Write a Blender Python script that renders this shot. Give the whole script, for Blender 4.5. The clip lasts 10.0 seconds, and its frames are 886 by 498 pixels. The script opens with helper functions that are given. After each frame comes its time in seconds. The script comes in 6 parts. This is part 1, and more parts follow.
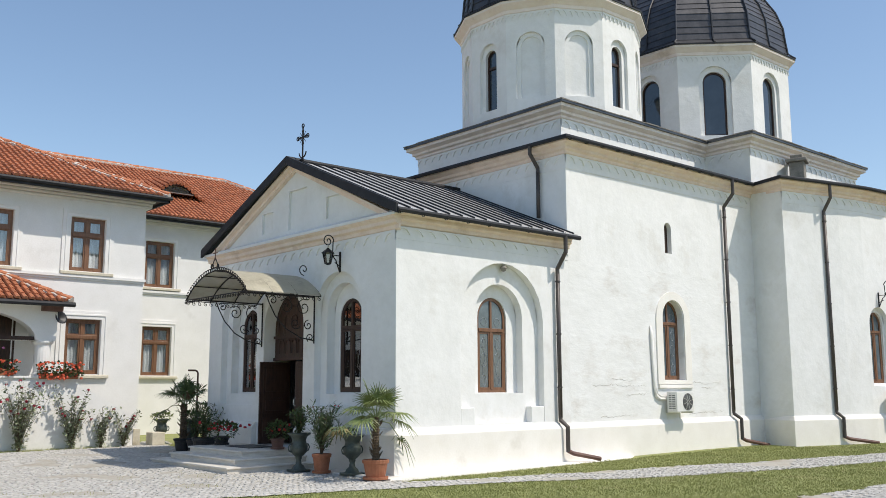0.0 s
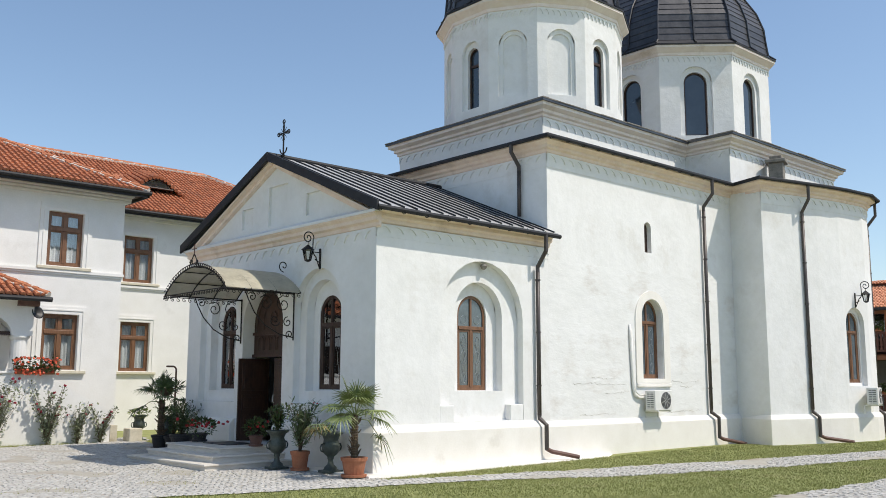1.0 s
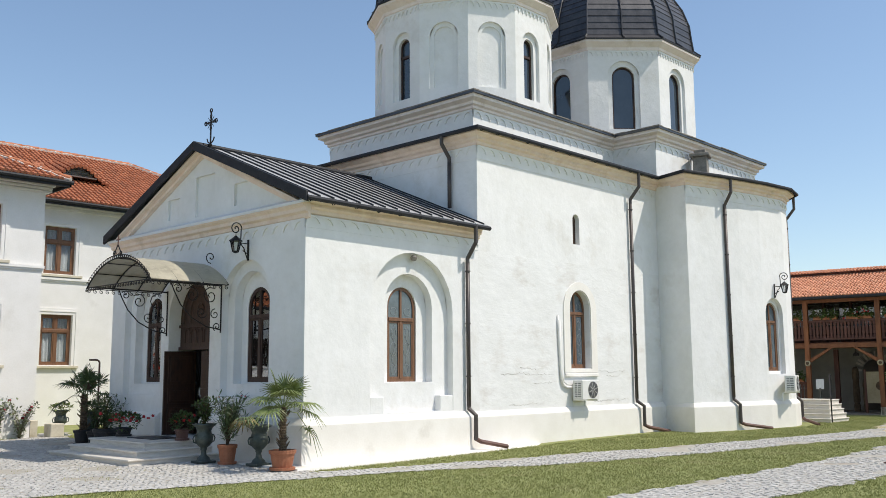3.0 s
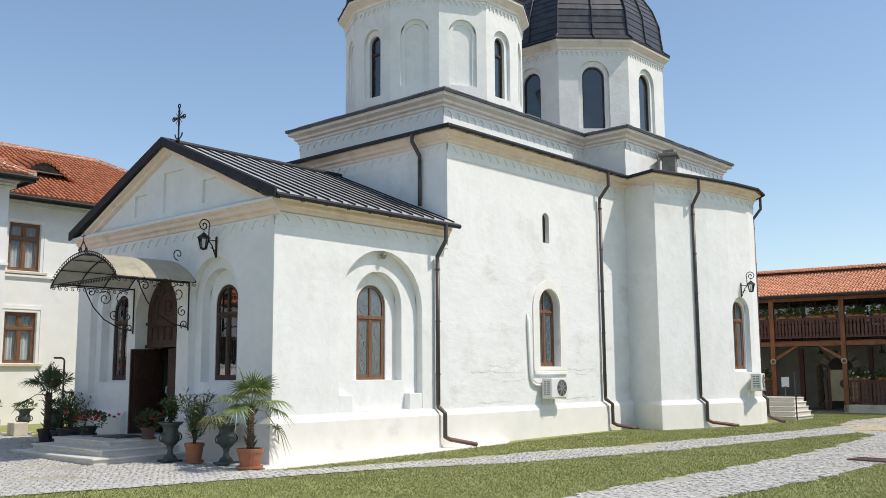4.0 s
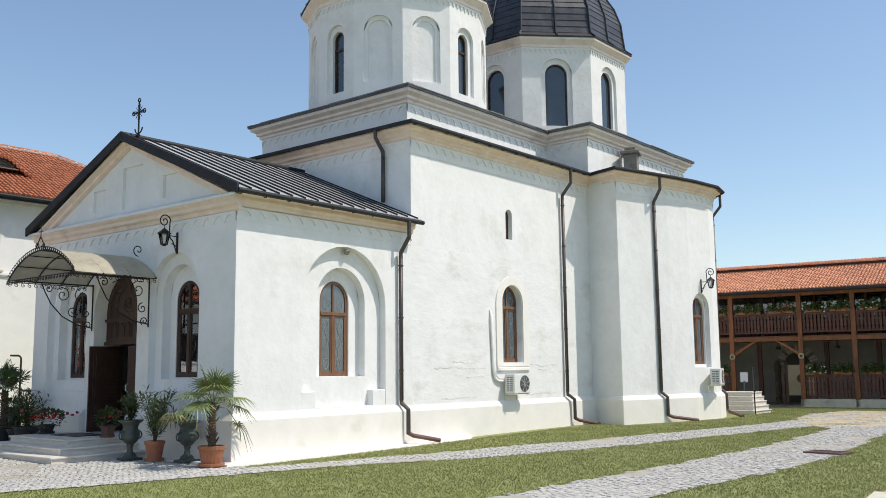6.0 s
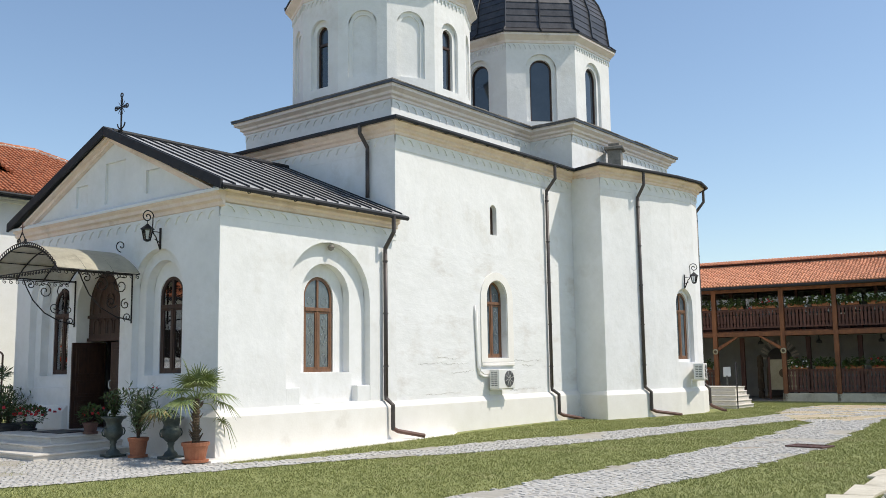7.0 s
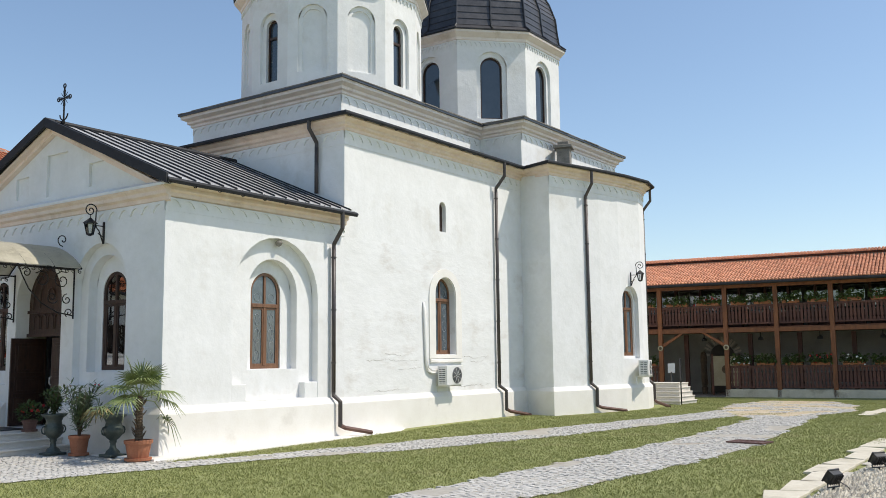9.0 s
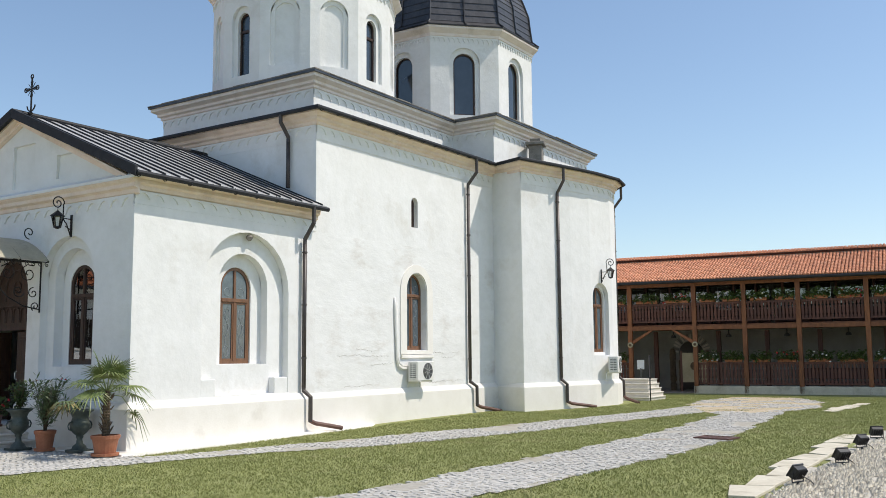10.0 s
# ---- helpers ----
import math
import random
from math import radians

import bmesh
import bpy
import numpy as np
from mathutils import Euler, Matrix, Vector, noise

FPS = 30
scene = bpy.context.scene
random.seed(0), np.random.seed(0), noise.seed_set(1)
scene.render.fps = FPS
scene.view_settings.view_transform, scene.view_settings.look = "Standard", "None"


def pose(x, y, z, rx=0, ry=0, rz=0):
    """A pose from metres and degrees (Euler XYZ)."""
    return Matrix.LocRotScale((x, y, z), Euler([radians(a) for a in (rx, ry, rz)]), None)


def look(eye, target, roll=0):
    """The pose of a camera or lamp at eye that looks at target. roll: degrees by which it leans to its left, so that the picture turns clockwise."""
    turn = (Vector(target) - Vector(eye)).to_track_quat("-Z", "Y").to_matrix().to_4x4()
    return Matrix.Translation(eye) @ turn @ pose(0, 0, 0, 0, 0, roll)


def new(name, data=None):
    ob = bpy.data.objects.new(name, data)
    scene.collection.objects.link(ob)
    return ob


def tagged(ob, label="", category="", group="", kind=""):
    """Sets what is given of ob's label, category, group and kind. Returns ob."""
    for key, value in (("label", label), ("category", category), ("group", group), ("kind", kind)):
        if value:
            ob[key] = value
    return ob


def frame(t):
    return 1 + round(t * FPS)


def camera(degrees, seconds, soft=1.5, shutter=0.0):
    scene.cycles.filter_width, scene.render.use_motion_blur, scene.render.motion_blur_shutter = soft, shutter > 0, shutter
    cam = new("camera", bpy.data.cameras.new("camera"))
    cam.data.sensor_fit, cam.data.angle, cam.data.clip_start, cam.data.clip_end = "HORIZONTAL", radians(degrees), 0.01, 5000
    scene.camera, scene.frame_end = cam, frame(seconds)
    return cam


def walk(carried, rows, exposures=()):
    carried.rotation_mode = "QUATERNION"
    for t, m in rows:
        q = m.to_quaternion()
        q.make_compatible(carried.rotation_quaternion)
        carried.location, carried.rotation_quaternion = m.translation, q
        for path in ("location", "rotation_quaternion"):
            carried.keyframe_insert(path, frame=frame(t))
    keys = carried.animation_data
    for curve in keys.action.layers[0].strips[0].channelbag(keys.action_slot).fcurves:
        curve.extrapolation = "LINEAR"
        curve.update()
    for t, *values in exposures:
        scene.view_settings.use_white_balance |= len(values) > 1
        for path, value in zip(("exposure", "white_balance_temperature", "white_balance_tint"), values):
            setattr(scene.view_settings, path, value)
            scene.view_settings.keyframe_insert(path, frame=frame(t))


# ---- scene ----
cam = camera(51.4, 10.0, soft=0.5)
PATH = [
    (0, (-12.477, -15.997, 1.912), (-11.182, -14.502, 2.209), -0.2),
    (0.5, (-12.467, -16.003, 1.929), (-11.162, -14.516, 2.22), 0.0),
    (1, (-12.455, -16.004, 1.937), (-11.129, -14.535, 2.227), 0.1),
    (1.5, (-12.464, -16.016, 1.924), (-11.121, -14.563, 2.214), 0.1),
    (2, (-12.457, -16.004, 1.911), (-11.09, -14.573, 2.198), -0.2),
    (2.5, (-12.445, -16.05, 1.947), (-11.043, -14.651, 2.224), -0.4),
    (4, (-12.395, -16.045, 1.931), (-10.918, -14.723, 2.198), -0.4),
    (4.5, (-12.401, -16.058, 1.924), (-10.908, -14.754, 2.189), -0.7),
    (5, (-12.399, -16.054, 1.912), (-10.889, -14.77, 2.177), -0.9),
    (5.5, (-12.396, -16.054, 1.91), (-10.876, -14.781, 2.174), -0.7),
    (7, (-12.398, -16.065, 1.908), (-10.847, -14.827, 2.158), -0.8),
    (7.5, (-12.376, -16.076, 1.933), (-10.813, -14.854, 2.182), -0.7),
    (8, (-12.407, -16.088, 1.924), (-10.827, -14.887, 2.173), -0.6),
    (8.5, (-12.391, -16.112, 1.911), (-10.794, -14.932, 2.157), -0.8),
    (9, (-12.387, -16.105, 1.952), (-10.77, -14.952, 2.19), -0.7),
    (9.5, (-12.382, -16.131, 1.96), (-10.748, -15.002, 2.194), -0.5),
    (10, (-12.383, -16.123, 1.942), (-10.731, -15.019, 2.171), -0.5),
]
walk(cam, [(t, look(eye, target, roll)) for t, eye, target, roll in PATH], [(0.0, 0.20, 6620, 8), (10.0, 0.20, 6620, 8)])

# ---- daylight ----
SUN_WAY = Vector((0.54, -1.0, 1.74)).normalized()
world = bpy.data.worlds.new("sky")
scene.world = world
world.use_nodes = True
wn = world.node_tree.nodes
sky = wn.new("ShaderNodeTexSky")
sky.sky_type, sky.sun_disc = "NISHITA", False
sky.sun_elevation = math.asin(SUN_WAY.z)
sky.sun_rotation = math.atan2(SUN_WAY.x, SUN_WAY.y)
sky.air_density, sky.dust_density, sky.ozone_density = 1.0, 0.7, 1.5
wn["Background"].inputs["Strength"].default_value = 0.145
world.node_tree.links.new(sky.outputs["Color"], wn["Background"].inputs["Color"])
sun_data = bpy.data.lights.new("sun", "SUN")
sun_data.energy, sun_data.angle, sun_data.color = 3.35, radians(0.55), (1.0, 0.925, 0.845)
sun = new("sun", sun_data)
sun.matrix_world = look(SUN_WAY * 60, (0, 0, 0))


# ---- materials ----
def material(name):
    m = bpy.data.materials.new(name)
    m.use_nodes = True
    nt = m.node_tree
    return m, nt, nt.nodes["Principled BSDF"]


def nd(nt, kind, **sets):
    n = nt.nodes.new(kind)
    for k, v in sets.items():
        n.inputs[k.replace("_", " ")].default_value = v
    return n


def surface(name, dark, light, scale=3.0, rough=0.8, metal=0.0, bump=0.3, grain=40.0, stain=None, stain_scale=0.5,
            per_piece=0.0, per_island=0.0, dist=0.01, stain_low=0.55, stain_high=0.75, stretch=(1, 1, 1), gloss=0.5):
    """Two-scale noise between two colours, stains with a shape of their own, fine relief."""
    m, nt, b = material(name)
    ln = nt.links.new
    co = nt.nodes.new("ShaderNodeTexCoord")
    mp = nd(nt, "ShaderNodeMapping", Scale=stretch)
    geo = nt.nodes.new("ShaderNodeNewGeometry")
    ln(geo.outputs["Position"], mp.inputs["Vector"])
    n1 = nd(nt, "ShaderNodeTexNoise", Scale=scale, Detail=6.0, Roughness=0.6)
    n2 = nd(nt, "ShaderNodeTexNoise", Scale=grain, Detail=4.0, Roughness=0.6)
    ln(mp.outputs["Vector"], n1.inputs["Vector"])
    ln(mp.outputs["Vector"], n2.inputs["Vector"])
    mixv = nd(nt, "ShaderNodeMath")
    mixv.operation = "MULTIPLY_ADD"
    ln(n2.outputs["Fac"], mixv.inputs[0])
    mixv.inputs[1].default_value = 0.45
    ln(n1.outputs["Fac"], mixv.inputs[2])
    ramp = nt.nodes.new("ShaderNodeValToRGB")
    ramp.color_ramp.elements[0].position, ramp.color_ramp.elements[1].position = 0.5, 0.95
    ramp.color_ramp.elements[0].color, ramp.color_ramp.elements[1].color = (*dark, 1), (*light, 1)
    ln(mixv.outputs[0], ramp.inputs["Fac"])
    colour = ramp.outputs["Color"]
    if stain:
        n3 = nd(nt, "ShaderNodeTexNoise", Scale=stain_scale, Detail=8.0, Roughness=0.68)
        ln(mp.outputs["Vector"], n3.inputs["Vector"])
        r3 = nt.nodes.new("ShaderNodeMapRange")
        r3.inputs["From Min"].default_value, r3.inputs["From Max"].default_value = stain_low, stain_high
        ln(n3.outputs["Fac"], r3.inputs["Value"])
        mx = nt.nodes.new("ShaderNodeMixRGB")
        ln(r3.outputs[0], mx.inputs["Fac"])
        ln(colour, mx.inputs["Color1"])
        mx.inputs["Color2"].default_value = (*stain, 1)
        colour = mx.outputs["Color"]
    for amount, kind, out in ((per_piece, "ShaderNodeObjectInfo", "Random"), (per_island, "ShaderNodeNewGeometry", "Random Per Island")):
        if amount:
            info = nt.nodes.new(kind)
            r4 = nt.nodes.new("ShaderNodeMapRange")
            r4.inputs["To Min"].default_value, r4.inputs["To Max"].default_value = 1 - amount, 1 + amount
            ln(info.outputs[out], r4.inputs["Value"])
            hs = nt.nodes.new("ShaderNodeHueSaturation")
            ln(r4.outputs[0], hs.inputs["Value"])
            ln(colour, hs.inputs["Color"])
            colour = hs.outputs["Color"]
    ln(colour, b.inputs["Base Color"])
    b.inputs["Roughness"].default_value, b.inputs["Metallic"].default_value = rough, metal
    b.inputs["Specular IOR Level"].default_value = gloss
    bp = nd(nt, "ShaderNodeBump", Strength=bump, Distance=dist)
    ln(mixv.outputs[0], bp.inputs["Height"])
    ln(bp.outputs["Normal"], b.inputs["Normal"])
    return m


PLASTER = surface("lime_plaster", (0.75, 0.745, 0.72), (0.84, 0.835, 0.82), 1.1, 0.9, 0, 0.35, 5, (0.60, 0.565, 0.50), 0.6,
                  dist=0.06, stain_low=0.56, stain_high=0.86, gloss=0.2)
WEATHERED = surface("weathered_lime_plaster", (0.75, 0.745, 0.72), (0.84, 0.835, 0.82), 1.1, 0.9, 0, 0.35, 5, (0.56, 0.51, 0.45), 0.8,
                    dist=0.06, stain_low=0.54, stain_high=0.80, stretch=(0.7, 1, 1.5), gloss=0.2)
PLINTH = surface("plinth_render", (0.79, 0.755, 0.69), (0.86, 0.83, 0.775), 2.0, 0.9, 0, 0.3, 25, (0.60, 0.56, 0.49), 0.9, dist=0.02,
                 stain_low=0.60, stain_high=0.85, gloss=0.2)
CREAM = surface("cornice_render", (0.77, 0.61, 0.50), (0.86, 0.74, 0.64), 3.0, 0.9, 0, 0.3, 30, (0.58, 0.46, 0.36), 1.2, gloss=0.2)
PALE = surface("pale_cornice_render", (0.78, 0.675, 0.61), (0.86, 0.785, 0.73), 3.0, 0.9, 0, 0.3, 30, (0.58, 0.49, 0.42), 1.2, gloss=0.2)
HOUSE = surface("house_plaster", (0.75, 0.74, 0.71), (0.84, 0.83, 0.81), 1.2, 0.9, 0, 0.3, 20, (0.6, 0.58, 0.54), 0.5, dist=0.02,
                stain_low=0.62, stain_high=0.85, gloss=0.2)
ROOF_METAL = surface("painted_sheet_metal", (0.055, 0.06, 0.068), (0.10, 0.105, 0.115), 2.0, 0.38, 0.5, 0.15, 12)
# Dark roof metal made pale: the sky it reflects is put into the colour.
PAN_METAL = surface("sky_lit_sheet_metal", (0.40, 0.395, 0.385), (0.52, 0.515, 0.50), 1.5, 0.45, 0.2, 0.1, 10)
DOME_METAL = surface("dome_sheet_metal", (0.04, 0.04, 0.045), (0.085, 0.083, 0.085), 2.5, 0.42, 0.4, 0.2, 12, per_piece=0.25)
EDGE_METAL = surface("dark_metal_trim", (0.016, 0.017, 0.02), (0.03, 0.031, 0.035), 3.0, 0.62, 0.0, 0.1, 20, gloss=0.3)
PIPE = surface("brown_coated_metal", (0.05, 0.042, 0.04), (0.09, 0.075, 0.07), 3.0, 0.45, 0.2, 0.1, 25)
RUST = surface("red_brown_metal", (0.10, 0.05, 0.04), (0.17, 0.09, 0.07), 3.0, 0.55, 0.1, 0.1, 25)
IRON = surface("black_wrought_iron", (0.012, 0.011, 0.011), (0.03, 0.027, 0.025), 6.0, 0.5, 0.4, 0.2, 60)
WOOD = surface("varnished_window_wood", (0.13, 0.062, 0.032), (0.23, 0.115, 0.06), 5.0, 0.45, 0, 0.15, 60, stretch=(3, 3, 0.6))
DOORWOOD = surface("dark_carved_oak", (0.022, 0.010, 0.007), (0.07, 0.031, 0.017), 6.0, 0.5, 0, 0.5, 40, stretch=(3, 3, 0.6))
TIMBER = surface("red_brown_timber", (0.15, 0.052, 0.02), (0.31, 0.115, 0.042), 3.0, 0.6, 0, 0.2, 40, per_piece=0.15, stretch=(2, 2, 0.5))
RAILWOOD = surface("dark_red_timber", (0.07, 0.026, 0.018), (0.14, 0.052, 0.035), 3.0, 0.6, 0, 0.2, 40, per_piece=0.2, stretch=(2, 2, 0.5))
TILE = surface("terracotta_tile", (0.34, 0.112, 0.05), (0.52, 0.195, 0.092), 2.0, 0.8, 0, 0.3, 30, (0.27, 0.13, 0.08), 1.4, per_piece=0.13,
               stain_low=0.55, stain_high=0.8)
TILES = surface("terracotta_tiles", (0.34, 0.112, 0.05), (0.52, 0.195, 0.092), 2.0, 0.8, 0, 0.3, 30, (0.27, 0.13, 0.08), 1.4, per_island=0.13,
                stain_low=0.55, stain_high=0.8)
UNDERTILE = surface("dark_clay_underlay", (0.07, 0.028, 0.016), (0.14, 0.055, 0.032), 4.0, 0.9)
NEWTILE = surface("bright_terracotta_tile", (0.48, 0.20, 0.11), (0.66, 0.31, 0.18), 2.0, 0.8, 0, 0.3, 30, (0.38, 0.2, 0.13), 1.4, per_piece=0.12)
NEWTILES = surface("bright_terracotta_tiles", (0.48, 0.20, 0.11), (0.66, 0.31, 0.18), 2.0, 0.8, 0, 0.3, 30, (0.38, 0.2, 0.13), 1.4, per_island=0.12)
MORTAR = surface("ridge_mortar", (0.46, 0.40, 0.35), (0.66, 0.60, 0.54), 5.0, 0.9, 0, 0.5, 30)
MARBLE = surface("travertine_step", (0.60, 0.56, 0.49), (0.74, 0.70, 0.63), 4.0, 0.6, 0, 0.1, 40, (0.45, 0.41, 0.35), 1.5, stretch=(1, 1, 6))
SETT = surface("grey_stone_sett", (0.40, 0.385, 0.355), (0.55, 0.53, 0.49), 6.0, 0.8, 0, 0.4, 50, per_piece=0.14)
SETTS = surface("grey_stone_setts", (0.40, 0.385, 0.355), (0.55, 0.53, 0.49), 6.0, 0.8, 0, 0.4, 50, (0.40, 0.31, 0.21), 0.7, per_island=0.14,
                stain_low=0.62, stain_high=0.8)
BED = surface("sandy_joint_bed", (0.33, 0.305, 0.255), (0.46, 0.43, 0.37), 5.0, 0.95, 0, 0.5, 60, (0.22, 0.15, 0.08), 0.8)
GRAVEL = surface("pale_gravel_bed", (0.40, 0.37, 0.31), (0.58, 0.54, 0.46), 8.0, 0.95, 0, 0.8, 60)
PEBBLE = surface("pale_pebbles", (0.52, 0.47, 0.37), (0.74, 0.68, 0.56), 8.0, 0.85, 0, 0.3, 60, per_island=0.35)
SLAB = surface("pale_limestone_slab", (0.52, 0.47, 0.36), (0.68, 0.63, 0.51), 3.0, 0.85, 0, 0.4, 40, (0.3, 0.26, 0.18), 1.2)
SOIL = surface("lawn_soil", (0.19, 0.21, 0.065), (0.29, 0.30, 0.11), 2.2, 0.95, 0, 0.6, 50, (0.24, 0.20, 0.095), 0.7)
GRASS = surface("grass_blades", (0.23, 0.255, 0.075), (0.35, 0.36, 0.13), 0.8, 0.65, 0, 0.0, 6, (0.40, 0.36, 0.17), 0.6, per_island=0.10)
LEAF = surface("green_leaf", (0.035, 0.065, 0.015), (0.085, 0.125, 0.035), 4.0, 0.5, 0, 0.1, 30, per_island=0.35)
OLEANDER = surface("grey_green_leaf", (0.08, 0.12, 0.05), (0.18, 0.23, 0.115), 4.0, 0.5, 0, 0.1, 30, per_island=0.3)
PALMLEAF = surface("palm_leaf", (0.10, 0.14, 0.035), (0.22, 0.26, 0.08), 4.0, 0.45, 0, 0.1, 30, per_island=0.2)
DRYLEAF = surface("dry_leaf", (0.20, 0.14, 0.05), (0.34, 0.25, 0.10), 4.0, 0.7, 0, 0.1, 30, per_island=0.3)
BARK = surface("fibrous_bark", (0.06, 0.042, 0.026), (0.15, 0.105, 0.065), 10.0, 0.9, 0, 0.8, 60, dist=0.02)
RED = surface("red_petal", (0.40, 0.012, 0.02), (0.62, 0.04, 0.04), 4.0, 0.6, 0, 0.1, 30, per_island=0.3)
ORANGE = surface("orange_red_petal", (0.55, 0.06, 0.03), (0.75, 0.16, 0.07), 4.0, 0.6, 0, 0.1, 30, per_island=0.3)
DARKRED = surface("crimson_rose_petal", (0.20, 0.008, 0.02), (0.38, 0.02, 0.05), 4.0, 0.6, 0, 0.1, 30, per_island=0.3)
WHITEP = surface("white_petal", (0.7, 0.7, 0.68), (0.85, 0.85, 0.82), 4.0, 0.6, 0, 0.1, 30)
PURPLE = surface("purple_petal", (0.16, 0.03, 0.12), (0.34, 0.12, 0.28), 4.0, 0.6, 0, 0.1, 30, per_island=0.4)
CLAY = surface("terracotta_pot_clay", (0.32, 0.115, 0.055), (0.46, 0.19, 0.10), 4.0, 0.75, 0, 0.2, 40)
URN = surface("green_black_cast_iron", (0.045, 0.06, 0.052), (0.10, 0.12, 0.105), 8.0, 0.5, 0.3, 0.3, 40)
DARKPOT = surface("dark_plastic_pot", (0.012, 0.012, 0.013), (0.03, 0.03, 0.032), 5.0, 0.5, 0, 0.1, 40)
WHITEM = surface("white_painted_metal", (0.72, 0.71, 0.67), (0.80, 0.79, 0.76), 4.0, 0.45, 0.0, 0.05, 30)
GREYM = surface("grey_grille_metal", (0.10, 0.10, 0.10), (0.2, 0.2, 0.2), 4.0, 0.5, 0.3, 0.1, 30)
CURTAIN = surface("sheer_white_curtain", (0.58, 0.59, 0.60), (0.78, 0.78, 0.78), 3.0, 0.9, 0, 0.2, 20, stretch=(6, 6, 0.2))
# Dark colour standing in for unlit rooms, used on sheets behind openings.
INSIDE = surface("shade_coloured_interior", (0.07, 0.06, 0.055), (0.12, 0.105, 0.09), 1.0, 0.9, 0, 0.1, 10)
LEAD = surface("lead_came", (0.32, 0.34, 0.36), (0.45, 0.47, 0.5), 5.0, 0.5, 0.4, 0.1, 30)
PAPER = surface("cream_board", (0.36, 0.31, 0.20), (0.48, 0.42, 0.29), 2.0, 0.8, 0, 0.1, 20)
ROSELEAF = surface("pale_rose_leaf", (0.15, 0.18, 0.10), (0.30, 0.33, 0.20), 4.0, 0.5, 0, 0.1, 30, per_island=0.35)
# White plaster greyed: the gallery's deep shade is put into this colour.
GALWALL = surface("shade_greyed_plaster", (0.27, 0.255, 0.23), (0.38, 0.36, 0.33), 1.2, 0.9, 0, 0.2, 20)
CRACK = surface("dusty_crack", (0.30, 0.26, 0.21), (0.42, 0.37, 0.31), 5.0, 0.95)
DRUMGLASS = surface("dark_blue_window_glass", (0.02, 0.03, 0.042), (0.03, 0.042, 0.056), 2.0, 0.04, 0, 0.03, 6, gloss=1.0)
DRYBED = surface("dry_trodden_soil", (0.40, 0.31, 0.20), (0.54, 0.46, 0.33), 3.0, 0.95, 0, 0.5, 50, (0.34, 0.33, 0.16), 0.9)
SLATE = surface("stone_roof_slab", (0.16, 0.145, 0.125), (0.3, 0.275, 0.24), 5.0, 0.9, 0, 0.6, 40)


def glass_material(name, tint, gloss_rough=0.02, ior=1.6):
    m, nt, b = material(name)
    nt.nodes.remove(b)
    tr = nt.nodes.new("ShaderNodeBsdfTransparent")
    tr.inputs["Color"].default_value = (*tint, 1)
    gl = nt.nodes.new("ShaderNodeBsdfGlossy")
    gl.inputs["Roughness"].default_value = gloss_rough
    gl.inputs["Color"].default_value = (0.95, 0.97, 1.0, 1)
    fr = nt.nodes.new("ShaderNodeFresnel")
    fr.inputs["IOR"].default_value = ior
    no = nt.nodes.new("ShaderNodeTexNoise")
    no.inputs["Scale"].default_value = 2.2
    bp = nt.nodes.new("ShaderNodeBump")
    bp.inputs["Strength"].default_value, bp.inputs["Distance"].default_value = 0.06, 0.02
    nt.links.new(no.outputs["Fac"], bp.inputs["Height"])
    nt.links.new(bp.outputs["Normal"], gl.inputs["Normal"])
    mx = nt.nodes.new("ShaderNodeMixShader")
    nt.links.new(fr.outputs[0], mx.inputs[0])
    nt.links.new(tr.outputs[0], mx.inputs[1])
    nt.links.new(gl.outputs[0], mx.inputs[2])
    nt.links.new(mx.outputs[0], nt.nodes["Material Output"].inputs["Surface"])
    return m


GLASS = glass_material("window_glass", (0.86, 0.89, 0.9), 0.02, 1.9)
FRONT_GLASS = glass_material("mirroring_window_glass", (0.7, 0.74, 0.76), 0.02, 3.0)
STAINED = surface("leaded_obscured_glass", (0.065, 0.085, 0.10), (0.12, 0.15, 0.17), 4.0, 0.10, 0, 0.08, 18, gloss=0.9)
POLY = surface("translucent_canopy_sheet", (0.50, 0.46, 0.34), (0.66, 0.61, 0.47), 3.0, 0.5, 0, 0.1, 20, (0.3, 0.26, 0.18), 2.0)
POLY.node_tree.nodes["Principled BSDF"].inputs["Transmission Weight"].default_value = 0.35


# ---- mesh tools ----
def merge(*sets):
    vs, fs = [], []
    for v, f in sets:
        o = len(vs)
        vs.extend(v)
        fs.extend([tuple(i + o for i in q) for q in f])
    return vs, fs


def moved(s, m):
    return [tuple(m @ Vector(v)) for v in s[0]], s[1]


def box(x0, x1, y0, y1, z0, z1):
    v = [(x, y, z) for z in (z0, z1) for x, y in ((x0, y0), (x1, y0), (x1, y1), (x0, y1))]
    return v, [(3, 2, 1, 0), (4, 5, 6, 7), (0, 1, 5, 4), (1, 2, 6, 5), (2, 3, 7, 6), (3, 0, 4, 7)]


def prism(poly, z0, z1):
    n = len(poly)
    v = [(x, y, z0) for x, y in poly] + [(x, y, z1) for x, y in poly]
    return v, [tuple(range(n - 1, -1, -1)), tuple(range(n, 2 * n))] + [(i, (i + 1) % n, n + (i + 1) % n, n + i) for i in range(n)]


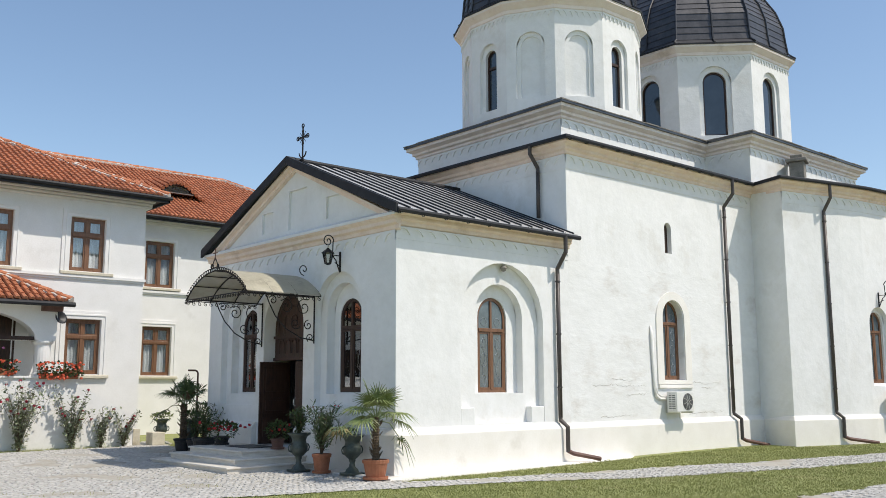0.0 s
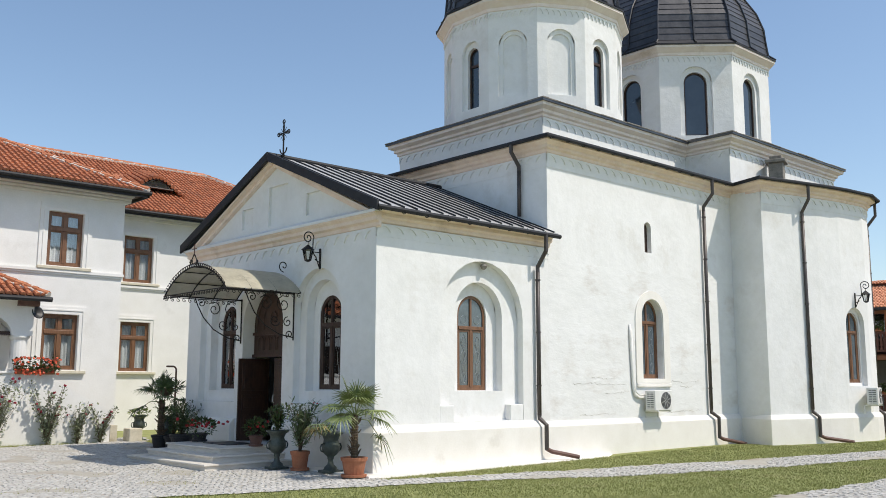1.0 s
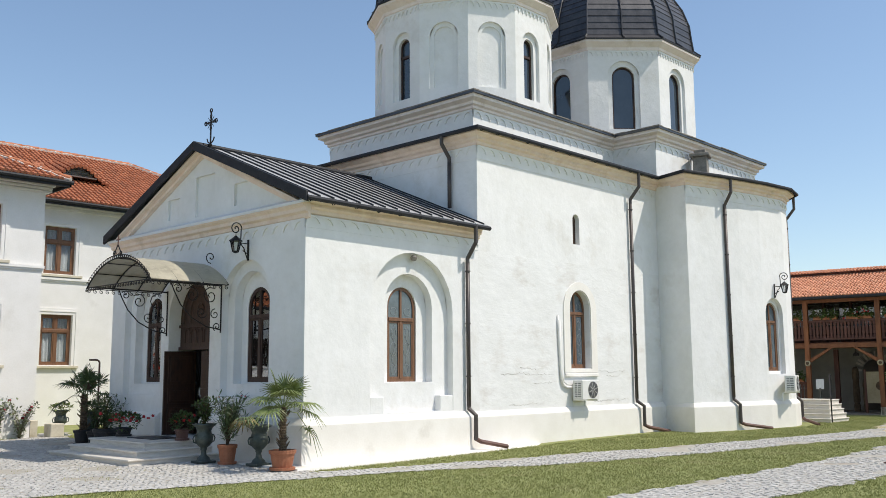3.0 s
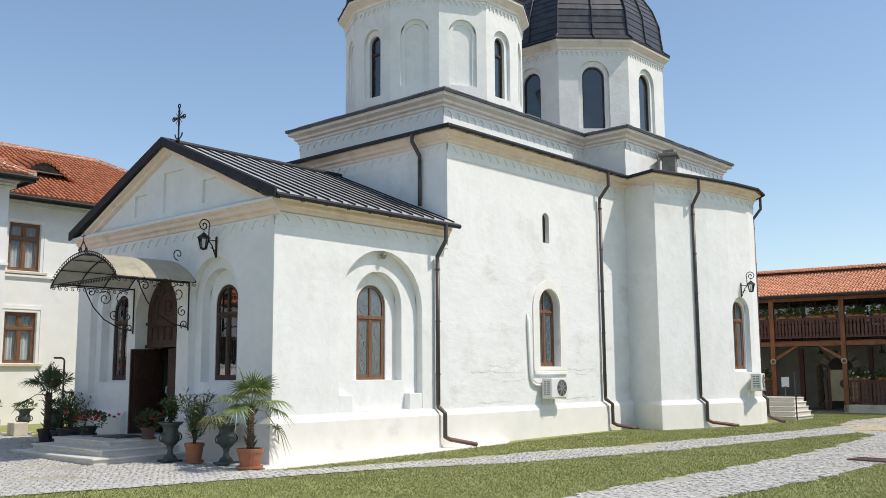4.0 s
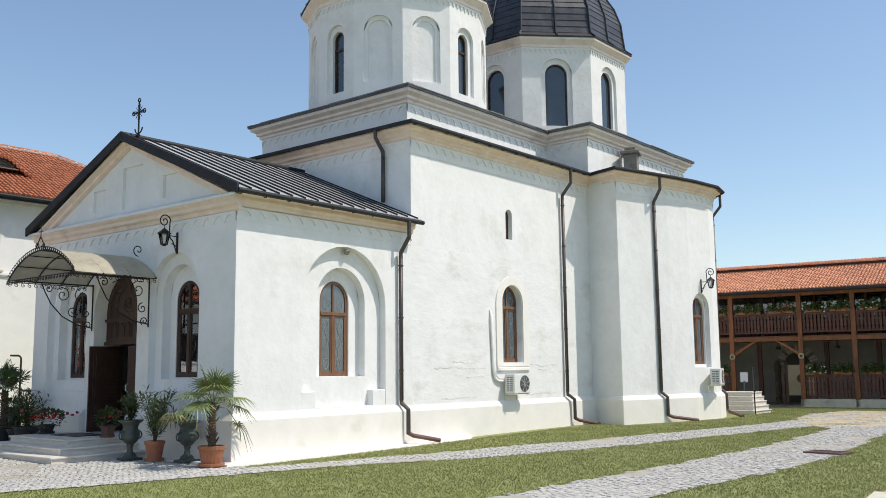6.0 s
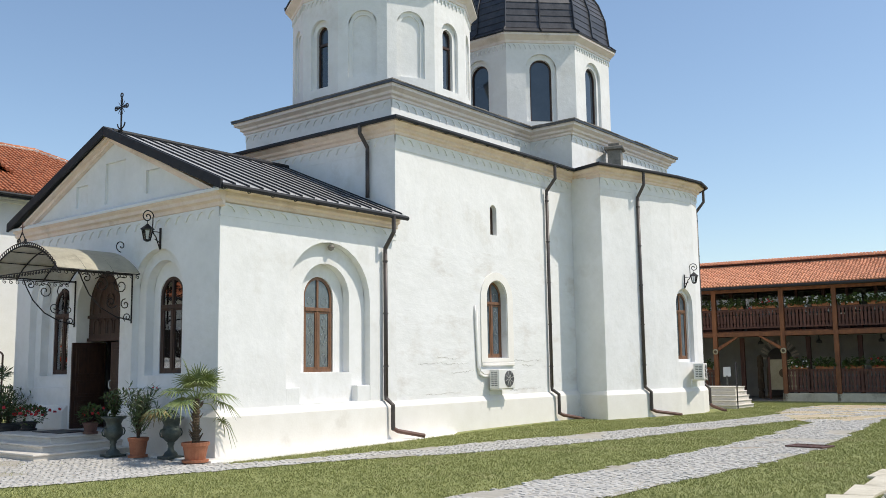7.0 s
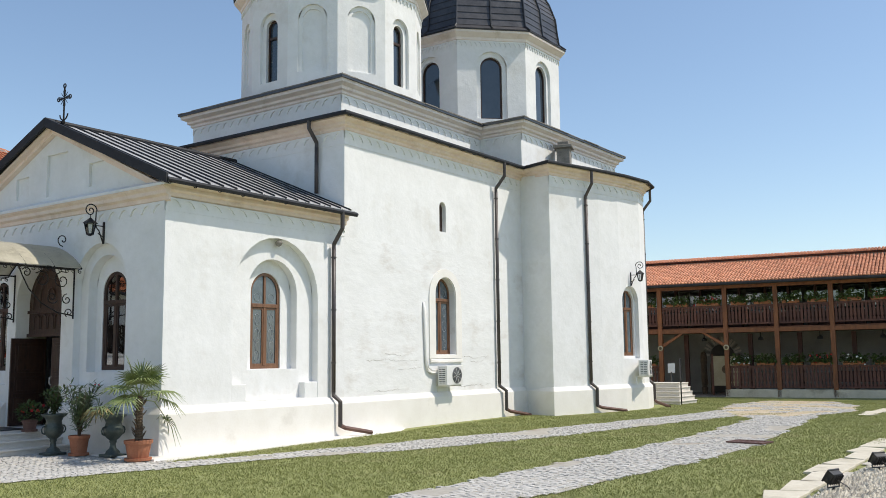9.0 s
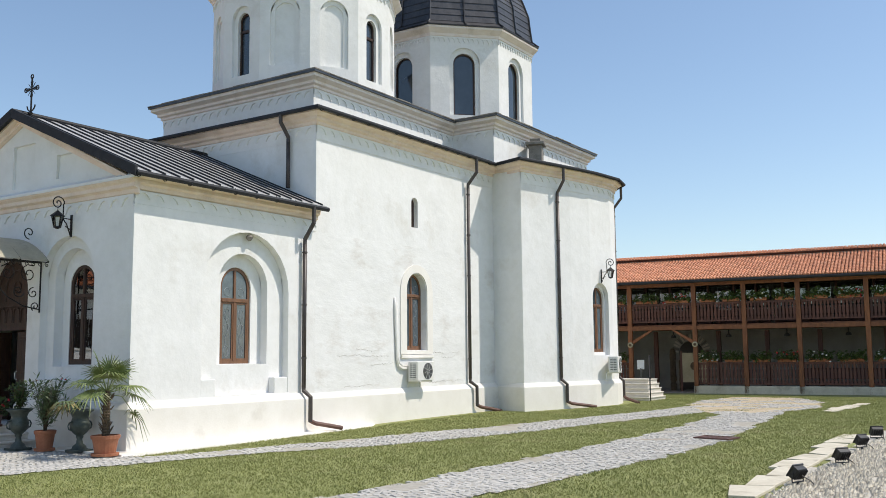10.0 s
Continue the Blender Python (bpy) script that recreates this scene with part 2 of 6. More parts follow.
def lathe(profile, n=16, turn=0.0, flat=False):
    v, f = [], []
    for r, z in profile:
        for k in range(n):
            a = 2 * math.pi * k / n + turn
            v.append((r * math.cos(a), r * math.sin(a), z))
    for j in range(len(profile) - 1):
        for k in range(n):
            f.append((j * n + k, j * n + (k + 1) % n, (j + 1) * n + (k + 1) % n, (j + 1) * n + k))
    f.append(tuple(range(n - 1, -1, -1)))
    f.append(tuple(range((len(profile) - 1) * n, len(profile) * n)))
    return v, f


def tube(path, r, n=8, r_end=None):
    path = [Vector(p) for p in path]
    v, f = [], []
    side = None
    for i, p in enumerate(path):
        d = (path[min(i + 1, len(path) - 1)] - path[max(i - 1, 0)]).normalized()
        if side is None:
            side = d.orthogonal().normalized()
        side = (side - d * side.dot(d)).normalized()
        up = d.cross(side)
        rr = r if r_end is None else r + (r_end - r) * i / (len(path) - 1)
        for k in range(n):
            a = 2 * math.pi * k / n
            v.append(tuple(p + side * (math.cos(a) * rr) + up * (math.sin(a) * rr)))
    for i in range(len(path) - 1):
        for k in range(n):
            f.append((i * n + k, i * n + (k + 1) % n, (i + 1) * n + (k + 1) % n, (i + 1) * n + k))
    f.append(tuple(range(n - 1, -1, -1)))
    f.append(tuple(range((len(path) - 1) * n, len(path) * n)))
    return v, f


def offset_line(pts, d, closed=False):
    """A plan polyline moved d to its right-hand side, with mitred corners."""
    n = len(pts)
    out = []
    for i in range(n):
        a = Vector(pts[i - 1]) if (i or closed) else None
        b = Vector(pts[i])
        c = Vector(pts[(i + 1) % n]) if (i < n - 1 or closed) else None
        ns = []
        for p, q in ((a, b), (b, c)):
            if p is not None and q is not None:
                e = (q - p).normalized()
                ns.append(Vector((e.y, -e.x)))
        if len(ns) == 2:
            m = (ns[0] + ns[1]).normalized()
            out.append(tuple(b + m * (d / max(0.3, m.dot(ns[0])))))
        else:
            out.append(tuple(b + ns[0] * d))
    return out


def sweep(pts, profile, closed=False):
    """A profile of (outward, height) points run along a plan polyline, outward to its right."""
    lines = [offset_line(pts, d, closed) for d, _ in profile]
    n, k = len(pts), len(profile)
    v = [(lines[j][i][0], lines[j][i][1], profile[j][1]) for i in range(n) for j in range(k)]
    f = []
    for i in range(n if closed else n - 1):
        a, b = i * k, ((i + 1) % n) * k
        for j in range(k):
            f.append((a + j, a + (j + 1) % k, b + (j + 1) % k, b + j))
    if not closed:
        f.append(tuple(range(k)))
        f.append(tuple(range((n - 1) * k + k - 1, (n - 1) * k - 1, -1)))
    return v, f


def mesh(name, s, mat, smooth=False, bevel=0.0, fix=True):
    me = bpy.data.meshes.new(name)
    me.from_pydata(s[0], [], s[1])
    me.materials.append(mat)
    if bevel or fix:
        bm = bmesh.new()
        bm.from_mesh(me)
        if fix:
            bmesh.ops.remove_doubles(bm, verts=bm.verts[:], dist=0.0004)
            bmesh.ops.recalc_face_normals(bm, faces=bm.faces[:])
        if bevel:
            bmesh.ops.bevel(bm, geom=[e for e in bm.edges if len(e.link_faces) == 2 and e.calc_face_angle(0) > 0.5],
                            offset=bevel, segments=2, affect="EDGES", profile=0.5)
        bm.to_mesh(me)
        bm.free()
    if smooth:
        me.polygons.foreach_set("use_smooth", [True] * len(me.polygons))
    me.update()
    return me


def part(name, s, mat, parent=None, label="", smooth=False, bevel=0.0, fix=True):
    ob = new(name, s if isinstance(s, bpy.types.Mesh) else mesh(name, s, mat, smooth, bevel, fix))
    if parent is not None:
        ob.parent = parent
    return tagged(ob, label)


def thing(name, label, category, group="", at=(0, 0, 0), turn=0.0):
    ob = new(name)
    ob.empty_display_size = 0.2
    ob.matrix_world = pose(*at, 0, 0, turn)
    return tagged(ob, label, category, group)


def structure(name, s, mat, label, category, smooth=False, bevel=0.0, fix=True):
    return tagged(part(name, s, mat, None, label, smooth, bevel, fix), label, category, "", "structure")


def stuff(name, s, mat, label, category, parent=None, smooth=False):
    ob = part(name, s, mat, parent, label, smooth, 0, False)
    return tagged(ob, label, category if parent is None else "", "", "stuff")


def opening(uc, w, z0, z1, arch=True, n=14):
    """The outline of an opening from its lower left corner round to its lower right one, as (u, z)."""
    if not arch:
        return [(uc - w / 2, z0), (uc - w / 2, z1), (uc + w / 2, z1), (uc + w / 2, z0)]
    r = w / 2
    zs = z1 - r
    return [(uc - r, z0)] + [(uc - r * math.cos(math.pi * k / n), zs + r * math.sin(math.pi * k / n)) for k in range(n + 1)] + [(uc + r, z0)]


def sheet(u0, u1, z0, top, holes):
    """A plane sheet in (u, z) with holes; top is a height or a function of u."""
    tp = top if callable(top) else (lambda u: top)
    v, f = [], []

    def quad(*p):
        o = len(v)
        v.extend(p)
        f.append(tuple(range(o, o + len(p))))
    def span(a, b):
        k = max(1, int((b - a) / 0.07)) if callable(top) and b - a < 2.5 else (8 if callable(top) else 1)
        for i in range(k):
            p, q = a + (b - a) * i / k, a + (b - a) * (i + 1) / k
            quad((p, z0), (q, z0), (q, tp(q)), (p, tp(p)))
    u = u0
    for h in sorted(holes, key=lambda h: h[0][0]):
        a, b = h[0][0], h[-1][0]
        if a > u + 1e-6:
            span(u, a)
        if h[0][1] > z0 + 1e-6:
            quad((a, z0), (b, z0), (b, h[-1][1]), (a, h[0][1]))
        for p, q in zip(h[:-1], h[1:]):
            if q[0] > p[0] + 1e-6:
                quad(p, q, (q[0], tp(q[0])), (p[0], tp(p[0])))
        u = b
    if u1 > u + 1e-6:
        span(u, u1)
    return v, f


def reveal(h, d0, d1, sill=True):
    n = len(h)
    v = [(u, d0, z) for u, z in h] + [(u, d1, z) for u, z in h]
    f = [(i, i + 1, n + i + 1, n + i) for i in range(n - 1)]
    if sill:
        f.append((0, n, 2 * n - 1, n - 1))
    return v, f


def at_depth(s, d):
    return [(u, d, z) for u, z in s[0]], s[1]


def niche_wall(u0, u1, z0, top, niches, thick=0.8, caps=True):
    """A wall whose outer face is at depth 0; each niche is a list of (outline, depth) steps, the last of which goes through."""
    out = [at_depth(sheet(u0, u1, z0, top, [n[0][0] for n in niches]), 0)]
    through_holes = []
    for n in niches:
        d = 0
        for (h, dep), nxt in zip(n, n[1:] + [None]):
            out.append(reveal(h, d, dep))
            if nxt is not None:
                lo, hi = h[0][1], max(z for _, z in h)
                fill = sheet(h[0][0], h[-1][0], lo, (lambda u, h=h: edge_height(h, u)), [nxt[0]])
                out.append(at_depth(fill, dep))
            d = dep
        if n[-1][1] >= thick - 1e-6:
            through_holes.append(n[-1][0])
        else:
            h = n[-1][0]
            out.append(at_depth(fill_outline(h), n[-1][1]))
    out.append(at_depth(sheet(u0, u1, z0, top, through_holes), thick))
    tp = top if callable(top) else (lambda u: top)
    for u in (u0, u1) if caps else ():
        out.append(([(u, 0, z0), (u, thick, z0), (u, thick, tp(u)), (u, 0, tp(u))], [(0, 1, 2, 3)]))
    return merge(*out)


def fill_outline(h):
    return list(h), [tuple(range(len(h)))]


def edge_height(h, u):
    """The height of an outline's upper edge at u."""
    best = h[1][1]
    for p, q in zip(h[:-1], h[1:]):
        if q[0] > p[0] + 1e-9 and p[0] - 1e-6 <= u <= q[0] + 1e-6:
            return p[1] + (q[1] - p[1]) * (u - p[0]) / (q[0] - p[0])
    return best


SOUTH = Matrix(((1, 0, 0, 0), (0, 1, 0, 0), (0, 0, 1, 0), (0, 0, 0, 1)))            # u = x, depth = +y
WEST = Matrix(((0, 1, 0, 0), (1, 0, 0, 0), (0, 0, 1, 0), (0, 0, 0, 1)))             # u = y, depth = +x


def wall_frame(p, q):
    """Local (u, depth, z) of a wall seen from outside, running from p to q in plan; depth goes inwards, to the left of p-q."""
    a, b = Vector(p), Vector(q)
    e = (b - a).normalized()
    return Matrix(((e.x, -e.y, 0, a.x), (e.y, e.x, 0, a.y), (0, 0, 1, 0), (0, 0, 0, 1))), (b - a).length


def scallops(length, z_tip, z_top, pitch, d=0.032, tip=0.05):
    """A raised band whose lower edge is a row of small arches, in (u, depth, z), proud of depth 0."""
    n = max(1, round(length / pitch))
    w = length / n
    low = []
    for i in range(n):
        a = i * w
        low.append((a, z_tip))
        for k in range(7):
            t = k / 6
            low.append((a + tip * w + (1 - 2 * tip) * w * t, z_tip + 0.03 + (z_top - z_tip) * 0.62 * math.sin(math.pi * t) ** 0.6))
    low.append((length, z_tip))
    m = len(low)
    v = [(u, -d, z) for u, z in low] + [(u, -d, z_top) for u, _ in low] + [(u, 0.005, z) for u, z in low]
    f = [(i, i + 1, m + i + 1, m + i) for i in range(m - 1)] + [(i, i + 1, 2 * m + i + 1, 2 * m + i) for i in range(m - 1)]
    return v, f


def pane_solid(poly, d0, d1):
    k = len(poly)
    v = [(u, d0, z) for u, z in poly] + [(u, d1, z) for u, z in poly]
    return v, [tuple(range(k)), tuple(range(2 * k - 1, k - 1, -1))] + [(i, (i + 1) % k, k + (i + 1) % k, k + i) for i in range(k)]


def arched_window(parent, m, uc, w, z0, z1, depth, transom, label, glass, wood=None, group="", came=False, arch=True, leaves=2):
    """A timber window with frame, mullion, transom and separate panes, in the wall frame m."""
    wood = wood or WOOD
    t = 0.075
    out, inn = opening(uc, w, z0, z1, arch), opening(uc, w - 2 * t, z0 + t, z1 - t, arch)
    n = len(out)
    for_v = [(u, depth, z) for u, z in out] + [(u, depth, z) for u, z in inn] + [(u, depth + 0.07, z) for u, z in out] + [(u, depth + 0.07, z) for u, z in inn]
    fs = []
    for i in range(n):
        j = (i + 1) % n
        fs += [(i, j, n + j, n + i), (2 * n + i, 2 * n + j, 3 * n + j, 3 * n + i), (n + i, n + j, 3 * n + j, 3 * n + i), (i, j, 2 * n + j, 2 * n + i)]
    root = part("window", moved((for_v, fs), m), wood, parent, label)
    part("transom", moved(box(uc - w / 2 + t, uc + w / 2 - t, depth - 0.02, depth + 0.06, transom - 0.045, transom + 0.045), m), wood, root, bevel=0.008)
    part("mullion", moved(box(uc - 0.04, uc + 0.04, depth - 0.012, depth + 0.055, z0 + t, transom - 0.045), m), wood, root, bevel=0.008)
    top_z = z1 - t
    part("upper_mullion", moved(box(uc - 0.032, uc + 0.032, depth - 0.008, depth + 0.055, transom + 0.045, top_z), m), wood, root, bevel=0.008)
    for s in (-1, 1):
        a, b = (uc - w / 2 + t, uc - 0.04) if s < 0 else (uc + 0.04, uc + w / 2 - t)
        sash = merge(box(a, a + 0.04, depth + 0.005, depth + 0.05, z0 + t, transom - 0.05), box(b - 0.04, b, depth + 0.005, depth + 0.05, z0 + t, transom - 0.05),
                     box(a + 0.04, b - 0.04, depth + 0.008, depth + 0.048, z0 + t, z0 + t + 0.05), box(a + 0.04, b - 0.04, depth + 0.008, depth + 0.048, transom - 0.095, transom - 0.05))
        part("sash", moved(sash, m), wood, root)
        pane = part("pane", moved(box(a, b, depth + 0.026, depth + 0.032, z0 + t, transom - 0.05), m), glass, root)
        pane.visible_shadow = False
        half = [(u, z) for u, z in inn if (u - uc) * s >= -1e-6 and z > transom + 0.04]
        poly = [(uc, transom + 0.04)] + ([(uc, top_z)] if arch else []) + half if s > 0 else half + [(uc, top_z), (uc, transom + 0.04)]
        edge = (b if s > 0 else a, transom + 0.04)
        poly = (poly + [edge]) if s > 0 else ([edge] + poly)
        pane = part("pane", moved(pane_solid(poly, depth + 0.026, depth + 0.032), m), glass, root)
        pane.visible_shadow = False
        if came:
            c = (a + b) / 2
            h = transom - z0
            lines = []
            for cz, rr in ((z0 + h * 0.78, 0.09), (z0 + h * 0.52, 0.11), (z0 + h * 0.2, 0.085), (transom + 0.2, 0.1)):
                lines.append(tube([(c + rr * math.cos(k * 0.45), depth + 0.02, cz + rr * (1.5 if cz < transom else 1) * math.sin(k * 0.45)) for k in range(15)], 0.0035, 4))
            lines.append(tube([(c + 0.05 * math.sin(k * 1.1), depth + 0.02, z0 + 0.1 + (h - 0.25) * k / 12) for k in range(13)], 0.0035, 4))
            part("leading", moved(merge(*lines), m), LEAD, root, "pale leaded lines in the glass")
    return root


# ---- the church ----
PORCH_W, PORCH_L, NAVE_X = 8.8, 5.72, 5.72
AXIS, DRUM_Y = 4.26, 4.6
TEETH = 0.37

church = thing("church", "white lime-plastered orthodox church with dark metal roofs and two drums", "church")


def cwall(name, s, mat=None, label="", **k):
    return part(name, s, mat or PLASTER, church, label, **k)


win_s = [(opening(3.32, 2.80, 1.06, 4.92), 0.20), (opening(3.36, 1.62, 1.77, 4.42), 0.42), (opening(3.33, 0.98, 1.78, 4.10), 0.8)]
cwall("porch_south_wall", moved(niche_wall(0, PORCH_L, 0, 5.72, [win_s], caps=False), SOUTH), label="sunlit plaster wall with a stepped arched niche")
for a, b in ((1.92, 2.36), (4.26, 4.72)):
    cwall("niche_block", box(a, b, 0.006, 0.21, 1.05, 1.44), bevel=0.02)


def gable(u):
    return 5.75 + (7.66 - 5.75) * max(0.0, 1 - abs(u - AXIS) / (AXIS if u < AXIS else PORCH_W - AXIS))


def facade_niche(uc):
    return [(opening(uc, 1.98, 1.46, 4.68), 0.18), (opening(uc, 1.42, 1.76, 4.42), 0.40), (opening(uc, 0.92, 1.80, 4.05), 0.8)]


door_n = [(opening(4.72, 1.94, 0.44, 4.42), 0.8)]
cwall("porch_west_wall", moved(niche_wall(0, PORCH_W, 0, 5.72, [facade_niche(2.25), door_n, facade_niche(7.06)], caps=False), WEST),
      label="shaded plaster front with arched door and two niches")
# the gable with its three sunk panels
gp = [(2.28, 2.86, 6.04, 6.60), (3.74, 4.62, 5.98, 7.02), (5.40, 5.98, 6.04, 6.60)]
holes = [[(a, c), (a, d), (b, d), (b, c)] for a, b, c, d in gp]
gs = [at_depth(sheet(0, PORCH_W, 5.72, gable, holes), 0.02), at_depth(sheet(0, PORCH_W, 5.72, gable, []), 0.6)]
for h in holes:
    gs += [reveal(h, 0.02, 0.09), at_depth(fill_outline(h), 0.09)]
cwall("gable_wall", moved(merge(*gs), WEST), label="plaster gable with three sunk panels")
cwall("porch_north_wall", box(0.8, PORCH_L, PORCH_W - 0.8, PORCH_W, 0, 5.72))
# Four unseen dark sheets added to block light and keep the inside black.
cwall("porch_dark_screen", box(2.6, 2.7, 0.8, PORCH_W - 0.8, 0.4, 5.6), INSIDE)
cwall("porch_dark_lid", box(0.6, PORCH_L, 0.5, PORCH_W - 0.5, 5.60, 5.66), INSIDE)
cwall("nave_dark_sheet", box(6.5, 14.9, 2.5, 2.6, 0.0, 8.3), INSIDE)
cwall("apse_dark_sheet", box(15.5, 21.2, 0.2, 0.3, 0.0, 8.3), INSIDE)
cwall("porch_floor", box(0.0, PORCH_L, 0.8, PORCH_W - 0.8, 0.0, 0.42), MARBLE)

# nave
slit = [(opening(10.20, 0.34, 5.80, 6.72), 0.8)]
cwall("nave_south_wall",
      moved(niche_wall(NAVE_X, 15.0, 0, 5.2, [[(opening(10.27, 1.02, 2.10, 4.40), 0.8)]]), SOUTH), WEATHERED,
      label="sunlit rough plaster wall, lightly stained low down")
cwall("nave_south_wall_top", moved(niche_wall(NAVE_X, 15.0, 5.2, 8.4, [slit]), SOUTH))
cwall("nave_west_wall", box(NAVE_X, NAVE_X + 0.8, 0.8, 9.2, 5.0, 8.4))
cwall("nave_north_wall", box(NAVE_X, 15.0, 9.2 - 0.8, 9.2, 0, 8.4))
# hairline cracks in the plaster
crack_rnd = random.Random(12)
for x0, x1, z in ((6.6, 9.0, 1.95), (8.0, 9.1, 1.72), (11.0, 12.7, 2.02), (11.6, 12.4, 1.90), (6.9, 8.2, 1.12), (10.9, 12.8, 1.14), (7.4, 8.3, 2.10)):
    line, x = [], x0
    while x < x1:
        line.append((x, -0.004, z + 0.07 * noise.noise((x * 1.3, z, 2.0)) + crack_rnd.uniform(-0.03, 0.03)))
        x += crack_rnd.uniform(0.03, 0.10)
    cwall("crack", tube(line, 0.0035, 4, 0.0015), CRACK, "fine dark crack in the plaster")
cwall("slit_panel", box(10.0, 10.4, 0.15, 0.19, 5.78, 6.75), DOORWOOD)

# stone surround of the nave window
so, si = opening(10.27, 1.66, 1.98, 4.66), opening(10.27, 1.06, 2.09, 4.42)
n = len(so)
sv = [(u, -0.035, z) for u, z in so] + [(u, -0.035, z) for u, z in si] + [(u, 0.02, z) for u, z in so] + [(u, 0.02, z) for u, z in si]
sf = []
for i in range(n):
    j = (i + 1) % n
    sf += [(i, j, n + j, n + i), (i, j, 2 * n + j, 2 * n + i), (n + i, n + j, 3 * n + j, 3 * n + i)]
cwall("window_surround", (sv, sf), PLINTH, "raised stone window surround")
cwall("window_sill", box(9.45, 11.10, -0.06, 0.1, 1.86, 1.96), PLINTH, bevel=0.015)

# side apse
APSE = [(15.0, 0.6), (14.58, -1.28), (16.0, -1.66), (17.0, -1.92), (18.1, -2.14), (19.6, -2.30), (20.55, -2.08), (21.4, -1.3), (21.7, 0.6)]


def apse_wall(p, q, z1, niches=()):
    m, length = wall_frame(p, q)
    return m, moved(niche_wall(0, length, 0, z1, list(niches), 0.7), m)


for i, (p, q) in enumerate(zip(APSE[:-1], APSE[1:])):
    nn = []
    if i == 4:
        uc = 0.60
        nn = [[(opening(uc + 0.08, 1.12, 1.9, 4.52), 0.15), (opening(uc + 0.1, 0.86, 2.0, 4.36), 0.7)]]
    m_i, s_i = apse_wall(p, q, 8.4, nn)
    cwall("apse_wall", s_i, smooth=False)
    if i == 4:
        M_APSE = m_i
CHANCEL = [(23.0, 0.6), (25.4, 0.6), (27.2, 2.4), (27.2, 6.8), (25.4, 8.6), (23.0, 8.6)]
cwall("chancel_wall", prism(CHANCEL, 0, 7.7))

# plinth, string line and cornices round the walls
OUT_PORCH = [(PORCH_L - 0.45, 0.0), (0.0, 0.0), (0.0, 4.0)]
plinth_profile = [(-0.02, 0.0), (0.16, 0.0), (0.15, 0.88), (0.04, 1.02), (-0.02, 1.03)]
slim_profile = [(-0.02, 0.0), (0.11, 0.0), (0.105, 0.86), (0.03, 0.98), (-0.02, 0.99)]
cwall("plinth_porch", sweep([(0, 3.92), (0, 0), (PORCH_L - 0.5, 0)], plinth_profile), PLINTH, "cream rendered plinth", bevel=0.012)
cwall("plinth_porch_north", sweep([(0, PORCH_W), (0, 5.98)], plinth_profile), PLINTH, "cream rendered plinth", bevel=0.012)
cwall("plinth_nave", sweep([(PORCH_L - 0.5, 0), (15.0, 0)] + APSE[1:-1], slim_profile[:1] + [(0.13, 0), (0.12, 0.86), (0.03, 0.99), (-0.02, 1.0)]), PLINTH,
      "cream rendered plinth", bevel=0.012)

porch_cornice = [(-0.01, 5.46), (0.07, 5.50), (0.07, 5.58), (0.15, 5.62), (0.15, 5.70), (0.22, 5.74), (0.30, 5.77), (0.30, 5.81), (-0.01, 5.81)]
cwall("porch_cornice", sweep([(0, 0.02), (PORCH_L + 0.02, 0)], [(d, z + 0.02) for d, z in porch_cornice]), CREAM, "cream moulded eaves cornice")
fac = [(-0.01, 5.38), (0.05, 5.42), (0.05, 5.50), (0.13, 5.54), (0.13, 5.62), (0.20, 5.67), (0.20, 5.74), (-0.01, 5.84)]
cwall("facade_cornice", sweep([(0, PORCH_W), (0, -0.16)], fac), CREAM, "cream moulded cornice across the front")
cwall("facade_cornice_cap", sweep([(0, PORCH_W + 0.1), (0, -0.24)], [(-0.01, 5.745), (0.23, 5.70), (0.23, 5.76), (-0.01, 5.88)]), PLASTER)
for a in (1, -1):
    pts = [Vector((0.012, AXIS + a * (AXIS + 0.1), 5.72)), Vector((0.012, AXIS, 7.68))]
    v = []
    for dx, dz in ((0.0, -0.20), (-0.10, -0.18), (-0.10, -0.09), (-0.21, -0.06), (-0.21, 0.0), (0.0, 0.0)):
        for p in pts:
            v.append((p.x + dx, p.y, p.z + dz))
    f = [(2 * i, 2 * i + 1, 2 * ((i + 1) % 6) + 1, 2 * ((i + 1) % 6)) for i in range(6)]
    cwall("gable_moulding", (v, f), CREAM, "cream raking moulding")
cwall("porch_frieze", moved(scallops(PORCH_L, 5.31, 5.48, TEETH), SOUTH), PLASTER, "scalloped plaster frieze")
cwall("facade_frieze", moved(scallops(PORCH_W, 5.16, 5.40, 0.40), WEST), PLASTER, "scalloped plaster frieze")
cwall("porch_string", sweep([(0, 0), (PORCH_L, 0)], [(-0.01, 5.20), (0.012, 5.20), (0.012, 5.225), (-0.01, 5.225)]), PLASTER)

NAVE_LINE = [(NAVE_X, 9.2), (NAVE_X, 0.0), (15.0, 0.0)] + APSE[1:]
nave_cornice = [(-0.01, 8.06), (0.06, 8.10), (0.06, 8.17), (0.14, 8.21), (0.14, 8.29), (0.22, 8.33), (0.30, 8.37), (0.30, 8.45), (-0.01, 8.45)]
cwall("nave_cornice", sweep(NAVE_LINE, nave_cornice), CREAM, "cream moulded eaves cornice")
for p, q in zip(NAVE_LINE[:-1], NAVE_LINE[1:]):
    m, length = wall_frame(p, q)
    cwall("nave_frieze", moved(scallops(length, 7.86, 8.08, TEETH), m), PLASTER, "scalloped plaster frieze")
cwall("nave_string", sweep(NAVE_LINE, [(-0.01, 7.70), (0.014, 7.70), (0.014, 7.73), (-0.01, 7.73)]), PLASTER)


